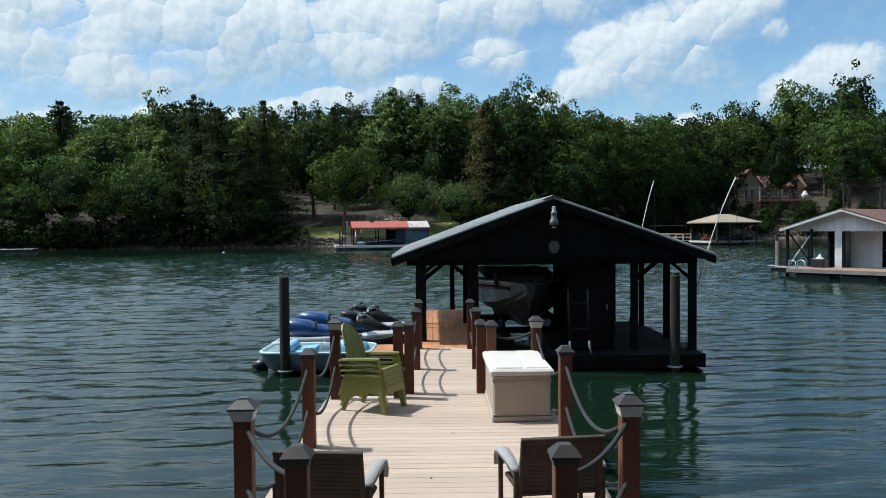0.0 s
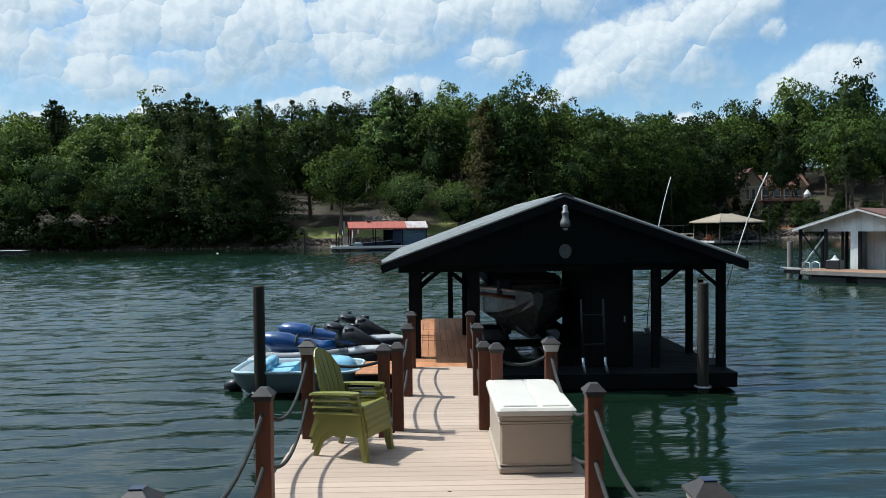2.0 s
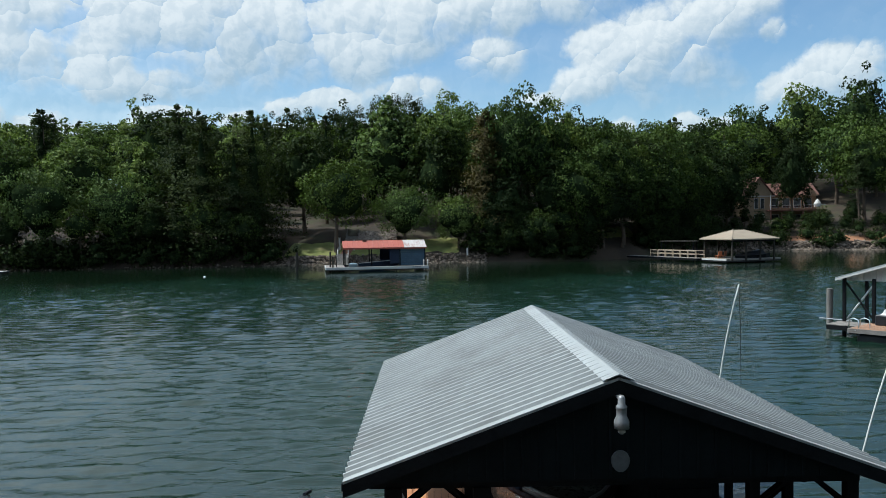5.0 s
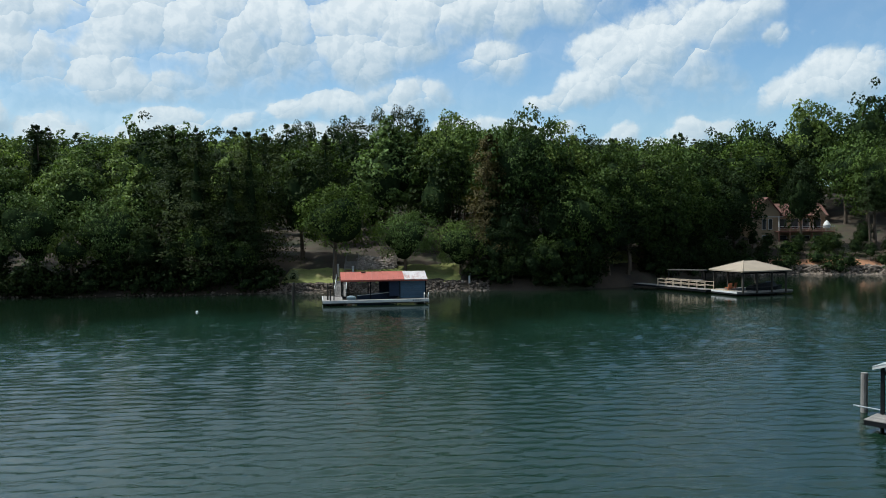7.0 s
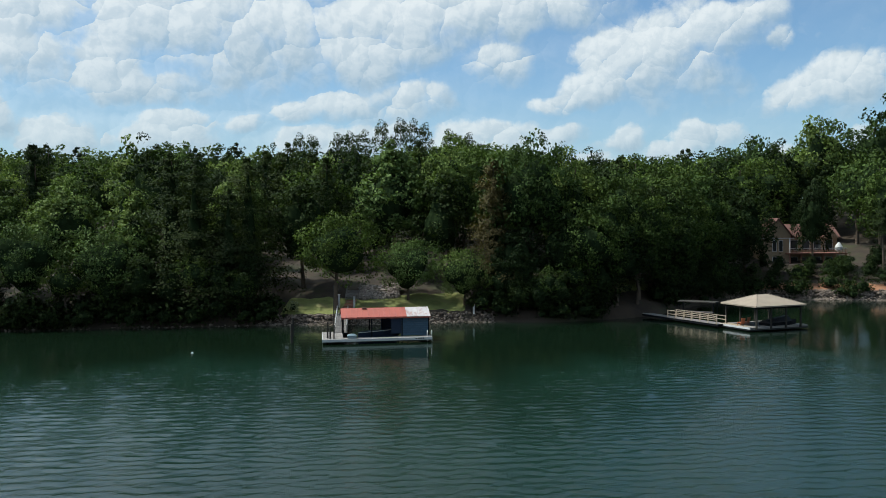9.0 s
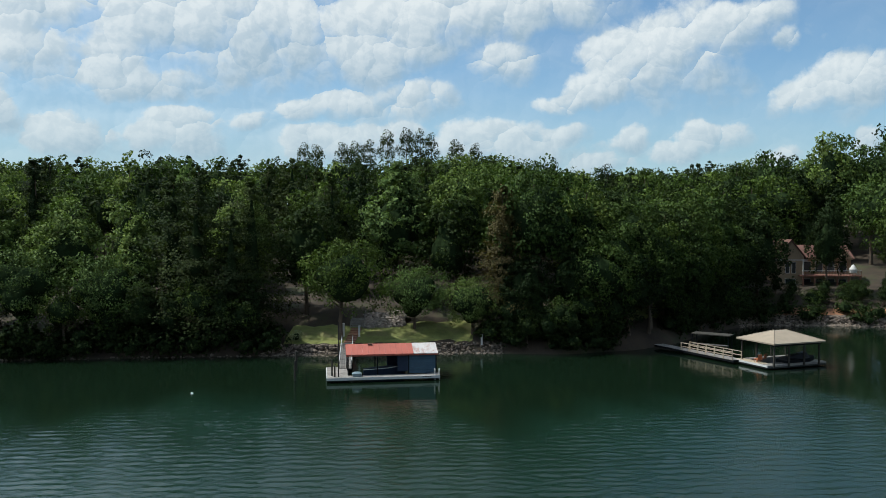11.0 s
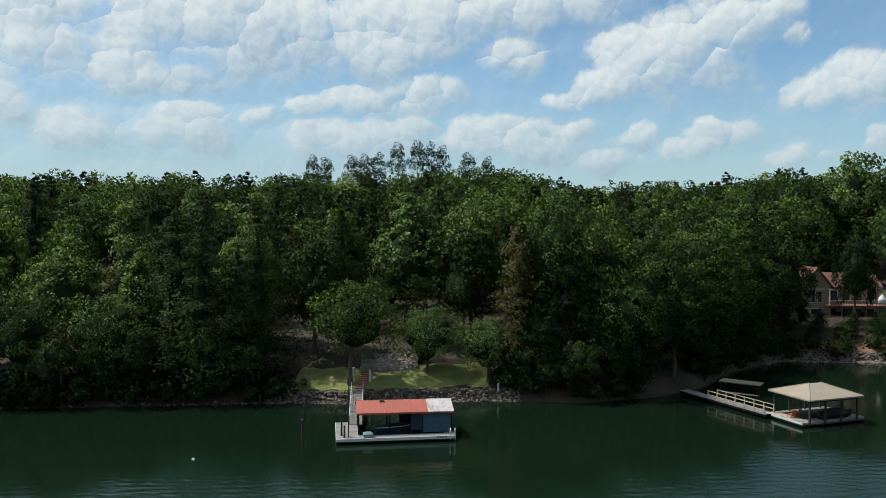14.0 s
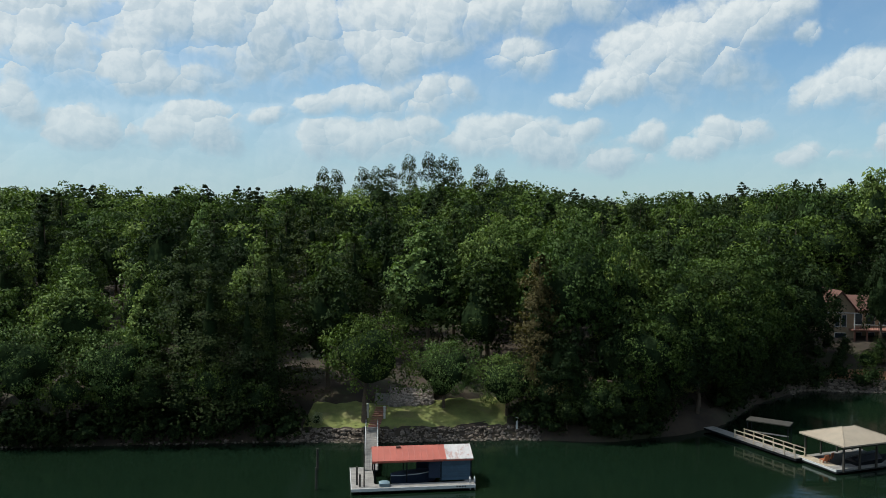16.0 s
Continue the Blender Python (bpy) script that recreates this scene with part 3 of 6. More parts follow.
        b = np.stack([b[:, 0] * c - b[:, 1] * s, b[:, 0] * s + b[:, 1] * c, b[:, 2]], -1)
        vs.append(b + (x, y, z))
        fs.append(tris + k * len(base))
    me = bpy.data.meshes.new(name)
    me.from_pydata(np.concatenate(vs).tolist(), [], np.concatenate(fs).tolist())
    return solid(name, me, mat, label, category, kind="stuff")


def riprap(x0, x1, count, seed, size=(0.13, 0.34), span=(-0.7, 1.9)):
    rng = np.random.default_rng(seed)
    out = []
    for _ in range(count):
        x = rng.uniform(x0, x1)
        y = float(shore(x)) + rng.uniform(*span)
        out.append((x, y, float(ground_z(x, y)) + 0.06, rng.uniform(*size)))
    return out


stones("shoreline_stones", riprap(-24.5, 8.5, 1000, 5, (0.11, 0.28), (-0.5, 1.3)), "grey and tan riprap stones along the water's edge")
stones("shoreline_stones", riprap(-75, -24.5, 130, 6, (0.10, 0.26), (-0.3, 0.3)), "scattered dark shoreline stones under overhanging trees")
stones("shoreline_stones", riprap(53, 100, 1700, 8, (0.16, 0.42), (-0.8, 2.0)), "pale riprap stones along the cove shore")
rng = np.random.default_rng(11)
bank = []
for _ in range(420):
    x, d = rng.uniform(-11.5, -5.5), rng.uniform(6.6, 9.6)
    y = float(shore(x)) + d
    bank.append((x, y, float(ground_z(x, y)) + 0.15 + 0.28 * (d - 6.6), rng.uniform(0.2, 0.42)))
stones("stone_bank", bank, "steep bank of piled brown field stones above the lawn", "rock_wall", "stone wall")


# ---- trees ----
def leaf_quads(centers, normals, sizes, rng):
    """Leaf sprays: pointed quads round each centre, facing its normal."""
    n = len(centers)
    normals = normals / np.linalg.norm(normals, axis=1, keepdims=True)
    ref = rng.normal(size=(n, 3))
    u = np.cross(normals, ref)
    u /= np.linalg.norm(u, axis=1, keepdims=True) + 1e-9
    v = np.cross(normals, u)
    s = sizes[:, None]
    bend = normals * s * 0.22
    return np.stack([centers - u * s, centers - v * s * 0.72 + bend, centers + u * s, centers + v * s * 0.72 + bend], 1)


def unit(v):
    return v / (np.linalg.norm(v, axis=-1, keepdims=True) + 1e-9)


def face_normals(q):
    return unit(np.cross(q[:, 1] - q[:, 0], q[:, 3] - q[:, 0]))


def to_corners(normals):
    """One normal for each face, given to all its corners."""
    return np.repeat(normals[:, None], 4, axis=1)


def hull(lobes, d, ragged):
    """How far an uneven crown reaches in the directions d, as a share of its radius."""
    return (1 - ragged) + ragged * 1.4 * np.exp(-4 * (1 - d @ lobes.T)).max(-1)


def core_quads(reach, n=7):
    """An uneven closed body inside the leaves, as quads, from the function reach(direction)."""
    g = np.linspace(-1, 1, n + 1)
    a, b = np.meshgrid(g, g)
    out = []
    for ax in range(3):
        for s in (-1, 1):
            p = np.empty((n + 1, n + 1, 3))
            p[..., ax], p[..., (ax + 1) % 3], p[..., (ax + 2) % 3] = s, a, b * s
            p /= np.linalg.norm(p, axis=-1, keepdims=True)
            q = reach(p)
            out.append(np.stack([q[:-1, :-1], q[:-1, 1:], q[1:, 1:], q[1:, :-1]], 2).reshape(-1, 4, 3))
    return np.concatenate(out)


def fibonacci(n, rng, jitter):
    """Directions spread evenly over a sphere."""
    k = np.arange(n) + 0.5
    z = 1 - 2 * k / n
    a = k * 2.399963 + rng.uniform(0, 6)
    return unit(np.stack([np.sqrt(1 - z * z) * np.cos(a), np.sqrt(1 - z * z) * np.sin(a), z], -1) + rng.normal(0, jitter, (n, 3)))


def crown_broad(seed, height, width, base, clumps, leaves, leaf, tall=0.0, ragged=0.25, core=6, puff=1.0):
    """A broad-leaved crown: rounded boughs on an uneven hull, each of many small leaf sprays."""
    rng = np.random.default_rng(seed)
    hh = (height - base) / 2
    mid = base + hh * 0.92
    lobes = rng.normal(size=(9, 3))
    lobes[:, 2] = lobes[:, 2] * 0.8 + 0.2
    lobes = unit(lobes)

    def reach(d, k=1.0):
        r = hull(lobes, d, ragged) * k
        taper = 1 - tall * np.clip(d[..., 2], 0, 1) * 0.55
        return np.stack([d[..., 0] * width / 2 * r * taper, d[..., 1] * width / 2 * r * taper, mid + d[..., 2] * hh * 1.05 * r], -1)

    d = fibonacci(clumps, rng, 0.16)
    d = d[d[:, 2] > -0.72]
    centers = reach(d, 0.80 + rng.normal(0, 0.07, len(d)))
    axis = np.array([0, 0, mid - hh * 0.2])
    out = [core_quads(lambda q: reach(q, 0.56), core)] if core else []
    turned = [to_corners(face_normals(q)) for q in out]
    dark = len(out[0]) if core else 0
    mean = 0.98 * puff * math.sqrt(width * (height - base)) / math.sqrt(clumps)
    for c in centers:
        r = mean * rng.uniform(0.68, 1.3) * (1.0 - 0.35 * tall * max(0, (c[2] - mid) / hh))
        away = unit(c - axis)
        knobs = unit(rng.normal(size=(7, 3)) + 0.5 * away)
        flat = np.array([1.0, 1.0, 0.78])

        def skin(q, k):
            return c + q * (r * k * hull(knobs, q, 0.34))[..., None] * flat

        q = unit(rng.normal(size=(leaves, 3)) + 0.45 * away + (0, 0, 0.15))
        p = skin(q, 0.52 + 0.66 * np.sqrt(rng.random(leaves)))
        out.append(leaf_quads(p, q * 0.75 + rng.normal(0, 0.55, (leaves, 3)) + (0, 0, 0.15), leaf * rng.uniform(0.55, 1.4, leaves), rng))
        turned.append(to_corners(unit(q * 0.8 + away * 0.5 + rng.normal(0, 0.2, (leaves, 3)))))
    return np.concatenate(out), np.arange(sum(map(len, out))) < dark, np.concatenate(turned)


def crown_pine(seed, height, width, base, tiers, leaf, n_per, open_=0.0):
    """Needle sprays on flat, drooping branch tiers."""
    rng = np.random.default_rng(seed)
    z0, z1 = base + 0.2, height * 0.97
    core = lambda d: np.stack([d[..., 0] * width * 0.06 * (1 - np.clip(d[..., 2], -0.6, 1)) ** 0.7, d[..., 1] * width * 0.06 * (1 - np.clip(d[..., 2], -0.6, 1)) ** 0.7, z0 + (z1 - z0) * (d[..., 2] + 1) / 2], -1)
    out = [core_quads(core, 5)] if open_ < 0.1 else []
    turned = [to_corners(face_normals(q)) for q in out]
    for t in range(tiers):
        f = t / (tiers - 1)
        z = base + (height - base) * f
        reach = width / 2 * (1 - f) ** 0.62 * rng.uniform(0.75, 1.1) + 0.35
        for b in range(rng.integers(5, 8)):
            if rng.random() < open_:
                continue
            a = rng.uniform(0, 6.283)
            ln = reach * rng.uniform(0.6, 1.12)
            n = int(n_per * (0.45 + ln / width * 1.3))
            s = rng.uniform(0.18, 1.05, n)
            side = rng.normal(0, 0.16, n) * ln * (0.35 + 0.6 * s)
            px = np.cos(a) * s * ln - np.sin(a) * side
            py = np.sin(a) * s * ln + np.cos(a) * side
            pz = z - 0.10 * ln * s + rng.normal(0, 0.09 + 0.03 * ln, n) + 0.22 * ln * s * f
            p = np.stack([px, py, pz], 1)
            nor = np.stack([np.cos(a) * 0.4 + rng.normal(0, 0.5, n), np.sin(a) * 0.4 + rng.normal(0, 0.5, n), 0.8 + rng.normal(0, 0.45, n)], 1)
            out.append(leaf_quads(p, nor, leaf * rng.uniform(0.6, 1.3, n), rng))
            turned.append(to_corners(unit(nor * 0.5 + np.stack([px / ln, py / ln, 0.55 + 0 * px], 1))))
    return np.concatenate(out), np.arange(sum(map(len, out))) < (len(out[0]) if open_ < 0.1 else 0), np.concatenate(turned)


def trunk_mesh(seed, height, r, limbs, spread, lean=0.4):
    rng = np.random.default_rng(seed)
    bm = bmesh.new()
    top = Vector((rng.uniform(-lean, lean), rng.uniform(-lean, lean), height))
    prev, pr = Vector((0, 0, -0.6)), r * 1.35
    for k in range(1, 6):
        f = k / 5
        p = top * f + Vector((rng.normal() * 0.08, rng.normal() * 0.08, 0))
        rr = r * (1 - 0.75 * f)
        add_rod(bm, prev, p, pr, rr, 8)
        prev, pr = p, rr
    for k in range(limbs):
        f = rng.uniform(0.35, 0.9)
        a = rng.uniform(0, 6.283)
        s = top * f
        ln = spread * rng.uniform(0.5, 0.9) * (1.2 - f)
        m1 = s + Vector((math.cos(a) * ln * 0.6, math.sin(a) * ln * 0.6, ln * 0.35))
        add_rod(bm, s, m1, r * 0.42 * (1.15 - f), r * 0.22, 5)
        add_rod(bm, m1, m1 + Vector((math.cos(a + 0.4) * ln * 0.5, math.sin(a + 0.4) * ln * 0.5, ln * 0.45)), r * 0.22, r * 0.07, 5)
    me = bpy.data.meshes.new("trunk")
    bm.to_mesh(me)
    bm.free()
    me.materials.append(M["bark"])
    return me


# kinds of tree: nominal height 10 m, so that a scale of 2 gives 20 m
KINDS = {}


def make_kind(key, crown, mat, trunk):
    KINDS[key] = (quads_mesh("crown", crown[0], mat, crown[1], crown[2]), trunk)


BROAD = {  # seed, width, base, tall, ragged, material, trunk height, trunk radius, limbs, spread
    "oak": (1, 8.0, 2.0, 0.0, 0.32, "leaf", 8.0, 0.20, 7, 3.4), "maple": (2, 6.6, 1.6, 0.3, 0.30, "leaf", 8.2, 0.18, 7, 2.8),
    "hickory": (3, 6.0, 1.4, 0.45, 0.28, "leaf_bright", 8.4, 0.17, 7, 2.5), "poplar": (4, 4.7, 1.4, 0.75, 0.26, "leaf_bright", 8.6, 0.16, 6, 1.8),
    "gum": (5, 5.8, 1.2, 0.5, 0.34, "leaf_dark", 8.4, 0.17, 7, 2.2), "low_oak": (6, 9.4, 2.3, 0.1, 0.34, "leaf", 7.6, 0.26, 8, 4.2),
    "shrub_tree": (7, 10.5, 0.5, 0.0, 0.38, "leaf_bright", 7.0, 0.22, 8, 4.2), "spire": (13, 3.7, 0.8, 1.25, 0.18, "leaf_bright", 8.6, 0.14, 5, 1.2),
}
PINES = {  # seed, width, base, tiers, material, gaps
    "pine": (8, 6.0, 2.2, 17, "needle", 0.0), "wide_pine": (9, 7.8, 1.2, 18, "needle", 0.0),
    "tall_pine": (10, 3.6, 6.0, 13, "needle", 0.15), "brown_pine": (12, 5.8, 1.8, 24, "needle_brown", 0.0),
}
for key, (seed, w, base, tall, rag, mat, th, tr, limbs, spread) in BROAD.items():
    trunk = trunk_mesh(seed, th, tr, limbs, spread)
    make_kind(key, crown_broad(seed, 10, w, base, 115, 66, 0.108, tall, rag, 8), mat, trunk)
    make_kind(key + "_far", crown_broad(seed + 100, 10, w, base, 66, 38, 0.150, tall, rag, 6), mat, trunk)
for key, (seed, w, base, tiers, mat, gaps) in PINES.items():
    trunk = trunk_mesh(seed, 9.6, 0.15, 3, 1.2, 0.2)
    make_kind(key, crown_pine(seed, 10, w, base, tiers, 0.085, 110, gaps), mat, trunk)
    make_kind(key + "_far", crown_pine(seed + 100, 10, w, base, tiers, 0.13, 42, gaps), mat, trunk)
# old pines that stand over the hill: bare below, a high crown of separate clumps
make_kind("tall_pine_far", crown_broad(110, 10, 3.1, 6.0, 26, 62, 0.105, 0.2, 0.5, 0, 0.95), "needle", trunk_mesh(10, 9.4, 0.12, 5, 1.6, 0.3))
LABELS = {
    "oak": ("broad green oak tree in full summer leaf", "tree"), "maple": ("rounded green maple tree in full leaf", "tree"),
    "hickory": ("light green hickory tree with uneven crown", "tree"), "poplar": ("tall narrow light green poplar tree", "tree"),
    "gum": ("dark green sweet gum tree in full leaf", "tree"), "low_oak": ("spreading oak tree leaning over the lake shore", "tree"),
    "shrub_tree": ("low spreading light green tree by the water", "tree"), "pine": ("dark green pine tree with drooping tiers", "pine tree"),
    "wide_pine": ("wide dark hemlock-like pine with flat branches", "pine tree"), "tall_pine": ("tall bare-trunked pine with a high crown", "pine tree"),
    "brown_pine": ("pine tree with browning needles", "pine tree"), "spire": ("slender pointed light green tree", "tree"),
}
MADE = {}


def tree(kind, x, y, height, wide=1.0, turn=0.0, sink=0.15, far=""):
    """One tree on the ground: its own trunk and crown."""
    crown, trunk = KINDS[kind + far]
    s = height / 10
    at = Matrix.Translation((x, y, float(ground_z(x, y)) - sink)) @ Matrix.Rotation(turn, 4, "Z") @ Matrix.Diagonal((s * wide, s * wide, s, 1))
    ob = new("pine_tree" if "pine" in kind else "tree")
    ob.matrix_basis = at
    label, cat = LABELS[kind]
    tagged(ob, label, cat, "lake shore trees")
    part("trunk", trunk, "bark", ob)
    part("crown", crown, "leaf", ob)
    return ob


# trees that stand out: kind, x, y, height, width factor
SHORE_TREES = [
    ("low_oak", -14.2, 121.5, 15.2, 0.92), ("shrub_tree", -4.0, 125.6, 10.8, 0.92), ("shrub_tree", 4.4, 124.6, 9.8, 0.92),
    ("poplar", -7.0, 139.0, 22.6, 1.15), ("hickory", 2.5, 142.0, 22.5, 0.9), ("oak", 14.5, 129.0, 24.6, 0.78),
    ("brown_pine", 8.8, 126.5, 20.5, 0.85), ("spire", -44.0, 124.5, 17.5, 0.95), ("hickory", -53.5, 124.0, 18.0, 1.1),
    ("shrub_tree", -46.5, 119.0, 14.0, 0.85), ("shrub_tree", -57.0, 118.5, 14.5, 0.85), ("wide_pine", -34.5, 122.0, 19.5, 1.05),
    ("wide_pine", -28.0, 127.0, 20.5, 0.95), ("hickory", 22.0, 133.0, 22.0, 0.85), ("oak", 28.5, 132.5, 20.0, 0.85),
    ("gum", 35.0, 136.0, 20.5, 1.05), ("oak", 41.0, 147.0, 21.0, 0.95), ("gum", 19.0, 126.0, 15.0, 1.0),
    ("maple", 47.0, 153.0, 22.0, 0.95), ("gum", 53.5, 161.0, 21.0, 0.95), ("gum", 60.0, 176.0, 23.0, 0.9), ("oak", 32.0, 131.5, 18.0, 0.85), ("maple", 26.0, 128.5, 17.0, 0.95), ("oak", 37.0, 134.5, 17.5, 0.9), ("gum", 12.0, 124.5, 13.0, 1.0),
    ("gum", 75.8, 165.0, 19.5, 0.68), ("gum", 72.0, 192.0, 13.0, 1.0), ("maple", 78.0, 191.0, 12.0, 1.1), ("gum", 84.5, 192.5, 13.0, 1.1), ("gum", 91.0, 194.0, 13.0, 1.1), ("gum", 75.5, 158.0, 4.6, 1.3), ("gum", 79.5, 158.5, 5.0, 1.2), ("gum", 86.5, 161.0, 6.0, 1.1), ("maple", 90.0, 163.0, 21.0, 0.95), ("tall_pine", 86.0, 158.0, 15.0, 0.9),
    ("oak", 97.0, 178.0, 24.0, 0.85), ("oak", 103.5, 216.0, 30.0, 0.72), ("hickory", 97.5, 207.0, 30.5, 0.72), ("maple", 88.7, 222.0, 27.5, 0.75),
    ("maple", 112.0, 208.0, 29.5, 0.78), ("gum", 120.0, 214.0, 31.0, 0.8), ("maple", 81.0, 226.0, 24.0, 0.8), ("maple", 127.0, 196.0, 29.0, 0.8),
    ("oak", 56.3, 190.0, 24.0, 0.85), ("hickory", 45.2, 155.0, 20.5, 1.05), ("maple", 53.0, 216.0, 24.0, 0.85), ("hickory", 4.3, 156.0, 20.5, 1.0), ("oak", 24.0, 141.0, 19.5, 0.72),
    ("gum", -40.0, 153.0, 18.5, 1.0), ("hickory", -31.8, 136.0, 19.8, 0.85), ("maple", -70.0, 176.0, 19.0, 1.0), ("oak", -65.8, 199.0, 22.0, 0.9), ("pine", -80.0, 165.0, 22.0, 1.0),
    ("maple", -64.0, 123.0, 17.0, 1.0), ("hickory", -71.0, 120.0, 14.5, 1.1), ("gum", -20.5, 131.0, 19.0, 1.0),
    ("wide_pine", -18.5, 143.0, 19.0, 0.9), ("maple", 8.0, 150.0, 21.0, 1.0), ("gum", 30.0, 145.0, 20.5, 1.0),
    ("gum", -40.5, 117.8, 9.5, 1.1), ("gum", -30.5, 119.8, 9.0, 1.15), ("gum", 13.0, 122.8, 9.5, 0.9), ("gum", 38.8, 139.5, 12.0, 1.15),
    ("oak", 80.0, 197.0, 22.0, 1.0), ("gum", 87.0, 203.0, 23.0, 1.0), ("maple", 73.0, 196.0, 22.0, 1.0), ("gum", 60.9, 162.0, 19.0, 1.0), ("oak", 45.0, 146.5, 17.0, 0.8), ("maple", 50.0, 151.5, 18.0, 0.95), ("gum", 55.5, 156.5, 18.0, 1.0), ("gum", 27.5, 126.8, 13.5, 1.15), ("maple", 31.0, 129.2, 14.0, 1.1), ("oak", 23.0, 124.8, 15.0, 0.85), ("wide_pine", -39.0, 126.0, 21.0, 1.0), ("wide_pine", -29.5, 121.5, 17.0, 0.9),
    ("gum", 46.0, 147.5, 13.0, 1.1), ("gum", -26.5, 120.5, 9.0, 1.1), ("shrub_tree", -64.5, 118.6, 9.5, 0.8),
]
SHORE_TREES += [(("gum", "low_oak", "maple")[k % 3], x, float(shore(x)) + 1.6 + 0.8 * (k % 2), 7.0 + 2.2 * ((k * 7) % 5) / 4, 1.15 if k % 3 != 1 else 0.85)
                for k, x in enumerate([-80, -75, -69, -61, -50.5, -45, -37, -33.5, -27.5, 10, 16, 20.5, 24.5, 36.5, 40, 43, 48.5, 51.5])]
SHORE_TREES += [(("gum", "maple")[k % 2], x, float(shore(x)) + 4.5 + 3.5 * (k % 3), 3.0 + 0.5 * ((k * 5) % 4), 1.3)
                for k, x in enumerate([59, 62, 65.5, 69, 73, 79, 84, 91, 97])]
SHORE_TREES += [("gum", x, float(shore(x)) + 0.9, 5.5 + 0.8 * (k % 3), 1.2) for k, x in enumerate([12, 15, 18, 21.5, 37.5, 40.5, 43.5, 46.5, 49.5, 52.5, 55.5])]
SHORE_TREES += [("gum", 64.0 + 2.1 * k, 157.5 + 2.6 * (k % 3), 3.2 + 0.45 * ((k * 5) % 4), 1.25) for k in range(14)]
rng = np.random.default_rng(21)
for kind, x, y, h, w in SHORE_TREES:
    tree(kind, x, y, h, w, rng.uniform(0, 6.283), far="_far" if h < 9.5 or y > 165 else "")
taken = [(x, y) for _, x, y, _, _ in SHORE_TREES]
CLEAR = [(-2.6, 2.6, -40, 0), (-27, 3, 118, 127), (58, 98, 149, 170), (66, 92, 149, 190)]


def clear_of(x, y, gap):
    if any(a < x < b and c < y < d for a, b, c, d in CLEAR):
        return False
    return all((x - a) ** 2 + (y - b) ** 2 > gap * gap for a, b in taken)


near_kinds = ["oak", "maple", "hickory", "gum", "gum", "pine", "wide_pine", "maple", "poplar", "oak"]
count = 0
while count < 110:
    x = rng.uniform(-95, 115)
    y = float(shore(x)) + rng.uniform(12, 80)
    if abs(x) > 0.62 * y or not clear_of(x, y, 7.6):
        continue
    k = near_kinds[rng.integers(len(near_kinds))]
    if -50 < x < -8 and rng.random() < 0.75:
        k = ("wide_pine", "gum", "wide_pine", "pine")[rng.integers(4)]
    tree(k, x, y, rng.uniform(15, 18.5) if y < 150 else rng.uniform(17, 22), rng.uniform(0.78, 1.0), rng.uniform(0, 6.283), far="_far")
    taken.append((x, y))
    count += 1
for x, y, h in [(-44.2, 262, 25), (-39.9, 260, 24), (-31.9, 262, 24.5), (-27.5, 258, 24.5), (-23.6, 263, 25), (-17.4, 261, 27.5), (-11.5, 264, 28), (-7.1, 258, 27), (-3.5, 263, 26), (4.4, 262, 24), (10.7, 258, 23), (7.3, 180, 21.5), (44.4, 222, 23.5)]:
    tree("tall_pine", x, y, h - 1.5, rng.uniform(0.6, 0.8), rng.uniform(0, 6.283), far="_far")
    taken.append((x, y))


def woodland(name, seed, n, x_lim, d_lim, label, size, mats, behind=False):
    """Far woods: hundreds of lighter trees joined."""
    rng = np.random.default_rng(seed)
    protos = {
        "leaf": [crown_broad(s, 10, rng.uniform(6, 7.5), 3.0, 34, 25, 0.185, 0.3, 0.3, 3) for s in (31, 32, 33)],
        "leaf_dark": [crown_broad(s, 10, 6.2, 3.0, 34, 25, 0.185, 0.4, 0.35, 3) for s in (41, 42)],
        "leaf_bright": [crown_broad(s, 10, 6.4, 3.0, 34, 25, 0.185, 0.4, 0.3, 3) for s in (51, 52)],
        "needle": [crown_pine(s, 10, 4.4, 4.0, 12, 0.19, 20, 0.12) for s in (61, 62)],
    }
    spots = []
    tries = 0
    while len(spots) < n and tries < 60000:
        tries += 1
        x = rng.uniform(-x_lim, x_lim)
        y = float(near_shore(x)) - rng.uniform(*d_lim) if behind else float(shore(x)) + rng.uniform(*d_lim)
        if (not behind and abs(x) > 0.62 * y + 5) or not clear_of(x, y, 5.6):
            continue
        spots.append((x, y))
        taken.append((x, y))
    groups = {k: [] for k in protos}
    for x, y in spots:
        k = mats[rng.integers(len(mats))]
        c, inner, nor = protos[k][rng.integers(len(protos[k]))]
        a, s = rng.uniform(0, 6.283), rng.uniform(*size) / 10
        ca, sa = np.cos(a), np.sin(a)
        w = rng.uniform(0.95, 1.3)
        v = np.stack([(c[..., 0] * ca - c[..., 1] * sa) * w, (c[..., 0] * sa + c[..., 1] * ca) * w, c[..., 2]], -1) * s
        nor = np.stack([nor[..., 0] * ca - nor[..., 1] * sa, nor[..., 0] * sa + nor[..., 1] * ca, nor[..., 2]], -1)
        groups[k].append((v + (x, y, float(ground_z(x, y))), inner, nor))
    for k, vs in groups.items():
        if vs:
            solid(name, quads_mesh(name, np.concatenate([v for v, _, _ in vs]), k, np.concatenate([i for _, i, _ in vs]), np.concatenate([m for _, _, m in vs])), k, label, "woodland", kind="stuff")


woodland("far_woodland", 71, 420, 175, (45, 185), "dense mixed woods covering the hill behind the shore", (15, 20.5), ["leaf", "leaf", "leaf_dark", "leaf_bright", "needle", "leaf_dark"])
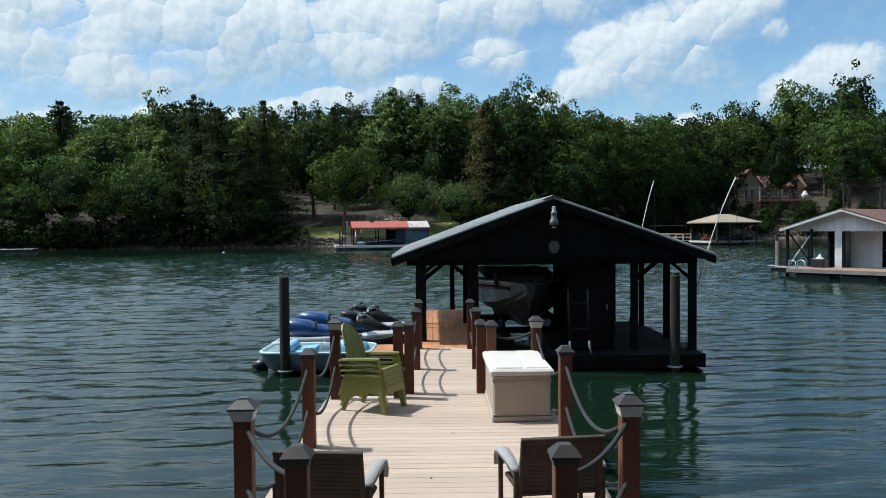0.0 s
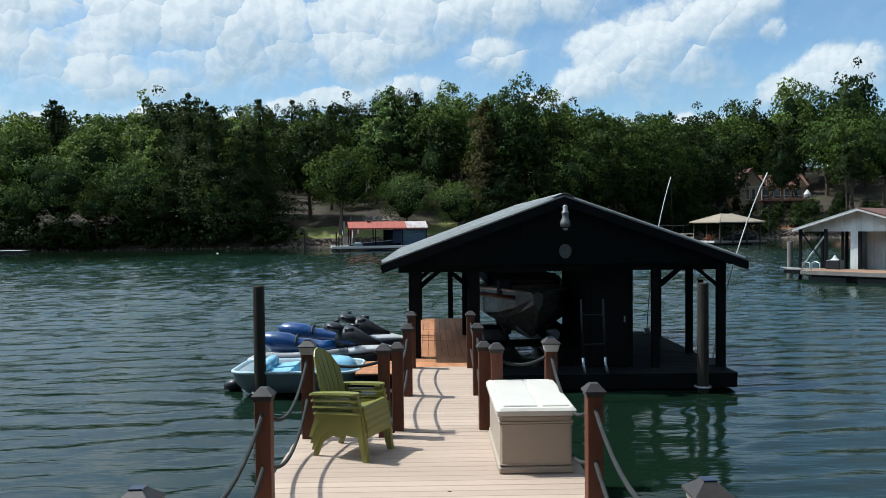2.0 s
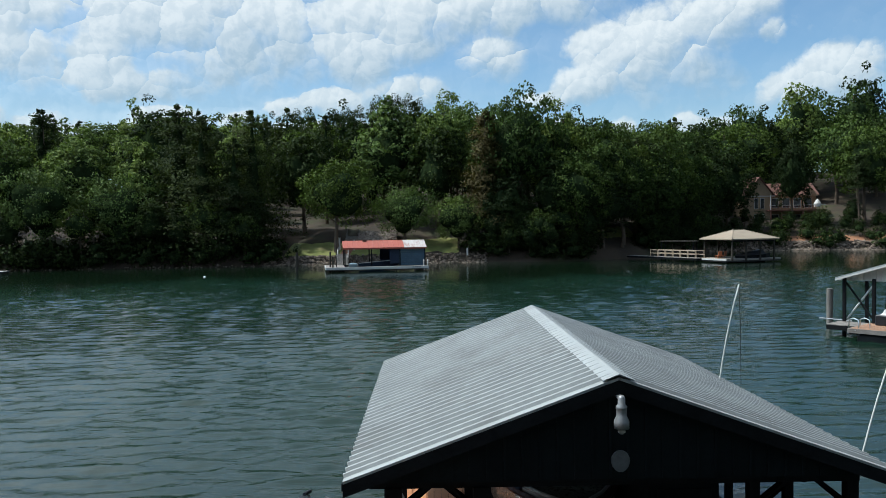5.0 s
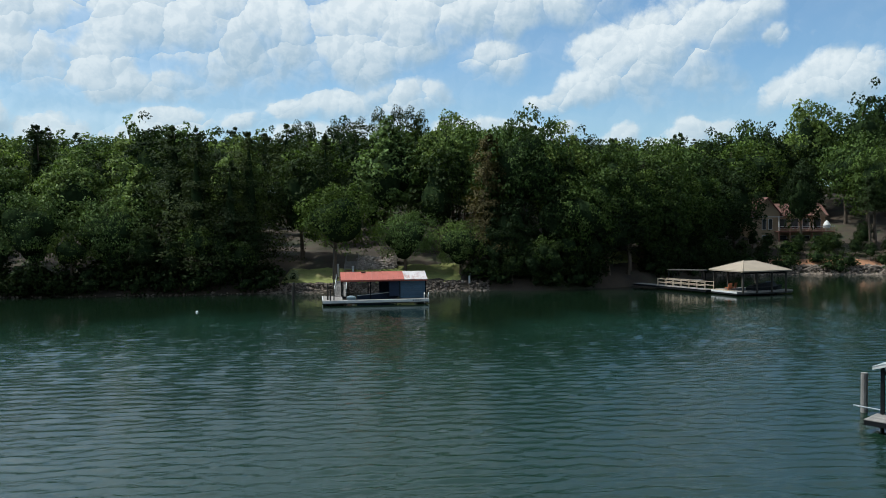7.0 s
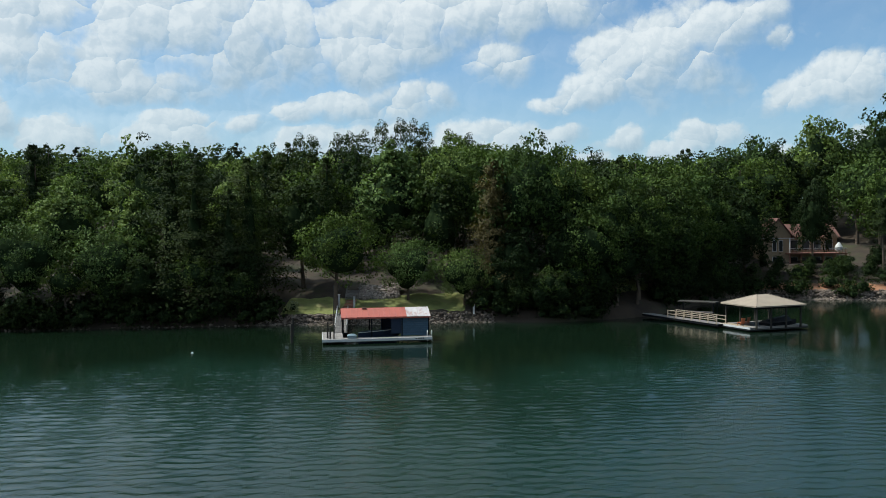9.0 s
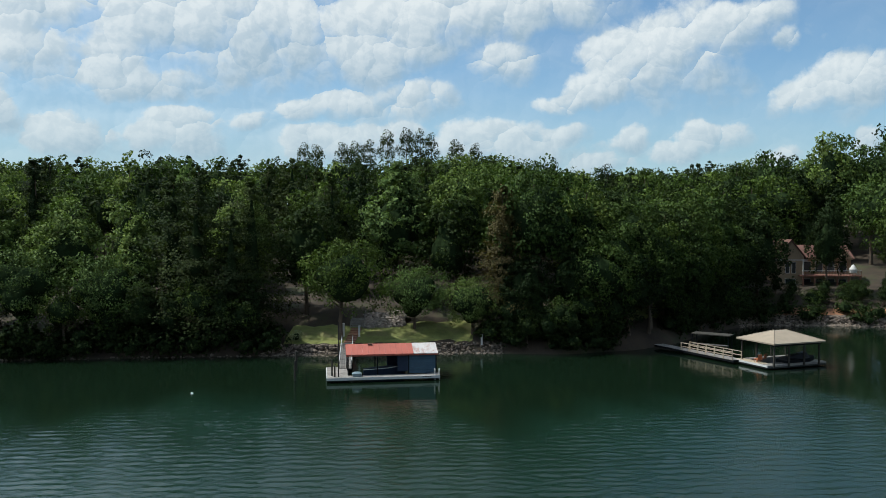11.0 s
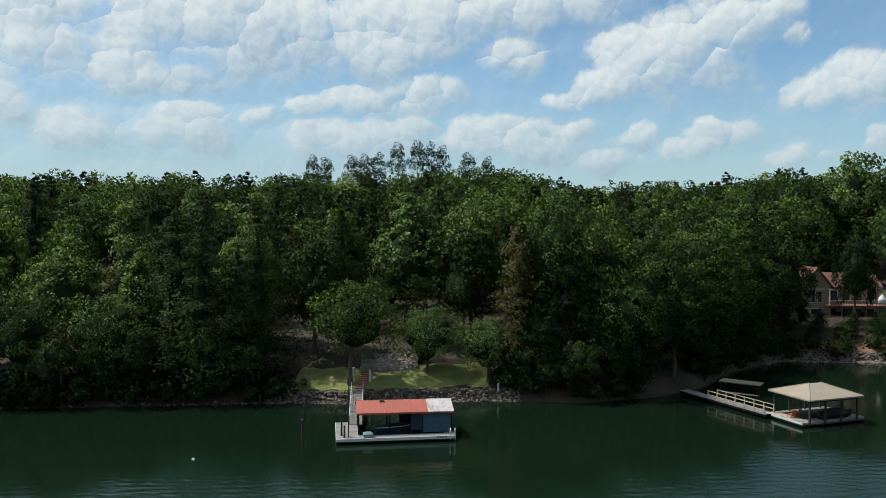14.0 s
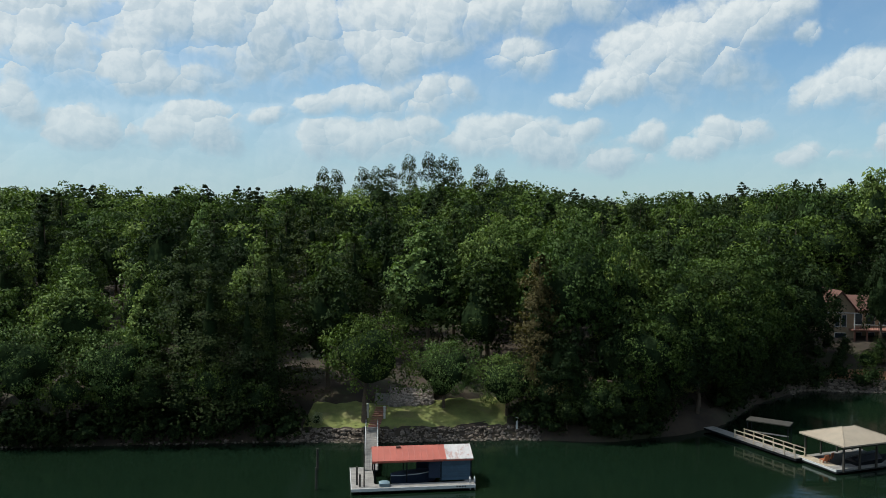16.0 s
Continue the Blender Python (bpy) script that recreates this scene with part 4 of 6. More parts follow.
# unseen woods added behind the dock, to keep sky light off front faces
woodland("near_shore_woods", 72, 120, 62, (1.0, 24), "unseen woods added behind the dock to block sky light", (21, 26), ["leaf", "leaf_dark", "needle"], behind=True)


# ---- the dock in the foreground ----
DECK_Z = 0.6


def deck_run(name, x0, x1, y0, y1, mat, label, along_x=True, width=0.14, z=DECK_Z, thick=0.032, joist="dark_timber", floats=True):
    """A dock section: joists, floats and separate boards."""
    t = thing(name, label, "dock", ((x0 + x1) / 2, (y0 + y1) / 2, 0))
    hx, hy = (x1 - x0) / 2, (y1 - y0) / 2
    bm = bmesh.new()
    for s in (-1, 1):
        add_box(bm, (-hx + 0.02, s * hy - 0.025 - s * 0.03, z - 0.27), (hx - 0.02, s * hy + 0.025 - s * 0.03, z - thick - 0.002))
        add_box(bm, (s * hx - 0.025 - s * 0.03, -hy + 0.08, z - 0.27), (s * hx + 0.025 - s * 0.03, hy - 0.08, z - thick - 0.002))
    for k in range(1, 4):
        x = -hx + 2 * hx * k / 4
        add_box(bm, (x - 0.02, -hy + 0.08, z - 0.2), (x + 0.02, hy - 0.08, z - thick - 0.002))
    part("joists", bm, joist, t, "dark joists and rim boards")
    if floats:
        n = max(1, round(2 * hy / 2.2))
        for k in range(n):
            y = -hy + 2 * hy * (k + 0.5) / n
            part("float", box((-hx + 0.1, y - 0.75, -0.25), (hx - 0.1, y + 0.75, z - 0.275), 0.04), "float_black", t, "black plastic dock float")
    span = 2 * hy if along_x else 2 * hx
    n = round(span / (width + 0.006))
    w = span / n - 0.006
    if along_x:
        me = as_mesh(box((-hx, -w / 2, z - thick), (hx, w / 2, z), 0.004), "board")
    else:
        me = as_mesh(box((-w / 2, -hy, z - thick), (w / 2, hy, z), 0.004), "board")
    for k in range(n):
        c = -span / 2 + span * (k + 0.5) / n
        rz = random.uniform(-0.12, 0.12)
        at = pose(random.uniform(-0.004, 0.004), c, random.uniform(-0.0012, 0.0012), 0, 0, rz * 0.3) if along_x else pose(c, 0, random.uniform(-0.0012, 0.0012))
        part("board", me, mat, t, at=at)
    return t


def dock_post(x, y, top, solar):
    """A square timber post with a pyramid cap; some caps hold a lamp with a frosted lens."""
    t = thing("dock_post", "square stained timber dock post with a " + ("solar lamp cap" if solar else "bronze pyramid cap"), "post", (x, y, 0), random.uniform(-1.5, 1.5), "dock posts")
    h = 0.068
    z = top - (0.17 if solar else 0.085)
    part("post", box((-h, -h, -0.1), (h, h, z), 0.006), "post", t)
    if solar:
        a, b = 0.074, 0.092
        part("lens", loft([[(-a, -a, z), (a, -a, z), (a, a, z), (-a, a, z)], [(-b, -b, z + 0.085), (b, -b, z + 0.085), (b, b, z + 0.085), (-b, b, z + 0.085)]]), "lens", t, "frosted pale lens band")
        z += 0.085
    else:
        part("collar", box((-h - 0.012, -h - 0.012, z - 0.035), (h + 0.012, h + 0.012, z + 0.004), 0.003), "cap", t)
    c = 0.104 if solar else 0.092
    bm = loft([[(-c, -c, z), (c, -c, z), (c, c, z), (-c, c, z)], [(-c, -c, z + 0.014), (c, -c, z + 0.014), (c, c, z + 0.014), (-c, c, z + 0.014)],
               [(-0.035, -0.035, z + 0.075), (0.035, -0.035, z + 0.075), (0.035, 0.035, z + 0.075), (-0.035, 0.035, z + 0.075)]])
    cap = part("cap", bm, "cap", t, "dark bronze pyramid cap")
    if solar:
        part("solar_panel", box((-0.035, -0.035, z + 0.0752), (0.035, 0.035, z + 0.084)), "solar", cap, "small dark solar cell")
    return t


LEFT = [(-0.90, 2.90, 0), (-1.50, 4.02, 1), (-1.45, 6.72, 0), (-1.46, 9.12, 1), (-0.57, 9.14, 0), (-0.42, 9.40, 0), (-0.36, 11.30, 0), (-0.36, 13.50, 0)]
RIGHT = [(0.73, 2.86, 0), (1.42, 4.02, 1), (1.40, 6.72, 0), (1.40, 9.12, 1), (0.76, 9.12, 0), (0.63, 9.40, 0), (0.66, 11.30, 0), (0.67, 13.45, 0)]
TOPS = [1.72, 1.76, 1.71, 1.76, 1.70, 1.68, 1.66, 1.60]
for side in (LEFT, RIGHT):
    for (x, y, s), top in zip(side, TOPS):
        dock_post(x, y, top, s)


def rope(a, b, z0, z1, sag, side):
    pts = []
    for k in range(13):
        f = k / 12
        pts.append((a[0] + (b[0] - a[0]) * f, a[1] + (b[1] - a[1]) * f, z0 + (z1 - z0) * f - sag * 4 * f * (1 - f)))
    bm = tube(pts, 0.019, 8)
    return solid("dock_rope", bm, "rope", "thick weathered rope sagging between dock posts", "rope", group="dock ropes", smooth=True)


for side in (LEFT, RIGHT):
    for i, j, sag in ((0, 1, 0.10), (1, 2, 0.36), (2, 3, 0.34), (3, 4, 0.10), (5, 6, 0.16), (6, 7, 0.15)):
        a, b = side[i], side[j]
        za, zb = TOPS[i] - 0.2, TOPS[j] - 0.2
        rope(a, b, za, zb, sag, 0)
        rope(a, b, za - 0.46, zb - 0.46, sag * 0.95, 0)

deck_run("dock_platform", -1.60, 1.52, 3.00, 9.26, "deck", "wide tan composite deck platform on floats")
deck_run("dock_walkway", -0.46, 0.72, 9.27, 13.56, "deck", "narrow tan composite walkway to the boathouse")
# unseen landward run, given a dark colour to bounce less light onto posts
deck_run("dock_walkway", -0.95, 0.80, -5.8, 2.99, "pile", "unseen plank walkway to the shore, coloured dark to cut bounced light")


def adirondack(at, turn, lift):
    """One moulded resin chair: oval slatted back, scooped seat, arched sides, broad arms."""
    t = thing("stacked_chair", "olive green plastic chair in a stack of four on the deck", "chair", (at[0], at[1], at[2] + lift), turn, "stacked green chairs")
    for s in (-1, 1):
        y = s * 0.285
        part("side_frame", prism([(-0.40, 0.0), (-0.345, 0.0), (-0.27, 0.15), (-0.14, 0.235), (0.06, 0.262), (0.20, 0.25), (0.31, 0.30), (0.31, 0.355), (0.10, 0.345), (-0.15, 0.33), (-0.29, 0.29)], y - 0.022, y + 0.022), "green_plastic", t, "arched side with splayed back foot")
        leg = []
        for x, z, w, d in ((0.335, 0.0, 0.032, 0.034), (0.30, 0.20, 0.042, 0.030), (0.255, 0.42, 0.050, 0.028), (0.235, 0.50, 0.055, 0.028)):
            yy = s * (0.30 + 0.02 * z)
            leg.append([(x - w, yy - d, z), (x + w, yy - d, z), (x + w, yy + d, z), (x - w, yy + d, z)])
        part("front_leg", loft(leg), "green_plastic", t)
        arm = []
        for x, z, w in ((-0.36, 0.475, 0.028), (-0.33, 0.485, 0.045), (-0.10, 0.505, 0.055), (0.20, 0.52, 0.062), (0.27, 0.52, 0.058), (0.295, 0.515, 0.035)):
            yy = s * 0.315
            arm.append([(x, yy - w, z - 0.012), (x, yy + w, z - 0.012), (x, yy + w * 0.9, z + 0.012), (x, yy - w * 0.9, z + 0.012)])
        part("armrest", loft(arm), "green_plastic", t, smooth=False)
        part("arm_support", prism([(-0.22, 0.28), (-0.14, 0.30), (-0.22, 0.48), (-0.33, 0.475)], y - 0.02, y + 0.02), "green_plastic", t)
    seat = part("seat", prism([(0.345, 0.25), (0.352, 0.34), (0.33, 0.378), (0.30, 0.385), (0.29, 0.370), (0.325, 0.352), (0.335, 0.25)], -0.275, 0.275), "green_plastic", t, "scooped slatted seat with rolled front")
    for k in range(6):
        prof = []
        f0, f1 = k / 6, (k + 0.90) / 6
        for f in (f0, (f0 + f1) / 2, f1):
            prof.append((0.315 - 0.56 * f, 0.376 - 0.17 * f + 0.05 * f * f))
        part("seat_slat", prism(prof + [(x, z - 0.02) for x, z in prof[::-1]], -0.27, 0.27), "green_plastic", seat)
    back = part("backrest", box((-0.335, -0.20, 0.42), (-0.318, 0.20, 0.47), 0.004), "green_plastic", t, "oval fanned slat back")
    for k in range(6):
        u0, u1 = (k - 3) / 3 + 0.018, (k - 2) / 3 - 0.018
        rings = []
        for f in (0.0, 0.2, 0.4, 0.6, 0.8, 0.9, 0.96, 1.0):
            def at_(u):
                top = 0.58 + 0.36 * math.sqrt(max(0.0, 1 - 0.94 * u * u))
                z = 0.20 + (top - 0.20) * f
                half = 0.185 + 0.075 * math.sin(math.pi * min(1.0, (z - 0.2) / 1.05))
                return (-0.20 - 0.25 * ((z - 0.2) / 0.74) ** 1.25 + 0.055 * u * u, u * half, z)
            a, c = Vector(at_(u0)), Vector(at_(u1))
            rings.append([a, c, c + Vector((-0.018, 0, 0)), a + Vector((-0.018, 0, 0))])
        part("back_slat", loft(rings), "green_plastic", back)
    t.matrix_basis = t.matrix_basis @ Matrix.Diagonal((0.90, 0.90, 0.99, 1))
    return t


for k in range(4):
    adirondack((-0.86 - 0.014 * k, 8.50, DECK_Z), -24 + random.uniform(-1, 1), k * 0.068)


def deck_box():
    t = thing("deck_storage_box", "large beige resin deck storage box with a closed lid", "storage box", (1.03, 8.38, DECK_Z), 0)
    w, l, h = 0.385, 0.72, 0.585
    bm = box((-w + 0.025, -l + 0.025, 0.07), (w - 0.025, l - 0.025, h), 0.02)
    part("body", bm, "box_body", t)
    part("base", box((-w + 0.008, -l + 0.008, 0), (w - 0.008, l - 0.008, 0.072), 0.015), "box_body", t, "stepped beige plinth")
    for z, out in ((h - 0.075, 0.012), (h - 0.10, 0.006), (0.085, 0.010)):
        part("rib", box((-w + 0.025 - out, -l + 0.025 - out, z), (w - 0.025 + out, l - 0.025 + out, z + 0.014), 0.004), "box_body", t, "moulded rib round the body")
    bm = loft([rounded(w + 0.012, l + 0.012, h, 0.03), rounded(w + 0.015, l + 0.015, h + 0.05, 0.03), rounded(w - 0.01, l - 0.01, h + 0.075, 0.04)])
    lid = part("lid", bm, "box_lid", t, "cream lid with a raised hinge strip")
    part("lid_panel", box((-w + 0.06, -l + 0.07, h + 0.07), (0.02, l - 0.07, h + 0.088), 0.012), "box_lid", lid)
    part("lid_panel", box((0.06, -l + 0.07, h + 0.07), (w - 0.05, l - 0.07, h + 0.088), 0.012), "box_lid", lid)
    return t


def rounded(hx, hy, z, r, n=4):
    out = []
    for cx, cy, a0 in ((hx - r, hy - r, 0), (-hx + r, hy - r, 90), (-hx + r, -hy + r, 180), (hx - r, -hy + r, 270)):
        for k in range(n + 1):
            a = radians(a0 + 90 * k / n)
            out.append((cx + r * math.cos(a), cy + r * math.sin(a), z))
    return out


deck_box()


def sling_chair(x, y, turn, label):
    """A patio chair seen from behind: woven back in a frame, arms, cushion."""
    t = thing("patio_chair", label, "chair", (x, y, DECK_Z), turn, "woven patio chairs")
    tilt = 0.26
    bm = bmesh.new()
    w, hgt = 0.31, 0.48
    back = Matrix.Translation((0, -0.24, 0.36)) @ Matrix.Rotation(tilt, 4, "X")
    for s in (-1, 1):
        add_box(bm, (s * w - 0.017, -0.018, -0.06), (s * w + 0.017, 0.018, hgt), 0.005, back)
    add_box(bm, (-w - 0.017, -0.018, hgt - 0.03), (w + 0.017, 0.018, hgt + 0.012), 0.005, back)
    add_box(bm, (-w - 0.017, -0.018, 0.0), (w + 0.017, 0.018, 0.03), 0.005, back)
    woven = part("woven_back", bm, "sling", t, "dark brown woven back panel")
    for k in range(22):
        xx = -w + 0.02 + k * (2 * w - 0.04) / 21
        part("strand", box((xx - 0.010, -0.004, 0.02), (xx + 0.010, 0.004, hgt - 0.02), 0, back), "sling", woven)
    for k in range(13):
        zz = 0.03 + k * (hgt - 0.06) / 12
        part("strand", box((-w, -0.0075, zz - 0.013), (w, 0.0075, zz + 0.013), 0, back), "sling", woven)
    part("seat", box((-w, -0.22, 0.34), (w, 0.30, 0.38), 0.012), "sling", t)
    part("cushion", box((-w + 0.02, -0.20, 0.38), (w - 0.02, 0.32, 0.46), 0.03), "cushion", t, "grey striped seat cushion")
    for s in (-1, 1):
        x0 = s * (w + 0.035)
        arm = []
        for yy, zz, w_ in ((-0.26, 0.565, 0.036), (-0.05, 0.590, 0.048), (0.16, 0.592, 0.055), (0.28, 0.572, 0.056), (0.34, 0.520, 0.052), (0.355, 0.44, 0.044)):
            arm.append([(x0 - w_, yy, zz - 0.016), (x0 + w_, yy, zz - 0.016), (x0 + w_ * 0.85, yy + 0.012, zz + 0.016), (x0 - w_ * 0.85, yy + 0.012, zz + 0.016)])
        part("armrest", loft(arm), "cushion", t, "broad pale grey armrest, rolled at the front", smooth=True)
        for yy in (-0.26, 0.30):
            part("leg", box((x0 - 0.018, yy - 0.018, 0), (x0 + 0.018, yy + 0.018, 0.565 if yy < 0 else 0.56), 0.004), "sling", t)
    return t


sling_chair(-0.86, 4.05, -6, "dark brown woven patio chair with grey cushion, facing the lake")
sling_chair(0.87, 4.35, 7, "dark brown woven patio chair turned slightly towards the walkway")
for k, (lx, ly) in enumerate(((0.15, 7.2), (0.62, 6.5), (-0.1, 5.6))):
    solid("dead_leaf", prism([(-0.018, 0), (0.0, 0.005), (0.02, 0.0), (0.0, 0.002)], -0.008, 0.009), "pile", "small curled dry leaf lying on the deck", "leaf", pose(lx, ly, DECK_Z + 0.001, 0, 0, k * 57), group="fallen leaves")


# ---- boathouse ----
BX0, BX1, BY0, BY1, BMID = -0.925, 5.915, 14.34, 22.6, 2.475
EAVE, RIDGE = 2.40, 3.63


def ribbed_slope(x0, z0, x1, z1, y0, y1, pitch, thick=0.03, rib=0.042):
    """Metal sheet with ribs that run down the slope."""
    d = Vector((x1 - x0, 0, z1 - z0)).normalized()
    up = Vector((-d.z, 0, d.x))
    if up.z < 0:
        up = -up
    prof = []
    n = int((y1 - y0) / pitch)
    for k in range(n):
        y = y0 + (y1 - y0) * k / n
        p = (y1 - y0) / n
        prof += [(y, 0), (y + p * 0.62, 0), (y + p * 0.72, rib), (y + p * 0.9, rib)]
    prof.append((y1, 0))
    bm = bmesh.new()
    rows = []
    for x, z in ((x0, z0), (x1, z1)):
        rows.append([bm.verts.new(Vector((x, y, z)) + up * h) for y, h in prof])
    low = [[bm.verts.new(Vector((x, y, z)) - up * thick) for y, _ in prof] for x, z in ((x0, z0), (x1, z1))]
    for i in range(len(prof) - 1):
        bm.faces.new((rows[0][i], rows[0][i + 1], rows[1][i + 1], rows[1][i]))
        bm.faces.new((low[0][i + 1], low[0][i], low[1][i], low[1][i + 1]))
        for a in (0, 1):
            bm.faces.new((rows[a][i], low[a][i], low[a][i + 1], rows[a][i + 1]))
    for i in (0, len(prof) - 1):
        bm.faces.new((rows[0][i], rows[1][i], low[1][i], low[0][i]))
    bmesh.ops.recalc_face_normals(bm, faces=bm.faces)
    return bm


def boathouse():
    t = thing("boathouse", "open dark timber boathouse with a grey ribbed metal roof", "boathouse", (BMID, BY0, 0))
    X0, X1, L = BX0 - BMID, BX1 - BMID, BY1 - BY0
    roof = part("roof", ribbed_slope(X0, EAVE, 0, RIDGE, 0, L, 0.23), "roof_metal", t, "grey galvanised ribbed roof slope")
    part("roof", ribbed_slope(X1, EAVE, 0, RIDGE, 0, L, 0.23), "roof_metal", t, "grey galvanised ribbed roof slope")
    part("ridge_cap", prism([(-0.20, RIDGE - 0.035), (0, RIDGE + 0.045), (0.20, RIDGE - 0.035), (0.0, RIDGE + 0.03)], -0.01, L + 0.01), "roof_metal", roof, "folded metal ridge cap")
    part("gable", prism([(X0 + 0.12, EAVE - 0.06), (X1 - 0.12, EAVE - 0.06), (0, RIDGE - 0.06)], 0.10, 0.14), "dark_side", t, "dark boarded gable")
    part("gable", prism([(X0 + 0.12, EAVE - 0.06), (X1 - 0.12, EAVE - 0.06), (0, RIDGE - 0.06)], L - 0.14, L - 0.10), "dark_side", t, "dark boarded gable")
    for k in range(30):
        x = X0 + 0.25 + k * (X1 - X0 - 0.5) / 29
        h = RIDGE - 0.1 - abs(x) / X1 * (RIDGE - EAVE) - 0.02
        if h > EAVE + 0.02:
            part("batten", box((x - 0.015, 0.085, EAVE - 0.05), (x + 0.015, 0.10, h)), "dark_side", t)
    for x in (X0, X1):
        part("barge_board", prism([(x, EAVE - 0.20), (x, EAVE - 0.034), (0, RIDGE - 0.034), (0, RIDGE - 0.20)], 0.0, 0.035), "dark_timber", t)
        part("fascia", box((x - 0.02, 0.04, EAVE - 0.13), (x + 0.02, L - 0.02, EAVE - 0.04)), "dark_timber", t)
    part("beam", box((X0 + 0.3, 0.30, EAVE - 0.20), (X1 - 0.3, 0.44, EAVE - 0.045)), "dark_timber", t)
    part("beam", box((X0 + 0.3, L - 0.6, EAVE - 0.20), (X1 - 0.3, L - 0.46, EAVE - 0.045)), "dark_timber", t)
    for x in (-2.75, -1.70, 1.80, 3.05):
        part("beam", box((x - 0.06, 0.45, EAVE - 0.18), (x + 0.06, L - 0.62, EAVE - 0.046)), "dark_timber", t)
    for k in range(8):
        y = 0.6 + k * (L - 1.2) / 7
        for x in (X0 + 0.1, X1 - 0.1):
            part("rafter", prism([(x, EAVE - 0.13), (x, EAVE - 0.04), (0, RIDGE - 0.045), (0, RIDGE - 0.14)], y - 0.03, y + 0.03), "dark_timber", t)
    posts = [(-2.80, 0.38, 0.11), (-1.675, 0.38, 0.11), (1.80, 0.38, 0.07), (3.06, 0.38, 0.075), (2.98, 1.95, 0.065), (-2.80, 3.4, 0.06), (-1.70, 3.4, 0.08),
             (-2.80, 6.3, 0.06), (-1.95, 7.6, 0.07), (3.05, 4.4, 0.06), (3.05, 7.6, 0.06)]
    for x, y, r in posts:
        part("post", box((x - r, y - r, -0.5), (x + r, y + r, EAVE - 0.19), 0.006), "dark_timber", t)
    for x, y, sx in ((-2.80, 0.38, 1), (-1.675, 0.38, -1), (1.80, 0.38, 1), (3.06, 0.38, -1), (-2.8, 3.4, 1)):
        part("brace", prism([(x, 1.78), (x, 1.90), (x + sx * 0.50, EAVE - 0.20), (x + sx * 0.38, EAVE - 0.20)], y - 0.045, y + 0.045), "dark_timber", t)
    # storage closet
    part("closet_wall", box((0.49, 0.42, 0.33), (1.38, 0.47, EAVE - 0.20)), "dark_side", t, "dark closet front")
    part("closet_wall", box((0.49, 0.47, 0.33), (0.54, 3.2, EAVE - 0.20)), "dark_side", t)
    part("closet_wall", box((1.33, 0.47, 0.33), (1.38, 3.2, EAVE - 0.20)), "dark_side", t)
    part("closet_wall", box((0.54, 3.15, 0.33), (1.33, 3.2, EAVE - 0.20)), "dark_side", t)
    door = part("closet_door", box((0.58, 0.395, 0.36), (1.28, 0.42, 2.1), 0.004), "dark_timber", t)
    part("door_handle", box((1.20, 0.37, 1.2), (1.225, 0.395, 1.32)), "galv", door)
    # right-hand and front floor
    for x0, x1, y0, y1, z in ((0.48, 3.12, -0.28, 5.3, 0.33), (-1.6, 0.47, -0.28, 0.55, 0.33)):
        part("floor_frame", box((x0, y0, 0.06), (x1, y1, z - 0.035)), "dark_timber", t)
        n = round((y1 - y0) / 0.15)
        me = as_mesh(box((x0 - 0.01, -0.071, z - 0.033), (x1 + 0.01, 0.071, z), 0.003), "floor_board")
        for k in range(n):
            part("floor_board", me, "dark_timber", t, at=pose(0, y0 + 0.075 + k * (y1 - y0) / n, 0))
    return t


boathouse()
w = thing("boathouse_walkway", "reddish cedar plank walkway inside the boathouse, half in shade", "walkway", (0.25, 13.58, 0))
part("frame", box((-0.60, 0.02, 0.30), (0.60, 7.3, 0.535)), "dark_timber", w)
part("threshold", box((-0.60, 0.0, 0.5), (0.60, 0.06, 0.60), 0.004), "plank", w)
seams = [0.065, 1.2, 3.3, 5.1, 7.3]
for a, b in zip(seams, seams[1:]):
    if a < 0.1:
        for k in range(8):
            y = a + (b - a) * (k + 0.5) / 8
            part("plank", box((-0.60, y - 0.068, 0.54), (0.60, y + 0.068, 0.572), 0.003), "plank", w)
    else:
        for k in range(9):
            x = -0.60 + 1.2 * (k + 0.5) / 9
            part("plank", box((x - 0.0635, a + 0.012, 0.54), (x + 0.0635, b - 0.012, 0.572), 0.003), "plank", w)

s = thing("swim_ladder", "curved aluminium swim ladder rail on the walkway edge", "ladder", (-0.38, 17.2, 0.57))
for yy in (-0.2, 0.2):
    part("rail", tube([(0.10, yy, 0), (0.10, yy, 0.45), (0.04, yy, 0.60), (-0.08, yy, 0.58), (-0.14, yy, 0.40), (-0.14, yy, -0.7)], 0.02, 8), "alu", s, smooth=True)
for zz in (-0.1, -0.4):
    part("rung", rod((-0.14, -0.2, zz), (-0.14, 0.2, zz), 0.018), "alu", s)

s = thing("folding_ladder", "small dark ladder with silver feet before the closet", "ladder", (3.0, 14.22, 0.33), 4)
for xx in (-0.21, 0.21):
    part("rail", tube([(xx, 0.16, 1.35), (xx, 0.10, 0.9), (xx, 0.03, 0.28)], 0.022, 8), "ski_black", s, smooth=True)
    part("foot", tube([(xx, 0.03, 0.28), (xx, 0.01, 0.15), (xx + 0.02, -0.06, 0.0)], 0.026, 8), "alu", s, "bright silver ladder foot", smooth=True)
for k in (1, 3):
    part("rung", rod((-0.21, 0.02 + 0.035 * k, 0.25 + 0.27 * k), (0.21, 0.02 + 0.035 * k, 0.25 + 0.27 * k), 0.016), "ski_black", s)


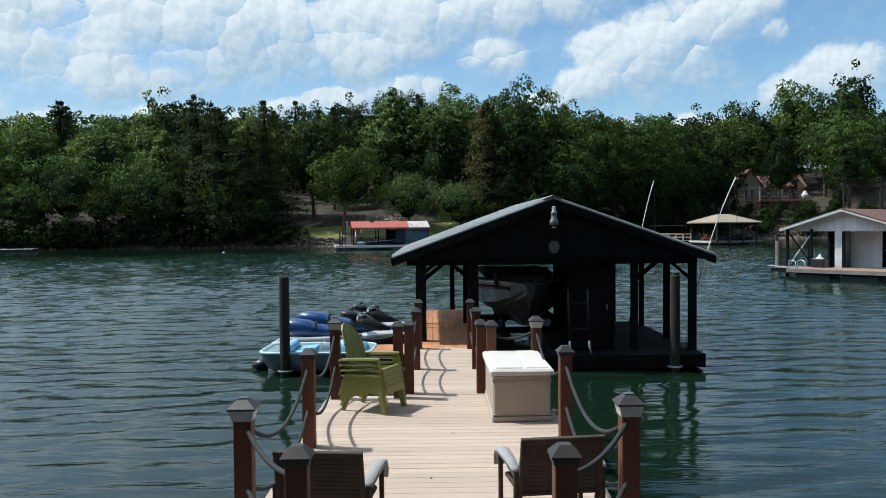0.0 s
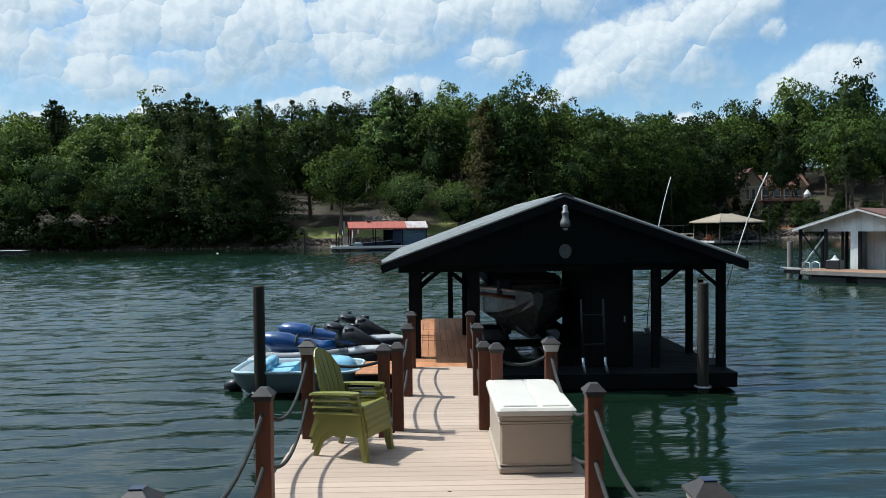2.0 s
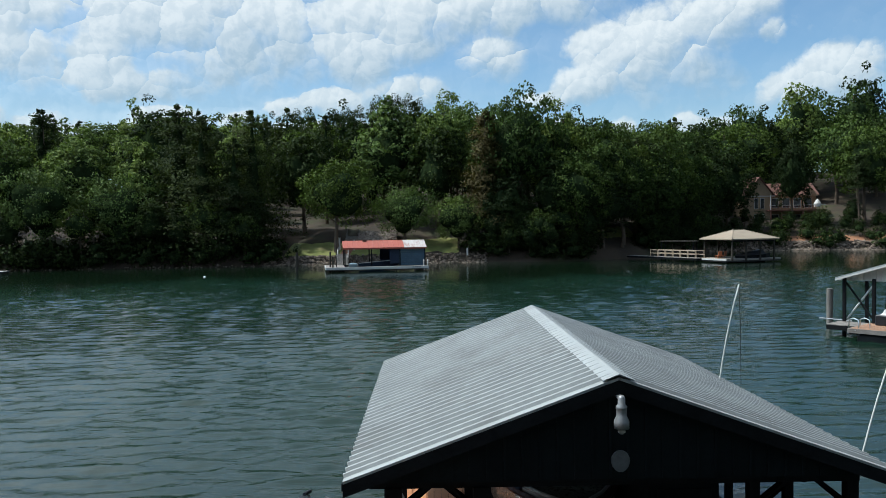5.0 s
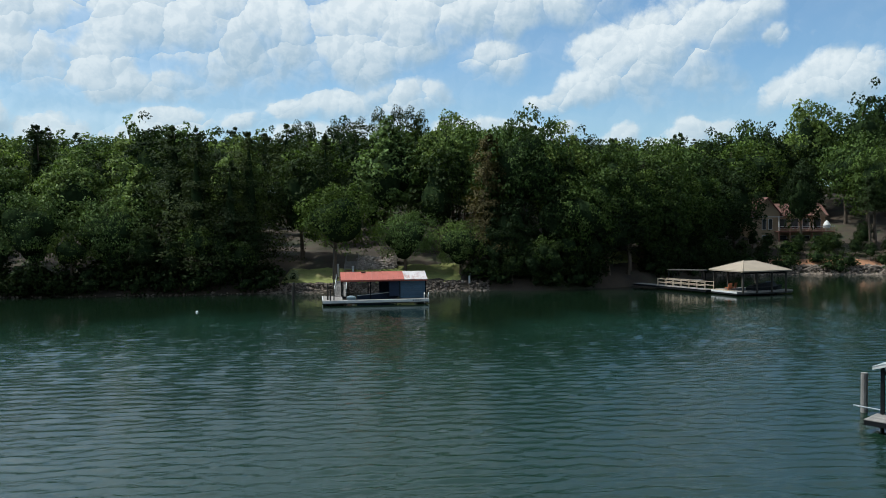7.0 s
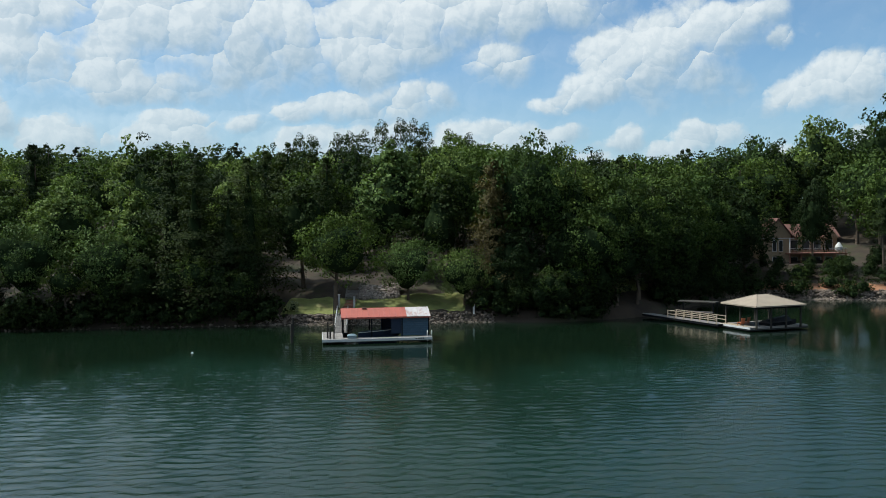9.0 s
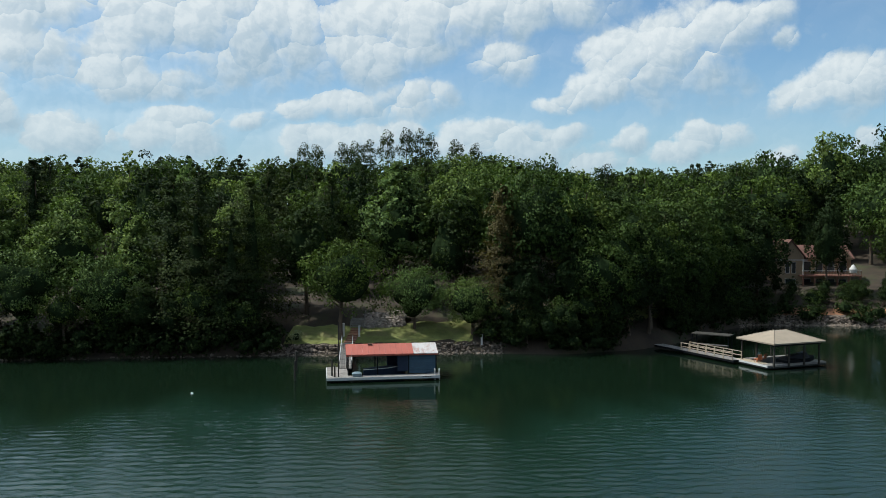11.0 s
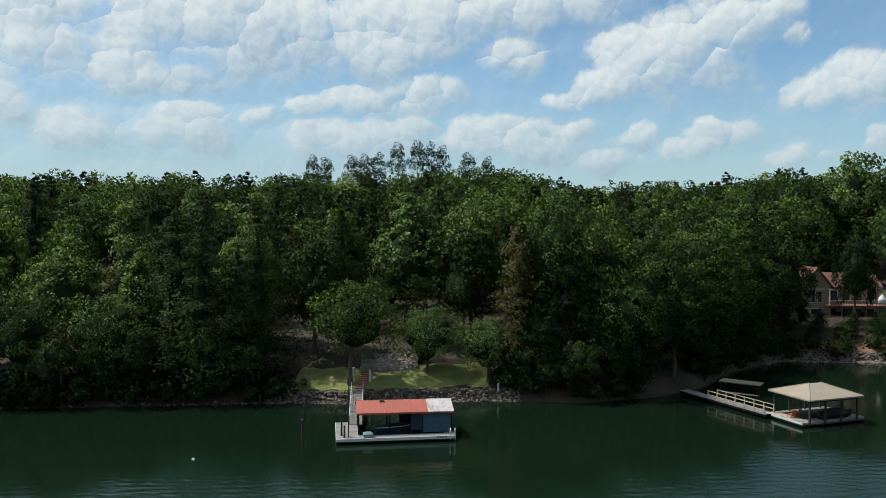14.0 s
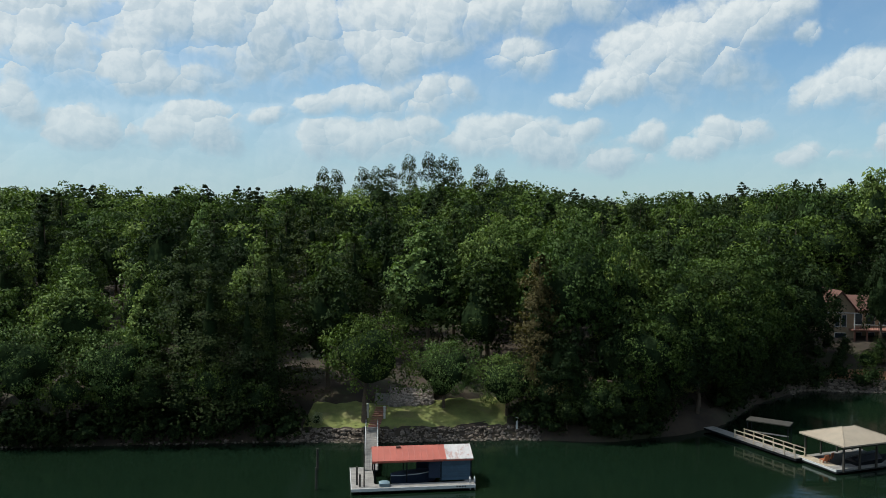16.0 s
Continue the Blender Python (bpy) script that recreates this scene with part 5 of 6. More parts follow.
def barn_lamp():
    t = thing("gable_lamp", "galvanised barn lamp on the boathouse gable", "lamp", (2.47, 14.34, 3.02))
    prof = [(0.092, 0.02), (0.092, 0.11), (0.062, 0.17), (0.062, 0.25), (0.068, 0.26), (0.068, 0.29), (0.045, 0.31), (0.045, 0.39), (0.025, 0.42)]
    rings = [[(r * math.cos(a), -0.13 + r * math.sin(a), z) for a in (2 * math.pi * k / 16 for k in range(16))] for r, z in prof]
    part("shade", loft(rings), "galv", t, "bell-shaped metal shade", smooth=True)
    part("bracket", box((-0.03, -0.13, 0.36), (0.03, 0.085, 0.40)), "galv", t)
    part("bulb", loft([[(0.05 * math.cos(a) * q, -0.13 + 0.05 * math.sin(a) * q, z) for a in (2 * math.pi * k / 10 for k in range(10))] for q, z in ((0.4, -0.05), (1, -0.025), (0.9, 0.0))]), "lens", t)


barn_lamp()
shell = []
for k in range(18):
    a = 2 * math.pi * k / 18
    r = 0.115 + 0.02 * max(0.0, math.cos(a - 4.712)) ** 3
    shell.append((r * math.cos(a), r * math.sin(a) * 1.08))
solid("wall_plaque", prism(shell, -0.03, 0.0), "plaque", "pale grey shell-shaped plaque on the dark gable", "plaque", pose(2.50, 14.42, 2.59))


def ski_boat():
    t = thing("motor_boat", "runabout boat with red interior in deep shade on a lift", "boat", (2.12, 15.35, -0.16))
    rings = []
    for y, w, zk, zt in ((0.0, 0.10, 1.50, 1.86), (0.35, 0.42, 1.12, 1.90), (0.9, 0.72, 0.86, 1.90), (1.8, 0.98, 0.72, 1.86), (3.2, 1.05, 0.68, 1.78), (5.2, 1.02, 0.70, 1.72)):
        ch = zk + (zt - zk) * 0.42
        rings.append([(0, y, zk), (w * 0.82, y, ch), (w, y, ch + 0.12), (w * 1.02, y, zt), (0, y, zt + 0.05), (-w * 1.02, y, zt), (-w, y, ch + 0.12), (-w * 0.82, y, ch)])
    part("hull", loft(rings), "dimmed_hull", t, "white planing hull, darkened in colour for the boathouse shade")
    for s in (-1, 1):
        part("stripe", tube([(s * (w_ * 1.02 + 0.004), y_, z_ - 0.14) for y_, w_, z_ in ((0.35, 0.42, 1.90), (0.9, 0.72, 1.90), (1.8, 0.98, 1.86), (3.2, 1.05, 1.78), (5.2, 1.02, 1.72))], 0.05, 6), "boat_red", t, "dark red side stripe")
        part("rub_rail", tube([(s * (w_ * 1.03), y_, z_) for y_, w_, z_ in ((0.05, 0.12, 1.87), (0.35, 0.42, 1.90), (0.9, 0.72, 1.90), (1.8, 0.98, 1.86), (3.2, 1.05, 1.78), (5.2, 1.02, 1.72))], 0.025, 6), "alu", t)
    part("bow_seat", box((-0.55, 0.9, 1.88), (0.55, 1.7, 2.02), 0.04), "boat_red", t, "red vinyl bow seat")
    part("windscreen", loft([[(-0.8, 2.0, 1.88), (-0.5, 1.85, 1.88), (0.5, 1.85, 1.88), (0.8, 2.0, 1.88), (0.78, 2.03, 1.88), (0.5, 1.88, 1.88), (-0.5, 1.88, 1.88), (-0.78, 2.03, 1.88)],
                             [(-0.7, 2.25, 2.15), (-0.45, 2.12, 2.15), (0.45, 2.12, 2.15), (0.7, 2.25, 2.15), (0.68, 2.28, 2.15), (0.45, 2.15, 2.15), (-0.45, 2.15, 2.15), (-0.68, 2.28, 2.15)]]), "glass", t)
    part("cover", box((-0.9, 2.4, 1.85), (0.9, 5.0, 2.05), 0.08), "boat_cover", t, "dark blue canvas cover")
    lift = thing("boat_lift", "dark steel cradle lift under the boat", "boat lift", (2.22, 15.55, 0.0))
    for y in (1.2, 3.8):
        part("cross_beam", box((-1.3, y - 0.06, 0.44), (1.3, y + 0.06, 0.58)), "dark_timber", lift)
        for s in (-1, 1):
            part("bunk_post", rod((s * 0.55, y, 0.50), (s * 0.62, y, 0.80), 0.035), "dark_timber", lift)
    for s in (-1, 1):
        part("lift_tank", loft([[(s * 0.78 + 0.38 * c_, y, 0.22 + 0.26 * d_) for c_, d_ in ((-1, -0.6), (-0.6, -1), (0.6, -1), (1, -0.6), (1, 0.6), (0.6, 1), (-0.6, 1), (-1, 0.6))] for y in (0.5, 4.9)]), "float_black", lift, "long black plastic lift tank")
        part("bunk", box((s * 0.6 - 0.06, 0.8, 0.76), (s * 0.6 + 0.06, 4.6, 0.86)), "dark_timber", lift)
        for y in (1.2, 3.8):
            part("cable", rod((s * 1.28, y, 0.58), (s * 1.28, y, 2.22), 0.012), "galv", lift)
    part("life_jacket", box((-0.75, 0.75, 1.78), (-0.45, 0.95, 2.12), 0.05), "boat_cover", t, "blue life jacket hanging at the bow")


ski_boat()


def piling(x, y, top, r, label):
    t = thing("piling", label, "piling", (x, y, 0), group="mooring pilings")
    bm = loft([[(r * k * math.cos(a), r * k * math.sin(a), z) for a in (2 * math.pi * i / 14 for i in range(14))] for k, z in ((1.06, -3.0), (1.03, 0.4), (0.98, top - 0.02), (0.9, top))])
    part("pole", bm, "pile", t, smooth=False)
    part("ring", tube([(1.35 * r * math.cos(a), 1.35 * r * math.sin(a), 0.10) for a in (2 * math.pi * i / 16 for i in range(17))], 0.022, 6), "galv", t, "steel pile guide ring")
    return t


piling(-3.12, 13.98, 2.03, 0.105, "dark weathered mooring piling beside the pedal boat")
piling(4.93, 13.98, 1.99, 0.10, "brown weathered mooring piling at the boathouse corner")


def whip(base, tip, label):
    t = thing("mooring_whip", label, "mooring whip", base, group="mooring whips")
    b, e = Vector((0, 0, 0)), Vector(tip) - Vector(base)
    pts = [b + e * f + Vector((-0.22 * 4 * f * (1 - f) * 0.5, 0, 0.12 * 4 * f * (1 - f))) for f in (k / 10 for k in range(11))]
    part("pole", tube(pts, 0.012, 7), "white_trim", t, "thin white fibreglass pole", smooth=True)
    part("base_bracket", box((-0.06, -0.06, -0.1), (0.06, 0.06, 0.12)), "galv", t)
    part("line", tube([Vector(tip) - Vector(base), Vector(tip) - Vector(base) + Vector((0.03, 0, -0.8)), Vector(tip) - Vector(base) + Vector((0.04, 0, -2.0))], 0.006, 5), "rope", t)


whip((5.45, 14.95, 0.34), (6.89, 15.77, 4.10), "thin white mooring whip pole leaning over the water")
whip((5.40, 19.3, 0.34), (6.25, 20.06, 4.29), "thin white mooring whip pole at the platform end")
b = thing("hanging_lantern", "small dark lantern hanging under the eave", "lantern", (5.72, 16.35, 1.62))
part("body", rod((0, 0, 0), (0, 0, 0.26), 0.06, 0.06, 8), "dark_timber", b)
part("hook", rod((0, 0, 0.26), (0, 0, 0.58), 0.006), "galv", b)

# ---- watercraft beside the walkway ----
deck_run("side_dock", -1.38, -0.47, 13.75, 15.0, "plank", "small cedar plank side dock at the boathouse corner", z=0.46)


def ring_of(x, w, zb, zt, n=12, flat=0.0):
    return [(x, w * math.cos(a), (zb + zt) / 2 + (zt - zb) / 2 * math.sin(a)) for a in (2 * math.pi * k / n for k in range(n))]


def jet_ski(x, y, turn, label):
    t = thing("jet_ski", label, "jet ski", (x, y, 0.05), turn, "jet skis")
    hull = []
    for xx, w, zb, zm, zt in ((-1.48, 0.42, 0.12, 0.25, 0.36), (-1.2, 0.54, 0.04, 0.24, 0.38), (-0.4, 0.58, 0.0, 0.25, 0.40), (0.4, 0.56, 0.0, 0.28, 0.44), (0.95, 0.42, 0.08, 0.34, 0.48), (1.30, 0.22, 0.22, 0.42, 0.52), (1.50, 0.05, 0.38, 0.46, 0.52)):
        hull.append([(xx, 0, zb), (xx, w * 0.7, zb + 0.06), (xx, w, zm), (xx, w * 0.96, zt), (xx, 0, zt + 0.03), (xx, -w * 0.96, zt), (xx, -w, zm), (xx, -w * 0.7, zb + 0.06)])
    h = part("hull", loft(hull), "ski_black", t, "black lower hull")
    deck = []
    for xx, w, zb, zt in ((-1.45, 0.38, 0.34, 0.42), (-0.6, 0.50, 0.38, 0.46), (0.2, 0.50, 0.42, 0.56), (0.75, 0.42, 0.44, 0.66), (1.15, 0.28, 0.46, 0.63), (1.42, 0.11, 0.49, 0.57), (1.53, 0.03, 0.50, 0.54)):
        deck.append(ring_of(xx, w, zb, zt))
    part("deck", loft(deck), "ski_white", t, "white moulded deck and nose", smooth=True)
    for s in (-1, 1):
        part("side_panel", loft([ring_of(-1.2, 0.05, 0.36, 0.50, 8), ring_of(-0.2, 0.07, 0.38, 0.54, 8), ring_of(0.5, 0.05, 0.44, 0.60, 8)]), "ski_grey", t, at=pose(0, s * 0.42, 0), smooth=True)
        part("marking", box((0.72, s * 0.405 - 0.01, 0.505), (1.05, s * 0.405 + 0.01, 0.575), 0, Matrix.Rotation(-s * 0.22, 4, "Z")), "ski_black", t, "dark hull marking bars")
    seat = [ring_of(-1.42, 0.08, 0.72, 0.82), ring_of(-1.30, 0.17, 0.58, 0.88), ring_of(-1.10, 0.23, 0.46, 0.90), ring_of(-0.78, 0.23, 0.44, 0.86), ring_of(-0.55, 0.20, 0.44, 0.76), ring_of(-0.38, 0.19, 0.44, 0.75), ring_of(-0.1, 0.20, 0.44, 0.70), ring_of(0.22, 0.19, 0.46, 0.74)]
    st = part("seat", loft(seat), "ski_blue", t, "glossy dark blue stepped seat", smooth=True)
    part("seat_strap", tube([(-0.62, 0.24 * math.cos(a), 0.62 + 0.20 * math.sin(a)) for a in (math.pi * k / 8 for k in range(9))], 0.02, 6), "ski_black", st)
    cowl = [ring_of(0.18, 0.16, 0.52, 0.84), ring_of(0.40, 0.24, 0.52, 1.02), ring_of(0.58, 0.27, 0.52, 0.98), ring_of(0.85, 0.20, 0.54, 0.80), ring_of(1.10, 0.09, 0.56, 0.68)]
    part("cowl", loft(cowl), "ski_black", t, "black front cowl", smooth=True)
    part("cowl_panel", loft([ring_of(0.25, 0.19, 0.62, 0.80), ring_of(0.5, 0.275, 0.60, 0.80), ring_of(0.8, 0.20, 0.58, 0.72)]), "ski_blue", t, "dark blue cowl panel", smooth=True)
    part("handlebar", tube([(0.12, -0.42, 1.02), (0.20, -0.2, 0.98), (0.24, 0, 0.97), (0.20, 0.2, 0.98), (0.12, 0.42, 0.98)], 0.028, 8), "ski_black", t, smooth=True)
    part("handlebar_pad", loft([ring_of(-0.04, 0.12, 0.92, 1.06), ring_of(0.06, 0.28, 0.92, 1.10), ring_of(0.22, 0.26, 0.86, 1.06), ring_of(0.34, 0.12, 0.84, 0.98)]), "ski_black", t, "black fabric handlebar cover", smooth=True)
    for s in (-1, 1):
        part("grip", rod((0.06, s * 0.36, 1.03), (0.13, s * 0.50, 1.04), 0.035), "ski_black", t)
        part("mirror", loft([ring_of(0.42, 0.07, 0.90, 1.02, 8), ring_of(0.60, 0.03, 0.92, 0.99, 8)]), "ski_black", t, at=pose(0, s * 0.30, 0.0), smooth=True)
    part("boarding_deck", box((-1.58, -0.38, 0.34), (-1.30, 0.38, 0.40), 0.03), "ski_white", t)
    return t


jet_ski(-2.15, 15.85, -4, "white and blue jet ski on a blue plastic float")
jet_ski(-2.05, 17.35, -3, "white and blue jet ski moored behind the other")
f = thing("jet_ski_float", "blue plastic drive-on float under the jet skis", "floating dock", (-1.9, 16.6, 0))
for i in range(6):
    for j in range(6):
        part("float_block", box((-1.5 + i * 0.5, -1.45 + j * 0.49, -0.28), (-1.5 + i * 0.5 + 0.48, -1.45 + j * 0.49 + 0.47, 0.052), 0.035), "float_blue", f)
for j in (-0.75, 0.75):
    part("nose_block", box((1.10, j - 0.45, -0.1), (1.52, j + 0.45, 0.30), 0.05), "float_blue", f)


def pedal_boat():
    t = thing("pedal_boat", "light blue and white plastic pedal boat tied beside the dock", "pedal boat", (-2.50, 14.62, 0.06), -2)
    L, W = 1.16, 0.68
    shell = [rounded(L - 0.22, W - 0.14, 0.0, 0.2, 5), rounded(L - 0.06, W - 0.05, 0.16, 0.26, 5), rounded(L, W, 0.36, 0.30, 5), rounded(L + 0.01, W + 0.01, 0.40, 0.30, 5), rounded(L - 0.07, W - 0.07, 0.41, 0.26, 5),
             rounded(L - 0.12, W - 0.12, 0.30, 0.22, 5), rounded(L - 0.16, W - 0.15, 0.20, 0.2, 5)]
    part("shell", loft(shell), "pedal_dimmed", t, "pale hull with rounded rim, its colour lowered for shade", smooth=True)
    part("rim", tube([*rounded(L + 0.005, W + 0.005, 0.395, 0.30, 5), (L + 0.005, W - 0.295, 0.395)], 0.028, 8), "pedal_rim", t, "paler rolled rim", smooth=True)
    part("well", loft([rounded(L - 0.14, W - 0.14, 0.205, 0.2, 5), rounded(L - 0.14, W - 0.14, 0.215, 0.2, 5)]), "pedal_blue", t, "light blue foot well")
    for s in (-1, 1):
        seat = part("seat", loft([[(-0.55, s * 0.30 - 0.24, 0.21), (-0.12, s * 0.30 - 0.24, 0.21), (-0.12, s * 0.30 + 0.24, 0.21), (-0.55, s * 0.30 + 0.24, 0.21)],
                                  [(-0.55, s * 0.30 - 0.23, 0.36), (-0.10, s * 0.30 - 0.23, 0.40), (-0.10, s * 0.30 + 0.23, 0.40), (-0.55, s * 0.30 + 0.23, 0.36)]]), "pedal_blue", t)
        part("seat_back", loft([rounded(0.10, 0.235, 0.34, 0.05, 3), rounded(0.105, 0.235, 0.44, 0.06, 3), rounded(0.085, 0.215, 0.51, 0.07, 3), rounded(0.04, 0.16, 0.53, 0.035, 3)]), "pedal_blue", seat, "moulded seat back", at=pose(-0.62, s * 0.30, 0), smooth=True)
        for k in range(4):
            part("foot_rib", rod((0.12 + 0.09 * k, s * 0.36 - 0.10, 0.225), (0.12 + 0.09 * k, s * 0.36 + 0.10, 0.225), 0.02), "pedal_blue", t)
        part("pedal", box((0.46, s * 0.34 - 0.1, 0.27), (0.54, s * 0.34 + 0.1, 0.30), 0.01), "ski_white", t)
    part("console", loft([rounded(0.42, 0.30, 0.2, 0.16, 5), rounded(0.40, 0.28, 0.40, 0.18, 5), rounded(0.35, 0.25, 0.49, 0.18, 5), rounded(0.26, 0.19, 0.55, 0.15, 5), rounded(0.14, 0.10, 0.575, 0.09, 5)]), "pedal_blue", t, "raised rounded bow console", at=pose(0.66, 0.03, 0), smooth=True)
    part("stern_shelf", loft([rounded(0.20, 0.50, 0.2, 0.12, 4), rounded(0.20, 0.50, 0.36, 0.12, 4), rounded(0.17, 0.46, 0.40, 0.12, 4)]), "pedal_dimmed", t, "flat moulded stern shelf", at=pose(-0.88, 0, 0), smooth=True)
    part("outdrive", loft([ring_of(-1.44, 0.08, -0.04, 0.10), ring_of(-1.32, 0.13, -0.08, 0.16), ring_of(-1.14, 0.14, -0.06, 0.18)]), "ski_black", t, "black paddle drive at the stern", smooth=True)
    part("steering_handle", tube([(0.02, 0, 0.38), (0.05, 0, 0.52), (0.12, 0, 0.55)], 0.015, 6), "ski_white", t)
    part("cup_holder", rod((0.55, 0, 0.55), (0.55, 0, 0.585), 0.045, 0.045, 12), "ski_grey", t)
    return t


pedal_boat()


# ---- far docks and houses ----
def plank_rows(t, name, x0, x1, y0, y1, z, n, mat, along_x=True, thick=0.04):
    for k in range(n):
        if along_x:
            w = (y1 - y0) / n
            part(name, box((x0, y0 + k * w + 0.008, z - thick), (x1, y0 + (k + 1) * w - 0.008, z)), mat, t)
        else:
            w = (x1 - x0) / n
            part(name, box((x0 + k * w + 0.008, y0, z - thick), (x0 + (k + 1) * w - 0.008, y1, z)), mat, t)


def red_boathouse():
    """Dock with a long faded red roof; local x runs along its lake edge."""
    at, turn = (-12.86, 99.62), 9.0
    d = thing("floating_dock", "weathered plank dock with pale edge carrying a red-roofed boathouse", "dock", (*at, 0), turn)
    L, W = 12.75, 7.0
    part("edge_board", box((0, -0.05, 0.30), (L, 0.0, 0.60)), "white_trim", d, "pale painted edge board")
    part("edge_board", box((-0.05, -0.05, 0.30), (0.0, W, 0.60)), "white_trim", d, "pale painted edge board")
    part("frame", box((0.0, 0.0, 0.20), (L, 1.2, 0.55)), "float_black", d)
    part("frame", box((0.0, 1.2, 0.20), (2.4, W, 0.55)), "float_black", d)
    part("frame", box((L - 0.9, 1.2, 0.20), (L, W, 0.55)), "float_black", d)
    plank_rows(d, "plank", 0, 2.4, 1.2, W, 0.60, 24, "grey_plank")
    plank_rows(d, "plank", 0, L, 0.0, 1.2, 0.60, 5, "grey_plank")
    plank_rows(d, "plank", L - 0.9, L, 1.2, W, 0.60, 20, "grey_plank")
    t = thing("boathouse", "low boathouse with faded red metal roof and blue siding", "boathouse", (*at, 0), turn)
    x0, x1, y0, yr, y1 = 2.15, 12.75, 1.3, 3.7, 6.1
    ze, zr = 2.95, 3.82
    seam = x0 + 7.75

    def slope(xa, xb, ya, za, yb, zb, mat, label):
        n = max(2, int((xb - xa) / 0.6))
        w = (xb - xa) / n
        bm = loft([[(0, ya, za - 0.06), (w - 0.045, ya, za - 0.06), (w - 0.045, ya, za), (w, ya, za + 0.03), (w, ya, za - 0.0), (0, ya, za)],
                   [(0, yb, zb - 0.06), (w - 0.045, yb, zb - 0.06), (w - 0.045, yb, zb), (w, yb, zb + 0.03), (w, yb, zb - 0.0), (0, yb, zb)]])
        me = as_mesh(bm, "roof_panel")
        for k in range(n):
            part("roof_panel", me, mat, t, label if k == 0 else "", at=pose(xa + w * k, 0, 0))

    slope(x0, seam, y0, ze, yr, zr, "red_roof", "faded red metal roof")
    slope(seam, x1, y0, ze, yr, zr, "rust_roof", "pale rust-stained end of the roof")
    slope(x0, seam, y1, ze, yr, zr, "red_roof", "faded red metal roof")
    slope(seam, x1, y1, ze, yr, zr, "rust_roof", "pale rust-stained end of the roof")
    part("roof_vent", box((x0 + 2.6, yr - 0.45, zr - 0.12), (x0 + 3.1, yr - 0.15, zr + 0.06)), "brown_roof", t)
    part("fascia", box((x0, y0 - 0.03, ze - 0.2), (x1, y0, ze - 0.06)), "red_roof", t)
    for x in (x0 + 0.25, x0 + 3.6, x0 + 7.2, x1 - 0.2):
        for y in (y0 + 0.35, y1 - 0.35):
            part("post", box((x - 0.07, y - 0.07, 0.1), (x + 0.07, y + 0.07, ze)), "dark_timber", t)
    for k in range(9):
        z = 0.62 + k * 0.255
        part("siding", box((x1 - 3.5, y0 + 0.3, z), (x1 - 0.15, y0 + 0.36, z + 0.245)), "blue_side", t)
        part("siding", box((x1 - 0.21, y0 + 0.36, z), (x1 - 0.15, y1 - 0.3, z + 0.245)), "blue_side", t)
    part("panel", box((x0 + 5.0, y1 - 0.5, 0.62), (x1 - 3.5, y1 - 0.44, 2.7)), "boat_cover", t, "dark blue canvas side")
    part("panel", box((x1 - 4.7, y0 + 0.32, 0.9), (x1 - 3.5, y0 + 0.35, 2.75)), "boat_cover", t, "dark blue canvas curtain")
    bt = thing("moored_boat", "dark boat with pale rail inside the red-roofed boathouse", "boat", (*at, 0), turn)
    rings = []
    for x, w, zb, zt in ((4.2, 0.5, 0.1, 0.9), (5.2, 0.9, 0.0, 1.0), (7.2, 0.95, 0.0, 1.15), (8.8, 0.5, 0.2, 1.3), (9.4, 0.06, 0.8, 1.4)):
        rings.append([(x, 3.2 - w * 0.6, zb), (x, 3.2 + w * 0.6, zb), (x, 3.2 + w, zt), (x, 3.2 - w, zt)])
    part("hull", loft(rings), "boat_cover", bt)
    part("rail", tube([(4.2, 2.7, 0.95), (5.2, 2.3, 1.05), (7.2, 2.25, 1.2), (8.8, 2.7, 1.35), (9.4, 3.14, 1.45)], 0.04, 6), "white_trim", bt)
    # posts and fittings on the open end
    p = thing("dock_flagpole", "tall thin dark pole at the dock corner", "pole", (-11.7, 98.9 + 1.6, 0.6), 0)
    part("pole", rod((0, 0, 0), (0, 0, 6.2), 0.07, 0.05), "pile", p)
    for x, y, h in ((0.35, 1.4, 1.9), (0.75, 0.7, 1.3)):
        q = thing("piling", "dark mooring piling at the plank dock", "piling", (at[0] + x, at[1] + y, 0), 0, "mooring pilings")
        part("pole", rod((0, 0, -2), (0, 0, 0.6 + h), 0.11, 0.10), "pile", q)
    q = thing("covered_tub", "small pale blue covered tub on the dock", "tub", (at[0] + 3.2, at[1] + 1.2, 0.6), turn)
    part("tub", loft([rounded(0.5, 0.4, 0, 0.15), rounded(0.55, 0.45, 0.35, 0.15), rounded(0.3, 0.25, 0.5, 0.15)]), "pedal_dimmed", q)
    q = thing("swim_ladder", "white curved dock ladder at the boathouse end", "ladder", (-0.62, 101.9, 0.6), turn)
    for yy in (-0.25, 0.25):
        part("rail", tube([(yy, 0.2, 0), (yy, 0.15, 0.6), (yy, -0.1, 0.75), (yy, -0.35, 0.6), (yy, -0.35, -0.5)], 0.045, 7), "white_trim", q)
    for k in range(4):
        part("marking", box((L - 2.0 + k * 0.28, -0.062, 0.42), (L - 1.82 + k * 0.28, -0.052, 0.54)), "dark_timber", d, "small dark bars on the edge board")
    # gangway to the shore
    g = thing("gangway", "grey plank gangway with white rails up to the lawn", "gangway", (-11.55, 105.6, 0.62), 6.0)
    Lg, rise = 14.2, 1.0
    part("frame", loft([[(-0.75, 0, -0.2), (0.75, 0, -0.2), (0.75, 0, -0.02), (-0.75, 0, -0.02)], [(-0.75, Lg, rise - 0.2), (0.75, Lg, rise - 0.2), (0.75, Lg, rise - 0.02), (-0.75, Lg, rise - 0.02)]]), "dark_timber", g)
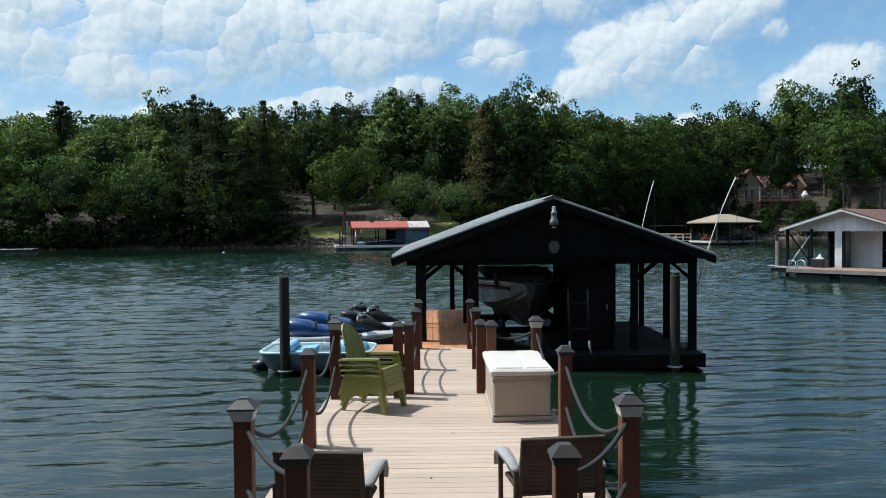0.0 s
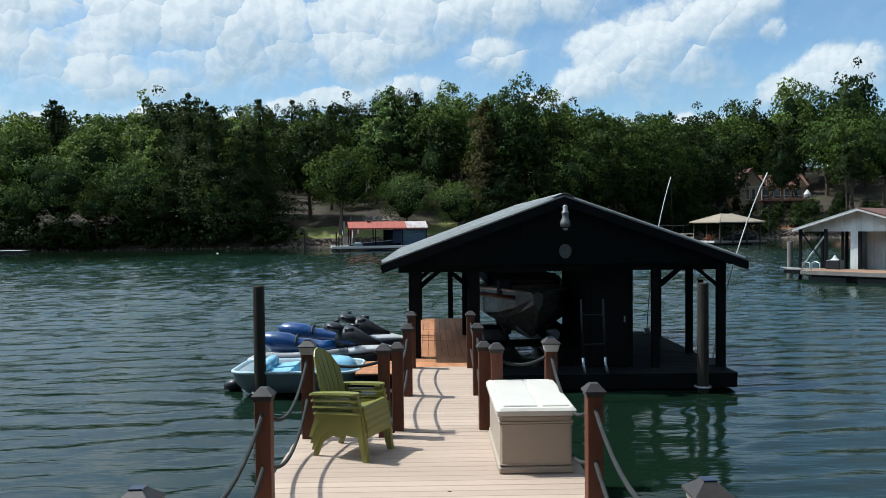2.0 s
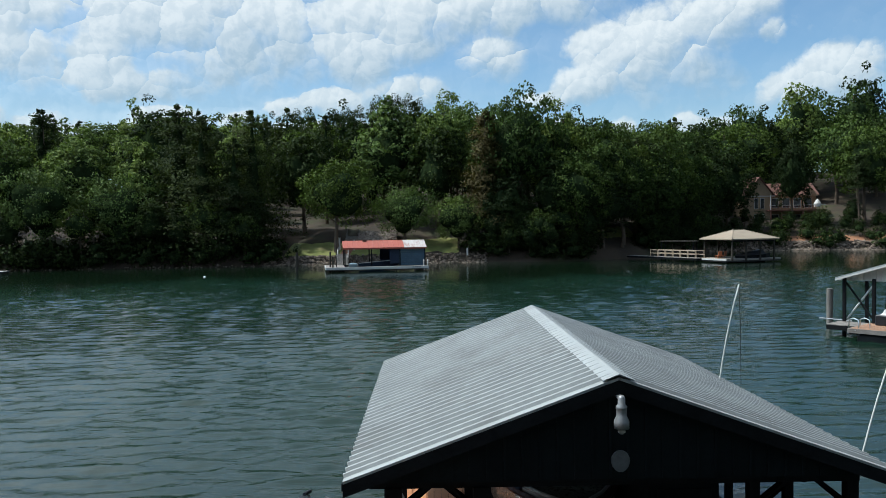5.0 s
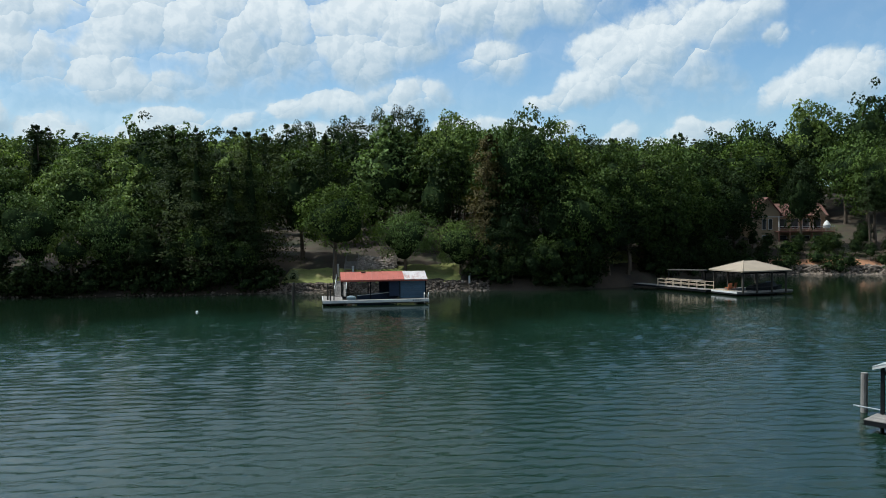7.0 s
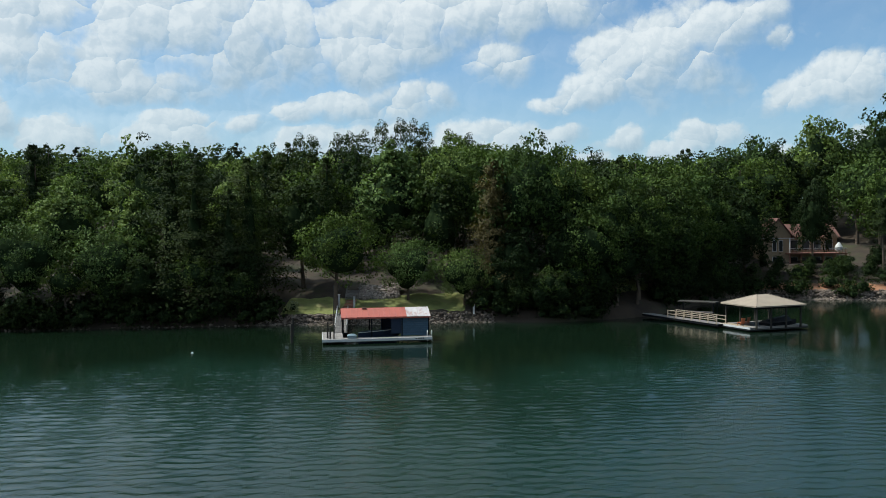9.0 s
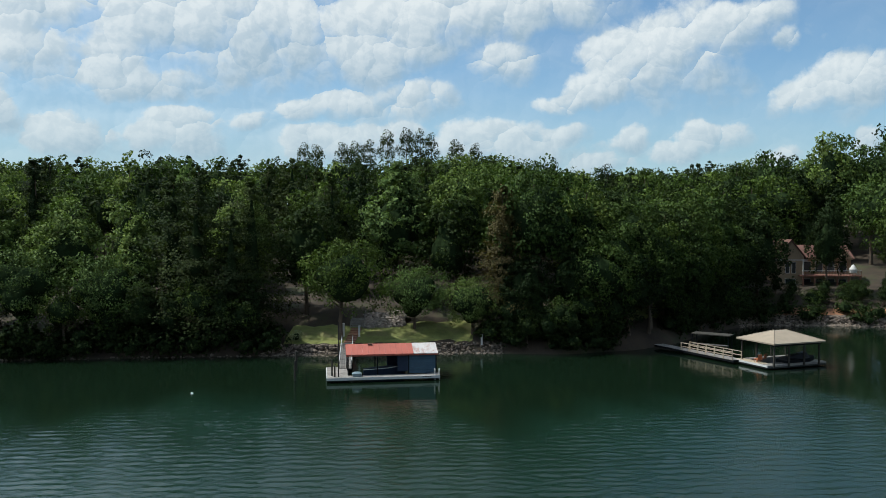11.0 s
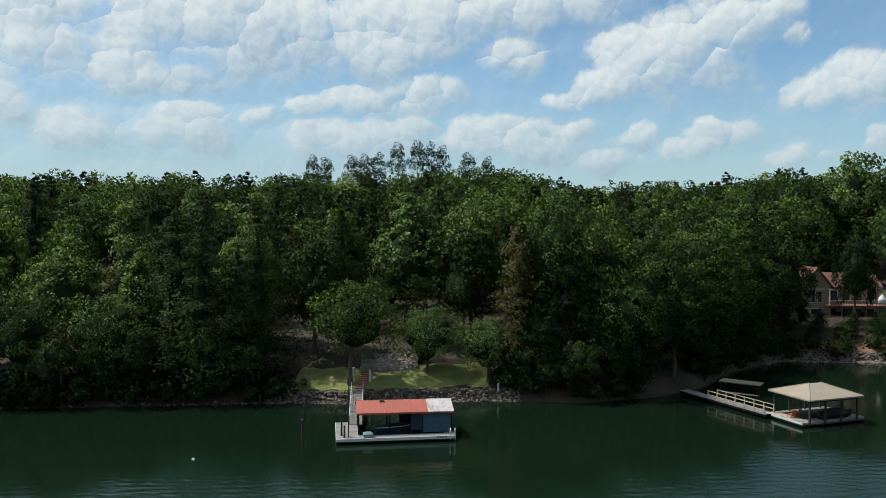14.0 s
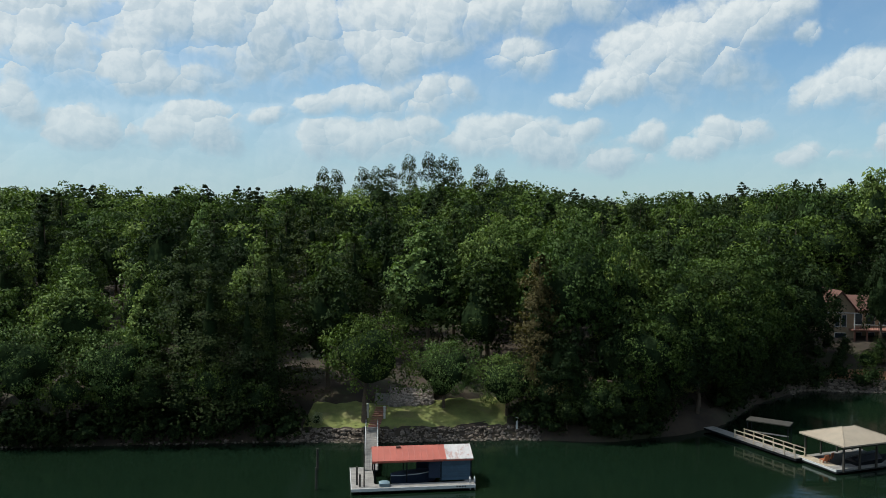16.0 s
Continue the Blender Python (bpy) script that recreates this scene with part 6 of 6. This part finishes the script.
    for k in range(48):
        y = (k + 0.5) * Lg / 48
        part("plank", box((-0.78, y - 0.135, rise * y / Lg - 0.02), (0.78, y + 0.135, rise * y / Lg + 0.02)), "grey_plank", g)
    for s in (-1, 1):
        for k in range(7):
            y = 0.1 + k * (Lg - 0.2) / 6
            part("rail_post", box((s * 0.74 - 0.045, y - 0.045, rise * y / Lg), (s * 0.74 + 0.045, y + 0.045, rise * y / Lg + 1.0)), "grey_plank", g)
        for h in (0.5, 0.98):
            part("rail", tube([(s * 0.74, 0, h), (s * 0.74, Lg, rise + h)], 0.04, 6), "white_trim", g)
    for x, y, h in ((-16.75, 101.2, 2.3), (-17.8, 107.7, 2.3)):
        q = thing("piling", "lone dark piling standing in open water", "piling", (x, y, 0), 0, "mooring pilings")
        part("pole", rod((0, 0, -2.5), (0, 0, h), 0.15, 0.13, 10), "pile", q)


red_boathouse()

# path, gate posts and small things on the lawn
gx, gy = -12.9, 119.9
t = thing("garden_path", "brown brick path from the gangway up the lawn", "path", (0, 0, 0))
for k in range(10):
    y = gy + k * 0.55
    x = gx + k * 0.06
    part("paver_row", box((x - 0.75, y, float(ground_z(x, y)) - 0.05), (x + 0.75, y + 0.53, float(ground_z(x, y)) + 0.26), 0.02), "brick", t)
t = thing("garden_steps", "timber steps with handrails above the path", "steps", (gx + 0.6, gy + 5.5, float(ground_z(gx, gy + 5.5))))
for k in range(7):
    part("step", box((-0.9, k * 0.35, -0.3 + k * 0.2), (0.9, k * 0.35 + 0.4, 0.1 + k * 0.2)), "grey_plank", t)
for s in (-1, 1):
    part("handrail", tube([(s * 0.95, 0, 1.0), (s * 0.95, 2.5, 2.4)], 0.05, 6), "grey_plank", t)
    for k in range(3):
        part("rail_post", box((s * 0.95 - 0.06, k * 1.2 - 0.06, 0), (s * 0.95 + 0.06, k * 1.2 + 0.06, 1.0 + k * 0.67)), "grey_plank", t)
for x, y, h in ((gx - 1.0, gy + 2.6, 1.9), (gx + 1.2, gy + 2.6, 1.6), (5.6, 122.0, 1.3)):
    q = thing("garden_post", "pale wooden post on the lawn", "post", (x, y, float(ground_z(x, y))))
    part("post", box((-0.13, -0.13, -0.2), (0.13, 0.13, h), 0.02), "white_trim", q)
    part("post_cap", box((-0.17, -0.17, h), (0.17, 0.17, h + 0.08), 0.02), "white_trim", q)
sh, inside, facing = crown_broad(91, 1.9, 1.9, 0.1, 26, 16, 0.10, 0.3, 0.3, 3)
t = thing("pale_shrub", "pale silvery shrub at the lawn edge", "shrub", (-20.2, float(shore(-20.2)) + 1.9, float(ground_z(-20.2, float(shore(-20.2)) + 1.9))))
part("foliage", quads_mesh("foliage", sh, "reed", inside, facing), "reed", t)


def tan_pavilion():
    at, turn = (40.0, 108.2), 21.0
    d = thing("floating_dock", "pale plank dock under the hip-roofed pavilion", "dock", (*at, 0), turn)
    Lx, Wy = 9.6, 5.6
    part("frame", box((0, 0, 0.15), (Lx, Wy, 0.52)), "float_black", d)
    part("edge_board", box((-0.05, -0.05, 0.34), (0, Wy, 0.58)), "white_trim", d, "pale edge board")
    part("edge_board", box((0, -0.05, 0.34), (Lx, 0.0, 0.58)), "grey_plank", d)
    plank_rows(d, "plank", 0, Lx, 0, 1.3, 0.58, 6, "grey_plank")
    plank_rows(d, "plank", 0, 1.5, 1.3, Wy, 0.58, 20, "dock_tan")
    plank_rows(d, "plank", 1.5, Lx, Wy - 0.9, Wy, 0.58, 5, "grey_plank")
    t = thing("pavilion", "open dock pavilion with a tan hip roof on timber posts", "pavilion", (40.62, 107.75, 0), turn)
    X, Y, ze, zr = 8.35, 6.45, 3.3, 4.5
    a, b = 3.2, 5.0
    c = [(0, 0, ze), (X, 0, ze), (X, Y, ze), (0, Y, ze)]
    r0, r1 = (a - 0.1, Y / 2, zr), (b, Y / 2, zr)
    bm = bmesh.new()
    v = [bm.verts.new(p) for p in c] + [bm.verts.new(r0), bm.verts.new(r1)]
    lo = [bm.verts.new((p[0], p[1], p[2] - 0.16)) for p in c]
    for f in ((0, 1, 5, 4), (1, 2, 5), (2, 3, 4, 5), (3, 0, 4)):
        bm.faces.new([v[i] for i in f])
    for i in range(4):
        j = (i + 1) % 4
        bm.faces.new((lo[i], lo[j], v[j], v[i]))
    bm.faces.new(lo[::-1])
    bmesh.ops.recalc_face_normals(bm, faces=bm.faces)
    rf = part("roof", bm, "tan_roof", t, "tan shingle hip roof")
    for p in c:
        q = r0 if p[0] == 0 else r1
        part("hip_cap", tube([p, q], 0.07, 6), "tan_roof", rf)
    for x in (0.5, 2.9, 5.4, X - 0.5):
        for y in (0.5, Y - 0.5):
            part("post", box((x - 0.09, y - 0.09, 0.3), (x + 0.09, y + 0.09, ze - 0.1)), "pile", t)
    for y in (0.5, Y - 0.5):
        part("beam", box((0.3, y - 0.08, ze - 0.42), (X - 0.3, y + 0.08, ze - 0.17)), "dark_timber", t)
    # walkway with rails to shore
    w = thing("dock_walkway", "weathered plank walkway with tan railings to the shore", "walkway", (38.1, 112.6, 0.0), 25.0)
    Lw = 15.0
    part("frame", box((-0.8, 0, 0.25), (0.8, Lw, 0.52)), "dark_timber", w)
    plank_rows(w, "plank", -0.85, 0.85, 0, Lw, 0.57, 60, "grey_plank")
    for s in (-1, 1):
        for k in range(7):
            y = 0.2 + k * 1.55
            part("rail_post", box((s * 0.8 - 0.05, y - 0.05, 0.55), (s * 0.8 + 0.05, y + 0.05, 1.6)), "dock_tan", w)
        for h in (1.08, 1.57):
            part("rail", box((s * 0.8 - 0.035, 0.1, h - 0.05), (s * 0.8 + 0.035, 9.6, h + 0.05)), "dock_tan", w)
    r = thing("side_canopy", "flat dark brown canopy beside the walkway", "canopy", (37.6, 120.6, 0), -34.0)
    part("roof", box((-2.6, -1.2, 2.75), (2.6, 1.2, 2.87)), "pile", r)
    for x in (-2.4, 2.4):
        for y in (-1.0, 1.0):
            part("post", box((x - 0.06, y - 0.06, -0.5), (x + 0.06, y + 0.06, 2.75)), "dark_timber", r)
    part("bench_rail", box((-2.5, -1.05, 1.4), (2.5, -0.98, 1.55)), "grey_plank", r)
    for k, (x, y) in enumerate(((39.9, 111.0), (40.9, 111.9))):
        ch = thing("deck_chair", "small orange wooden chair on the pavilion dock", "chair", (x, y, 0.58), 200 + 20 * k, "orange dock chairs")
        part("seat", box((-0.3, -0.25, 0.33), (0.3, 0.3, 0.40)), "adir_orange", ch)
        part("backrest", box((-0.3, 0.28, 0.35), (0.3, 0.36, 1.05), 0, Matrix.Rotation(-0.2, 4, "X")), "adir_orange", ch)
        for lx in (-0.27, 0.27):
            for ly in (-0.2, 0.25):
                part("leg", box((lx - 0.03, ly - 0.03, 0), (lx + 0.03, ly + 0.03, 0.34)), "adir_orange", ch)
    q = thing("moored_boat", "dark covered boat under the pavilion", "boat", (45.2, 111.5, 0), turn)
    part("hull", loft([[(-2.6, -0.7, 0.0), (-2.6, 0.7, 0.0), (-2.6, 0.9, 0.9), (-2.6, -0.9, 0.9)], [(1.2, -0.8, 0.0), (1.2, 0.8, 0.0), (1.2, 0.95, 1.1), (1.2, -0.95, 1.1)], [(2.8, -0.05, 0.5), (2.8, 0.05, 0.5), (2.8, 0.08, 1.2), (2.8, -0.08, 1.2)]]), "dark_timber", q)
    part("cover", loft([[(-2.6, -0.9, 0.9), (-2.6, 0.9, 0.9), (-2.6, 0.3, 1.2), (-2.6, -0.3, 1.2)], [(1.2, -0.95, 1.1), (1.2, 0.95, 1.1), (1.2, 0.3, 1.75), (1.2, -0.3, 1.75)]]), "ski_black", q)


tan_pavilion()


def grey_boathouse():
    at, turn = (20.15, 42.7), -48.9
    d = thing("floating_dock", "brown plank dock on black floats with aluminium ladder", "dock", (*at, 0), turn)
    part("edge_board", box((1.5, -2.35, 0.36), (9, -2.3, 0.56)), "grey_plank", d)
    part("edge_board", box((1.45, -2.35, 0.36), (1.5, 0.3, 0.56)), "grey_plank", d)
    part("frame", box((1.5, -2.3, 0.30), (9, 0.3, 0.52)), "dark_timber", d)
    part("frame", box((0.1, -1.3, 0.30), (1.44, 0.3, 0.52)), "dark_timber", d)
    plank_rows(d, "plank", 1.5, 9, -2.3, 0.3, 0.56, 18, "brown_deck")
    plank_rows(d, "plank", 0.1, 1.44, -1.3, 0.3, 0.555, 11, "grey_plank")
    for x in (1.8, 4.2, 6.6):
        part("float", box((x, -2.2, -0.15), (x + 1.9, -0.8, 0.30), 0.05), "float_black", d, "black plastic dock float")
    t = thing("boathouse", "pale grey boathouse with boarded gable and red-brown roof", "boathouse", (*at, 0), turn)
    x0, xm, x1, y0, y1, ze, zr = 0.0, 3.41, 6.82, 0.0, 9.5, 2.73, 3.83
    for k in range(24):
        xa, xb = x0 + (x1 - x0) * k / 24, x0 + (x1 - x0) * (k + 1) / 24 - 0.015
        za = ze + (zr - ze) * (1 - abs(xa - xm) / (xm - x0)) - 0.08
        zb = ze + (zr - ze) * (1 - abs(xb - xm) / (xm - x0)) - 0.08
        part("gable_board", prism([(xa, ze - 0.16), (xb, ze - 0.16), (xb, max(zb, ze - 0.1)), (xa, max(za, ze - 0.1))], y0 + 0.55, y0 + 0.59), "grey_side", t)
    part("roof", loft([[(x0, y0, ze - 0.07), (x0, y0, ze), (xm, y0, zr), (xm, y0, zr - 0.07)], [(x0, y1, ze - 0.07), (x0, y1, ze), (xm, y1, zr), (xm, y1, zr - 0.07)]]), "roof_metal", t, "grey metal roof slope")
    part("roof", loft([[(x1, y0, ze - 0.07), (x1, y0, ze), (xm, y0, zr), (xm, y0, zr - 0.07)], [(x1, y1, ze - 0.07), (x1, y1, ze), (xm, y1, zr), (xm, y1, zr - 0.07)]]), "brown_roof", t, "red-brown roof slope")
    for x in (x0, x1):
        part("barge_board", prism([(x, ze - 0.16), (x, ze - 0.075), (xm, zr - 0.075), (xm, zr - 0.16)], y0 - 0.03, y0 - 0.002), "white_trim", t)
    for x in (0.35, 1.7, 6.5):
        for y in (y0 + 0.25, y0 + 3.2, y0 + 6.2, y1 - 0.4):
            part("post", box((x - 0.07, y - 0.07, -0.6), (x + 0.07, y + 0.07, ze - 0.02)), "dark_timber", t)
    for a, b in (((0.35, 2.55), (1.7, 0.65)),):
        part("cross_brace", tube([(a[0], y0 + 0.33, a[1]), (b[0], y0 + 0.33, b[1])], 0.045, 6), "dark_timber", t)
    part("light_brace", tube([(0.40, y0 + 0.42, 0.65), (1.65, y0 + 0.42, 2.45)], 0.045, 6), "grey_side", t)
    # boarded store inside, set back under the gable
    for k in range(3):
        part("wall_board", box((2.86 + k * 0.135, y0 + 0.55, 0.5), (2.86 + k * 0.135 + 0.125, y0 + 0.59, ze - 0.16)), "grey_side", t)
    part("wall", box((2.87, y0 + 0.6, 0.5), (2.91, y0 + 4.0, ze - 0.16)), "grey_side", t)
    for k in range(9):
        part("wall_board", box((3.3 + k * 0.18, y0 + 1.7, 0.5), (3.3 + k * 0.18 + 0.17, y0 + 1.74, ze - 0.16)), "grey_side", t)
    part("post", box((3.28, y0 + 0.42, 0.3), (3.42, y0 + 0.56, ze - 0.16)), "dark_timber", t)
    part("wall", box((0.4, y1 - 0.6, 0.2), (6.5, y1 - 0.5, ze - 0.1)), "dark_side", t, "dark rear wall")
    bt = thing("stored_boat", "white boat bow in the shade of the grey boathouse", "boat", (0, 0, 0))
    bt.matrix_basis = pose(*at, 0.5, 0, 0, turn) @ pose(5.5, 1.2, 0)
    part("hull", loft([[(0, 0.0, 0.85), (0.08, 0.0, 1.0), (-0.08, 0.0, 1.0)], [(0, 0.7, 0.45), (0.55, 0.7, 1.02), (-0.55, 0.7, 1.02)], [(0, 1.8, 0.25), (0.85, 1.8, 1.0), (-0.85, 1.8, 1.0)], [(0, 4.8, 0.2), (0.9, 4.8, 0.95), (-0.9, 4.8, 0.95)]]), "white_trim", bt)
    part("cover", loft([[(0, 0.9, 1.03), (0.4, 0.9, 1.03), (0, 0.9, 1.05), (-0.4, 0.9, 1.03)], [(0, 2.0, 1.0), (0.8, 2.0, 1.02), (0, 2.0, 1.35), (-0.8, 2.0, 1.02)], [(0, 4.7, 0.97), (0.85, 4.7, 0.98), (0, 4.7, 1.25), (-0.85, 4.7, 0.98)]]), "ski_black", bt)
    k = thing("covered_bin", "square black bin with a pale cloth peaked on top", "bin", (0, 0, 0))
    k.matrix_basis = pose(*at, 0.56, 0, 0, turn) @ pose(2.35, -0.2, 0)
    part("body", box((-0.36, -0.3, 0), (0.36, 0.3, 0.50), 0.04), "ski_black", k)
    part("cover_cloth", loft([ring_z(0.24, 0.49), ring_z(0.12, 0.58), ring_z(0.02, 0.76)]), "white_trim", k)
    q = thing("swim_ladder", "aluminium hooped dock ladder at the dock edge", "ladder", (0, 0, 0))
    q.matrix_basis = pose(*at, 0.56, 0, 0, turn) @ pose(1.75, -2.05, 0, 0, 0, 45)
    for xx in (-0.2, 0.3):
        part("rail", tube([(xx, 0.35, 0), (xx, 0.30, 0.38), (xx + 0.1, 0.1, 0.46), (xx + 0.2, -0.15, 0.38), (xx + 0.2, -0.2, -0.3)], 0.025, 7), "alu", q, smooth=True)
    part("step", box((-0.2, -0.25, -0.08), (0.5, -0.1, -0.03)), "alu", q)
    q = thing("piling", "grey mooring piling off the dock corner", "piling", (21.2, 45.2, 0), 0, "mooring pilings")
    part("pole", rod((0, 0, -2.5), (0, 0, 1.95), 0.17, 0.16, 10), "grey_plank", q)
    part("arm", rod((-0.7, -0.3, 0.45), (0.3, -1.6, 0.42), 0.04), "galv", q, "steel standoff arm")


def ring_z(r, z, n=14):
    return [(r * math.cos(2 * math.pi * k / n), r * math.sin(2 * math.pi * k / n), z) for k in range(n)]


grey_boathouse()
t = thing("channel_buoy", "small white float on the water", "buoy", (-26.2, 94.3, -0.03))
part("float", loft([ring_z(0.05, -0.1), ring_z(0.14, 0.0), ring_z(0.14, 0.08), ring_z(0.06, 0.16)]), "buoy", t, smooth=True)


def lake_house():
    gx, gy = 69.3, 172.5
    z0 = 4.6
    t = thing("lake_house", "tan two-storey lake house with brown shingle roof and deck", "house", (gx, gy, z0), -4)
    W, D, H = 5.4, 9.0, 7.4
    part("wall", box((0, 0, 0), (W, D, H)), "tan_wall", t, "tan stucco wall")
    part("gable_wall", prism([(0, H), (W, H), (W / 2, H + 3.2)], 0.0, 0.3), "tan_wall", t)
    for x, q in ((-0.5, 0), (W + 0.5, 1)):
        part("roof", loft([[(x, -0.5, H - 0.75), (x, -0.5, H - 0.5), (W / 2, -0.5, H + 3.45), (W / 2, -0.5, H + 3.2)], [(x, D, H - 0.75), (x, D, H - 0.5), (W / 2, D, H + 3.45), (W / 2, D, H + 3.2)]]), "brown_roof", t, "brown shingle roof slope")
    part("wall", box((W, 2.5, 0), (W + 10.5, D, 6.9)), "tan_wall", t, "tan stucco wall")
    part("roof", loft([[(W - 0.2, 1.9, 6.7), (W + 11, 1.9, 6.7), (W + 11, 1.9, 6.9), (W - 0.2, 1.9, 6.9)], [(W - 0.2, 6.0, 9.4), (W + 11, 6.0, 9.4), (W + 11, 6.0, 9.6), (W - 0.2, 6.0, 9.6)]]), "brown_roof", t, "brown shingle roof slope")
    part("roof", loft([[(W - 0.2, 10.0, 6.7), (W + 11, 10.0, 6.7), (W + 11, 10.0, 6.9), (W - 0.2, 10.0, 6.9)], [(W - 0.2, 6.0, 9.4), (W + 11, 6.0, 9.4), (W + 11, 6.0, 9.6), (W - 0.2, 6.0, 9.6)]]), "brown_roof", t, "brown shingle roof slope")
    part("gable_wall", prism([(W + 7.5, 6.6), (W + 10.6, 6.6), (W + 9.05, 8.6)], 1.7, 2.0), "tan_wall", t)
    part("trim", box((-0.52, -0.53, H - 0.9), (W + 0.52, -0.45, H - 0.72)), "white_trim", t)
    for x0, x1, z1, z2 in ((1.6, 2.5, 3.8, 6.2), (2.9, 3.8, 3.8, 6.2), (1.6, 3.8, 0.6, 2.7)):
        wd = part("window", box((x0, -0.06, z1), (x1, 0.05, z2)), "white_trim", t, "white framed window")
        part("pane", box((x0 + 0.1, -0.09, z1 + 0.1), (x1 - 0.1, -0.062, z2 - 0.1)), "glass", wd)
    for k in range(4):
        x0 = W + 0.8 + k * 2.4
        wd = part("window", box((x0, 2.42, 4.0), (x0 + 1.6, 2.55, 6.2)), "white_trim", t, "white framed window")
        part("pane", box((x0 + 0.1, 2.38, 4.1), (x0 + 1.5, 2.418, 6.1)), "glass", wd)
        wd = part("window", box((x0, 2.42, 0.4), (x0 + 1.6, 2.55, 2.6)), "white_trim", t)
        part("pane", box((x0 + 0.1, 2.38, 0.5), (x0 + 1.5, 2.418, 2.5)), "glass", wd)
    part("balcony", box((W - 1.2, -2.2, 3.3), (W + 10.6, 2.49, 3.55)), "brick", t, "brown timber balcony floor")
    for k in range(6):
        part("balcony_post", box((W - 1.0 + k * 2.25, -2.1, -1.0), (W - 0.75 + k * 2.25, -1.85, 3.3)), "brick", t)
    part("balcony_rail", box((W - 1.2, -2.2, 4.45), (W + 10.6, -2.1, 4.58)), "white_trim", t)
    for k in range(40):
        part("baluster", box((W - 1.15 + k * 0.298, -2.18, 3.55), (W - 1.10 + k * 0.298, -2.12, 4.45)), "brick", t)
    part("porch_column", rod((W - 0.9, -1.9, 3.55), (W - 0.9, -1.9, 6.7), 0.12), "white_trim", t)
    q = thing("patio_umbrella", "closed pale patio umbrella on the house balcony", "umbrella", (83.6, 169.8, z0 + 3.5))
    part("canopy", loft([ring_z(0.7, 0.6), ring_z(0.75, 1.3), ring_z(0.4, 1.9), ring_z(0.05, 2.3)]), "white_trim", q)
    part("pole", rod((0, 0, 0), (0, 0, 0.6), 0.05), "galv", q)


lake_house()
d = thing("floating_dock", "low pale plank dock moored under the trees", "dock", (-58.5, 106.5, 0), 4)
part("frame", box((-2.6, -1.0, 0.05), (2.6, 1.0, 0.32)), "float_black", d)
plank_rows(d, "plank", -2.6, 2.6, -1.0, 1.0, 0.38, 8, "white_trim")


def cabin(x, y, w, d, h, turn, label):
    z = float(ground_z(x, y))
    t = thing("cabin", label, "cabin", (x, y, z), turn)
    part("wall", box((-w / 2, -d / 2, -1.0), (w / 2, d / 2, h)), "dark_side", t)
    for q in (-1, 1):
        part("roof", loft([[(-w / 2 - 0.5, q * (d / 2 + 0.5), h - 0.15), (w / 2 + 0.5, q * (d / 2 + 0.5), h - 0.15), (w / 2 + 0.5, q * (d / 2 + 0.5), h), (-w / 2 - 0.5, q * (d / 2 + 0.5), h)],
                           [(-w / 2 - 0.5, 0, h + 1.35), (w / 2 + 0.5, 0, h + 1.35), (w / 2 + 0.5, 0, h + 1.5), (-w / 2 - 0.5, 0, h + 1.5)]]), "brown_roof", t)
    for s in (-0.28, 0.2):
        wd = part("window", box((s * w, -d / 2 - 0.06, h * 0.4), (s * w + 1.2, -d / 2 + 0.05, h * 0.8)), "grey_plank", t)
        part("pane", box((s * w + 0.1, -d / 2 - 0.09, h * 0.44), (s * w + 1.1, -d / 2 - 0.062, h * 0.77)), "glass", wd)
    part("porch_rail", box((-w / 2, -d / 2 - 1.4, 0.9), (w / 2, -d / 2 - 1.32, 1.02)), "grey_plank", t)
    part("porch", box((-w / 2, -d / 2 - 1.5, -0.4), (w / 2, -d / 2, 0.0)), "grey_plank", t)


cabin(24.5, 143.5, 7.0, 6.0, 4.2, 5, "dark cabin with brown roof half hidden in the trees")

# low undergrowth at the edge of the woods, its leaf colour darkened for shade
rng = np.random.default_rng(55)
bushes, inner, turned = [], [], []
proto = [crown_broad(s, 2.4, 3.0, 0.05, 12, 16, 0.17, 0.0, 0.4, 2) for s in (81, 82, 83)]
for _ in range(420):
    x = rng.uniform(-88, 100)
    y = float(shore(x)) + rng.uniform(0.0, 3.5)
    if -23 < x < 6.5 or 26 < x < 35 or (x > 55 and rng.random() < 0.6):
        continue
    c, i, m = proto[rng.integers(3)]
    bushes.append(c * rng.uniform(0.6, 1.5) + (x, y, float(ground_z(x, y)) - 0.1))
    inner.append(i)
    turned.append(m)
solid("undergrowth", quads_mesh("undergrowth", np.concatenate(bushes), "leaf_dark", np.concatenate(inner), np.concatenate(turned)), "leaf_dark", "green bushes along the wooded shore, leaf colour darkened for shade", "undergrowth", kind="stuff")
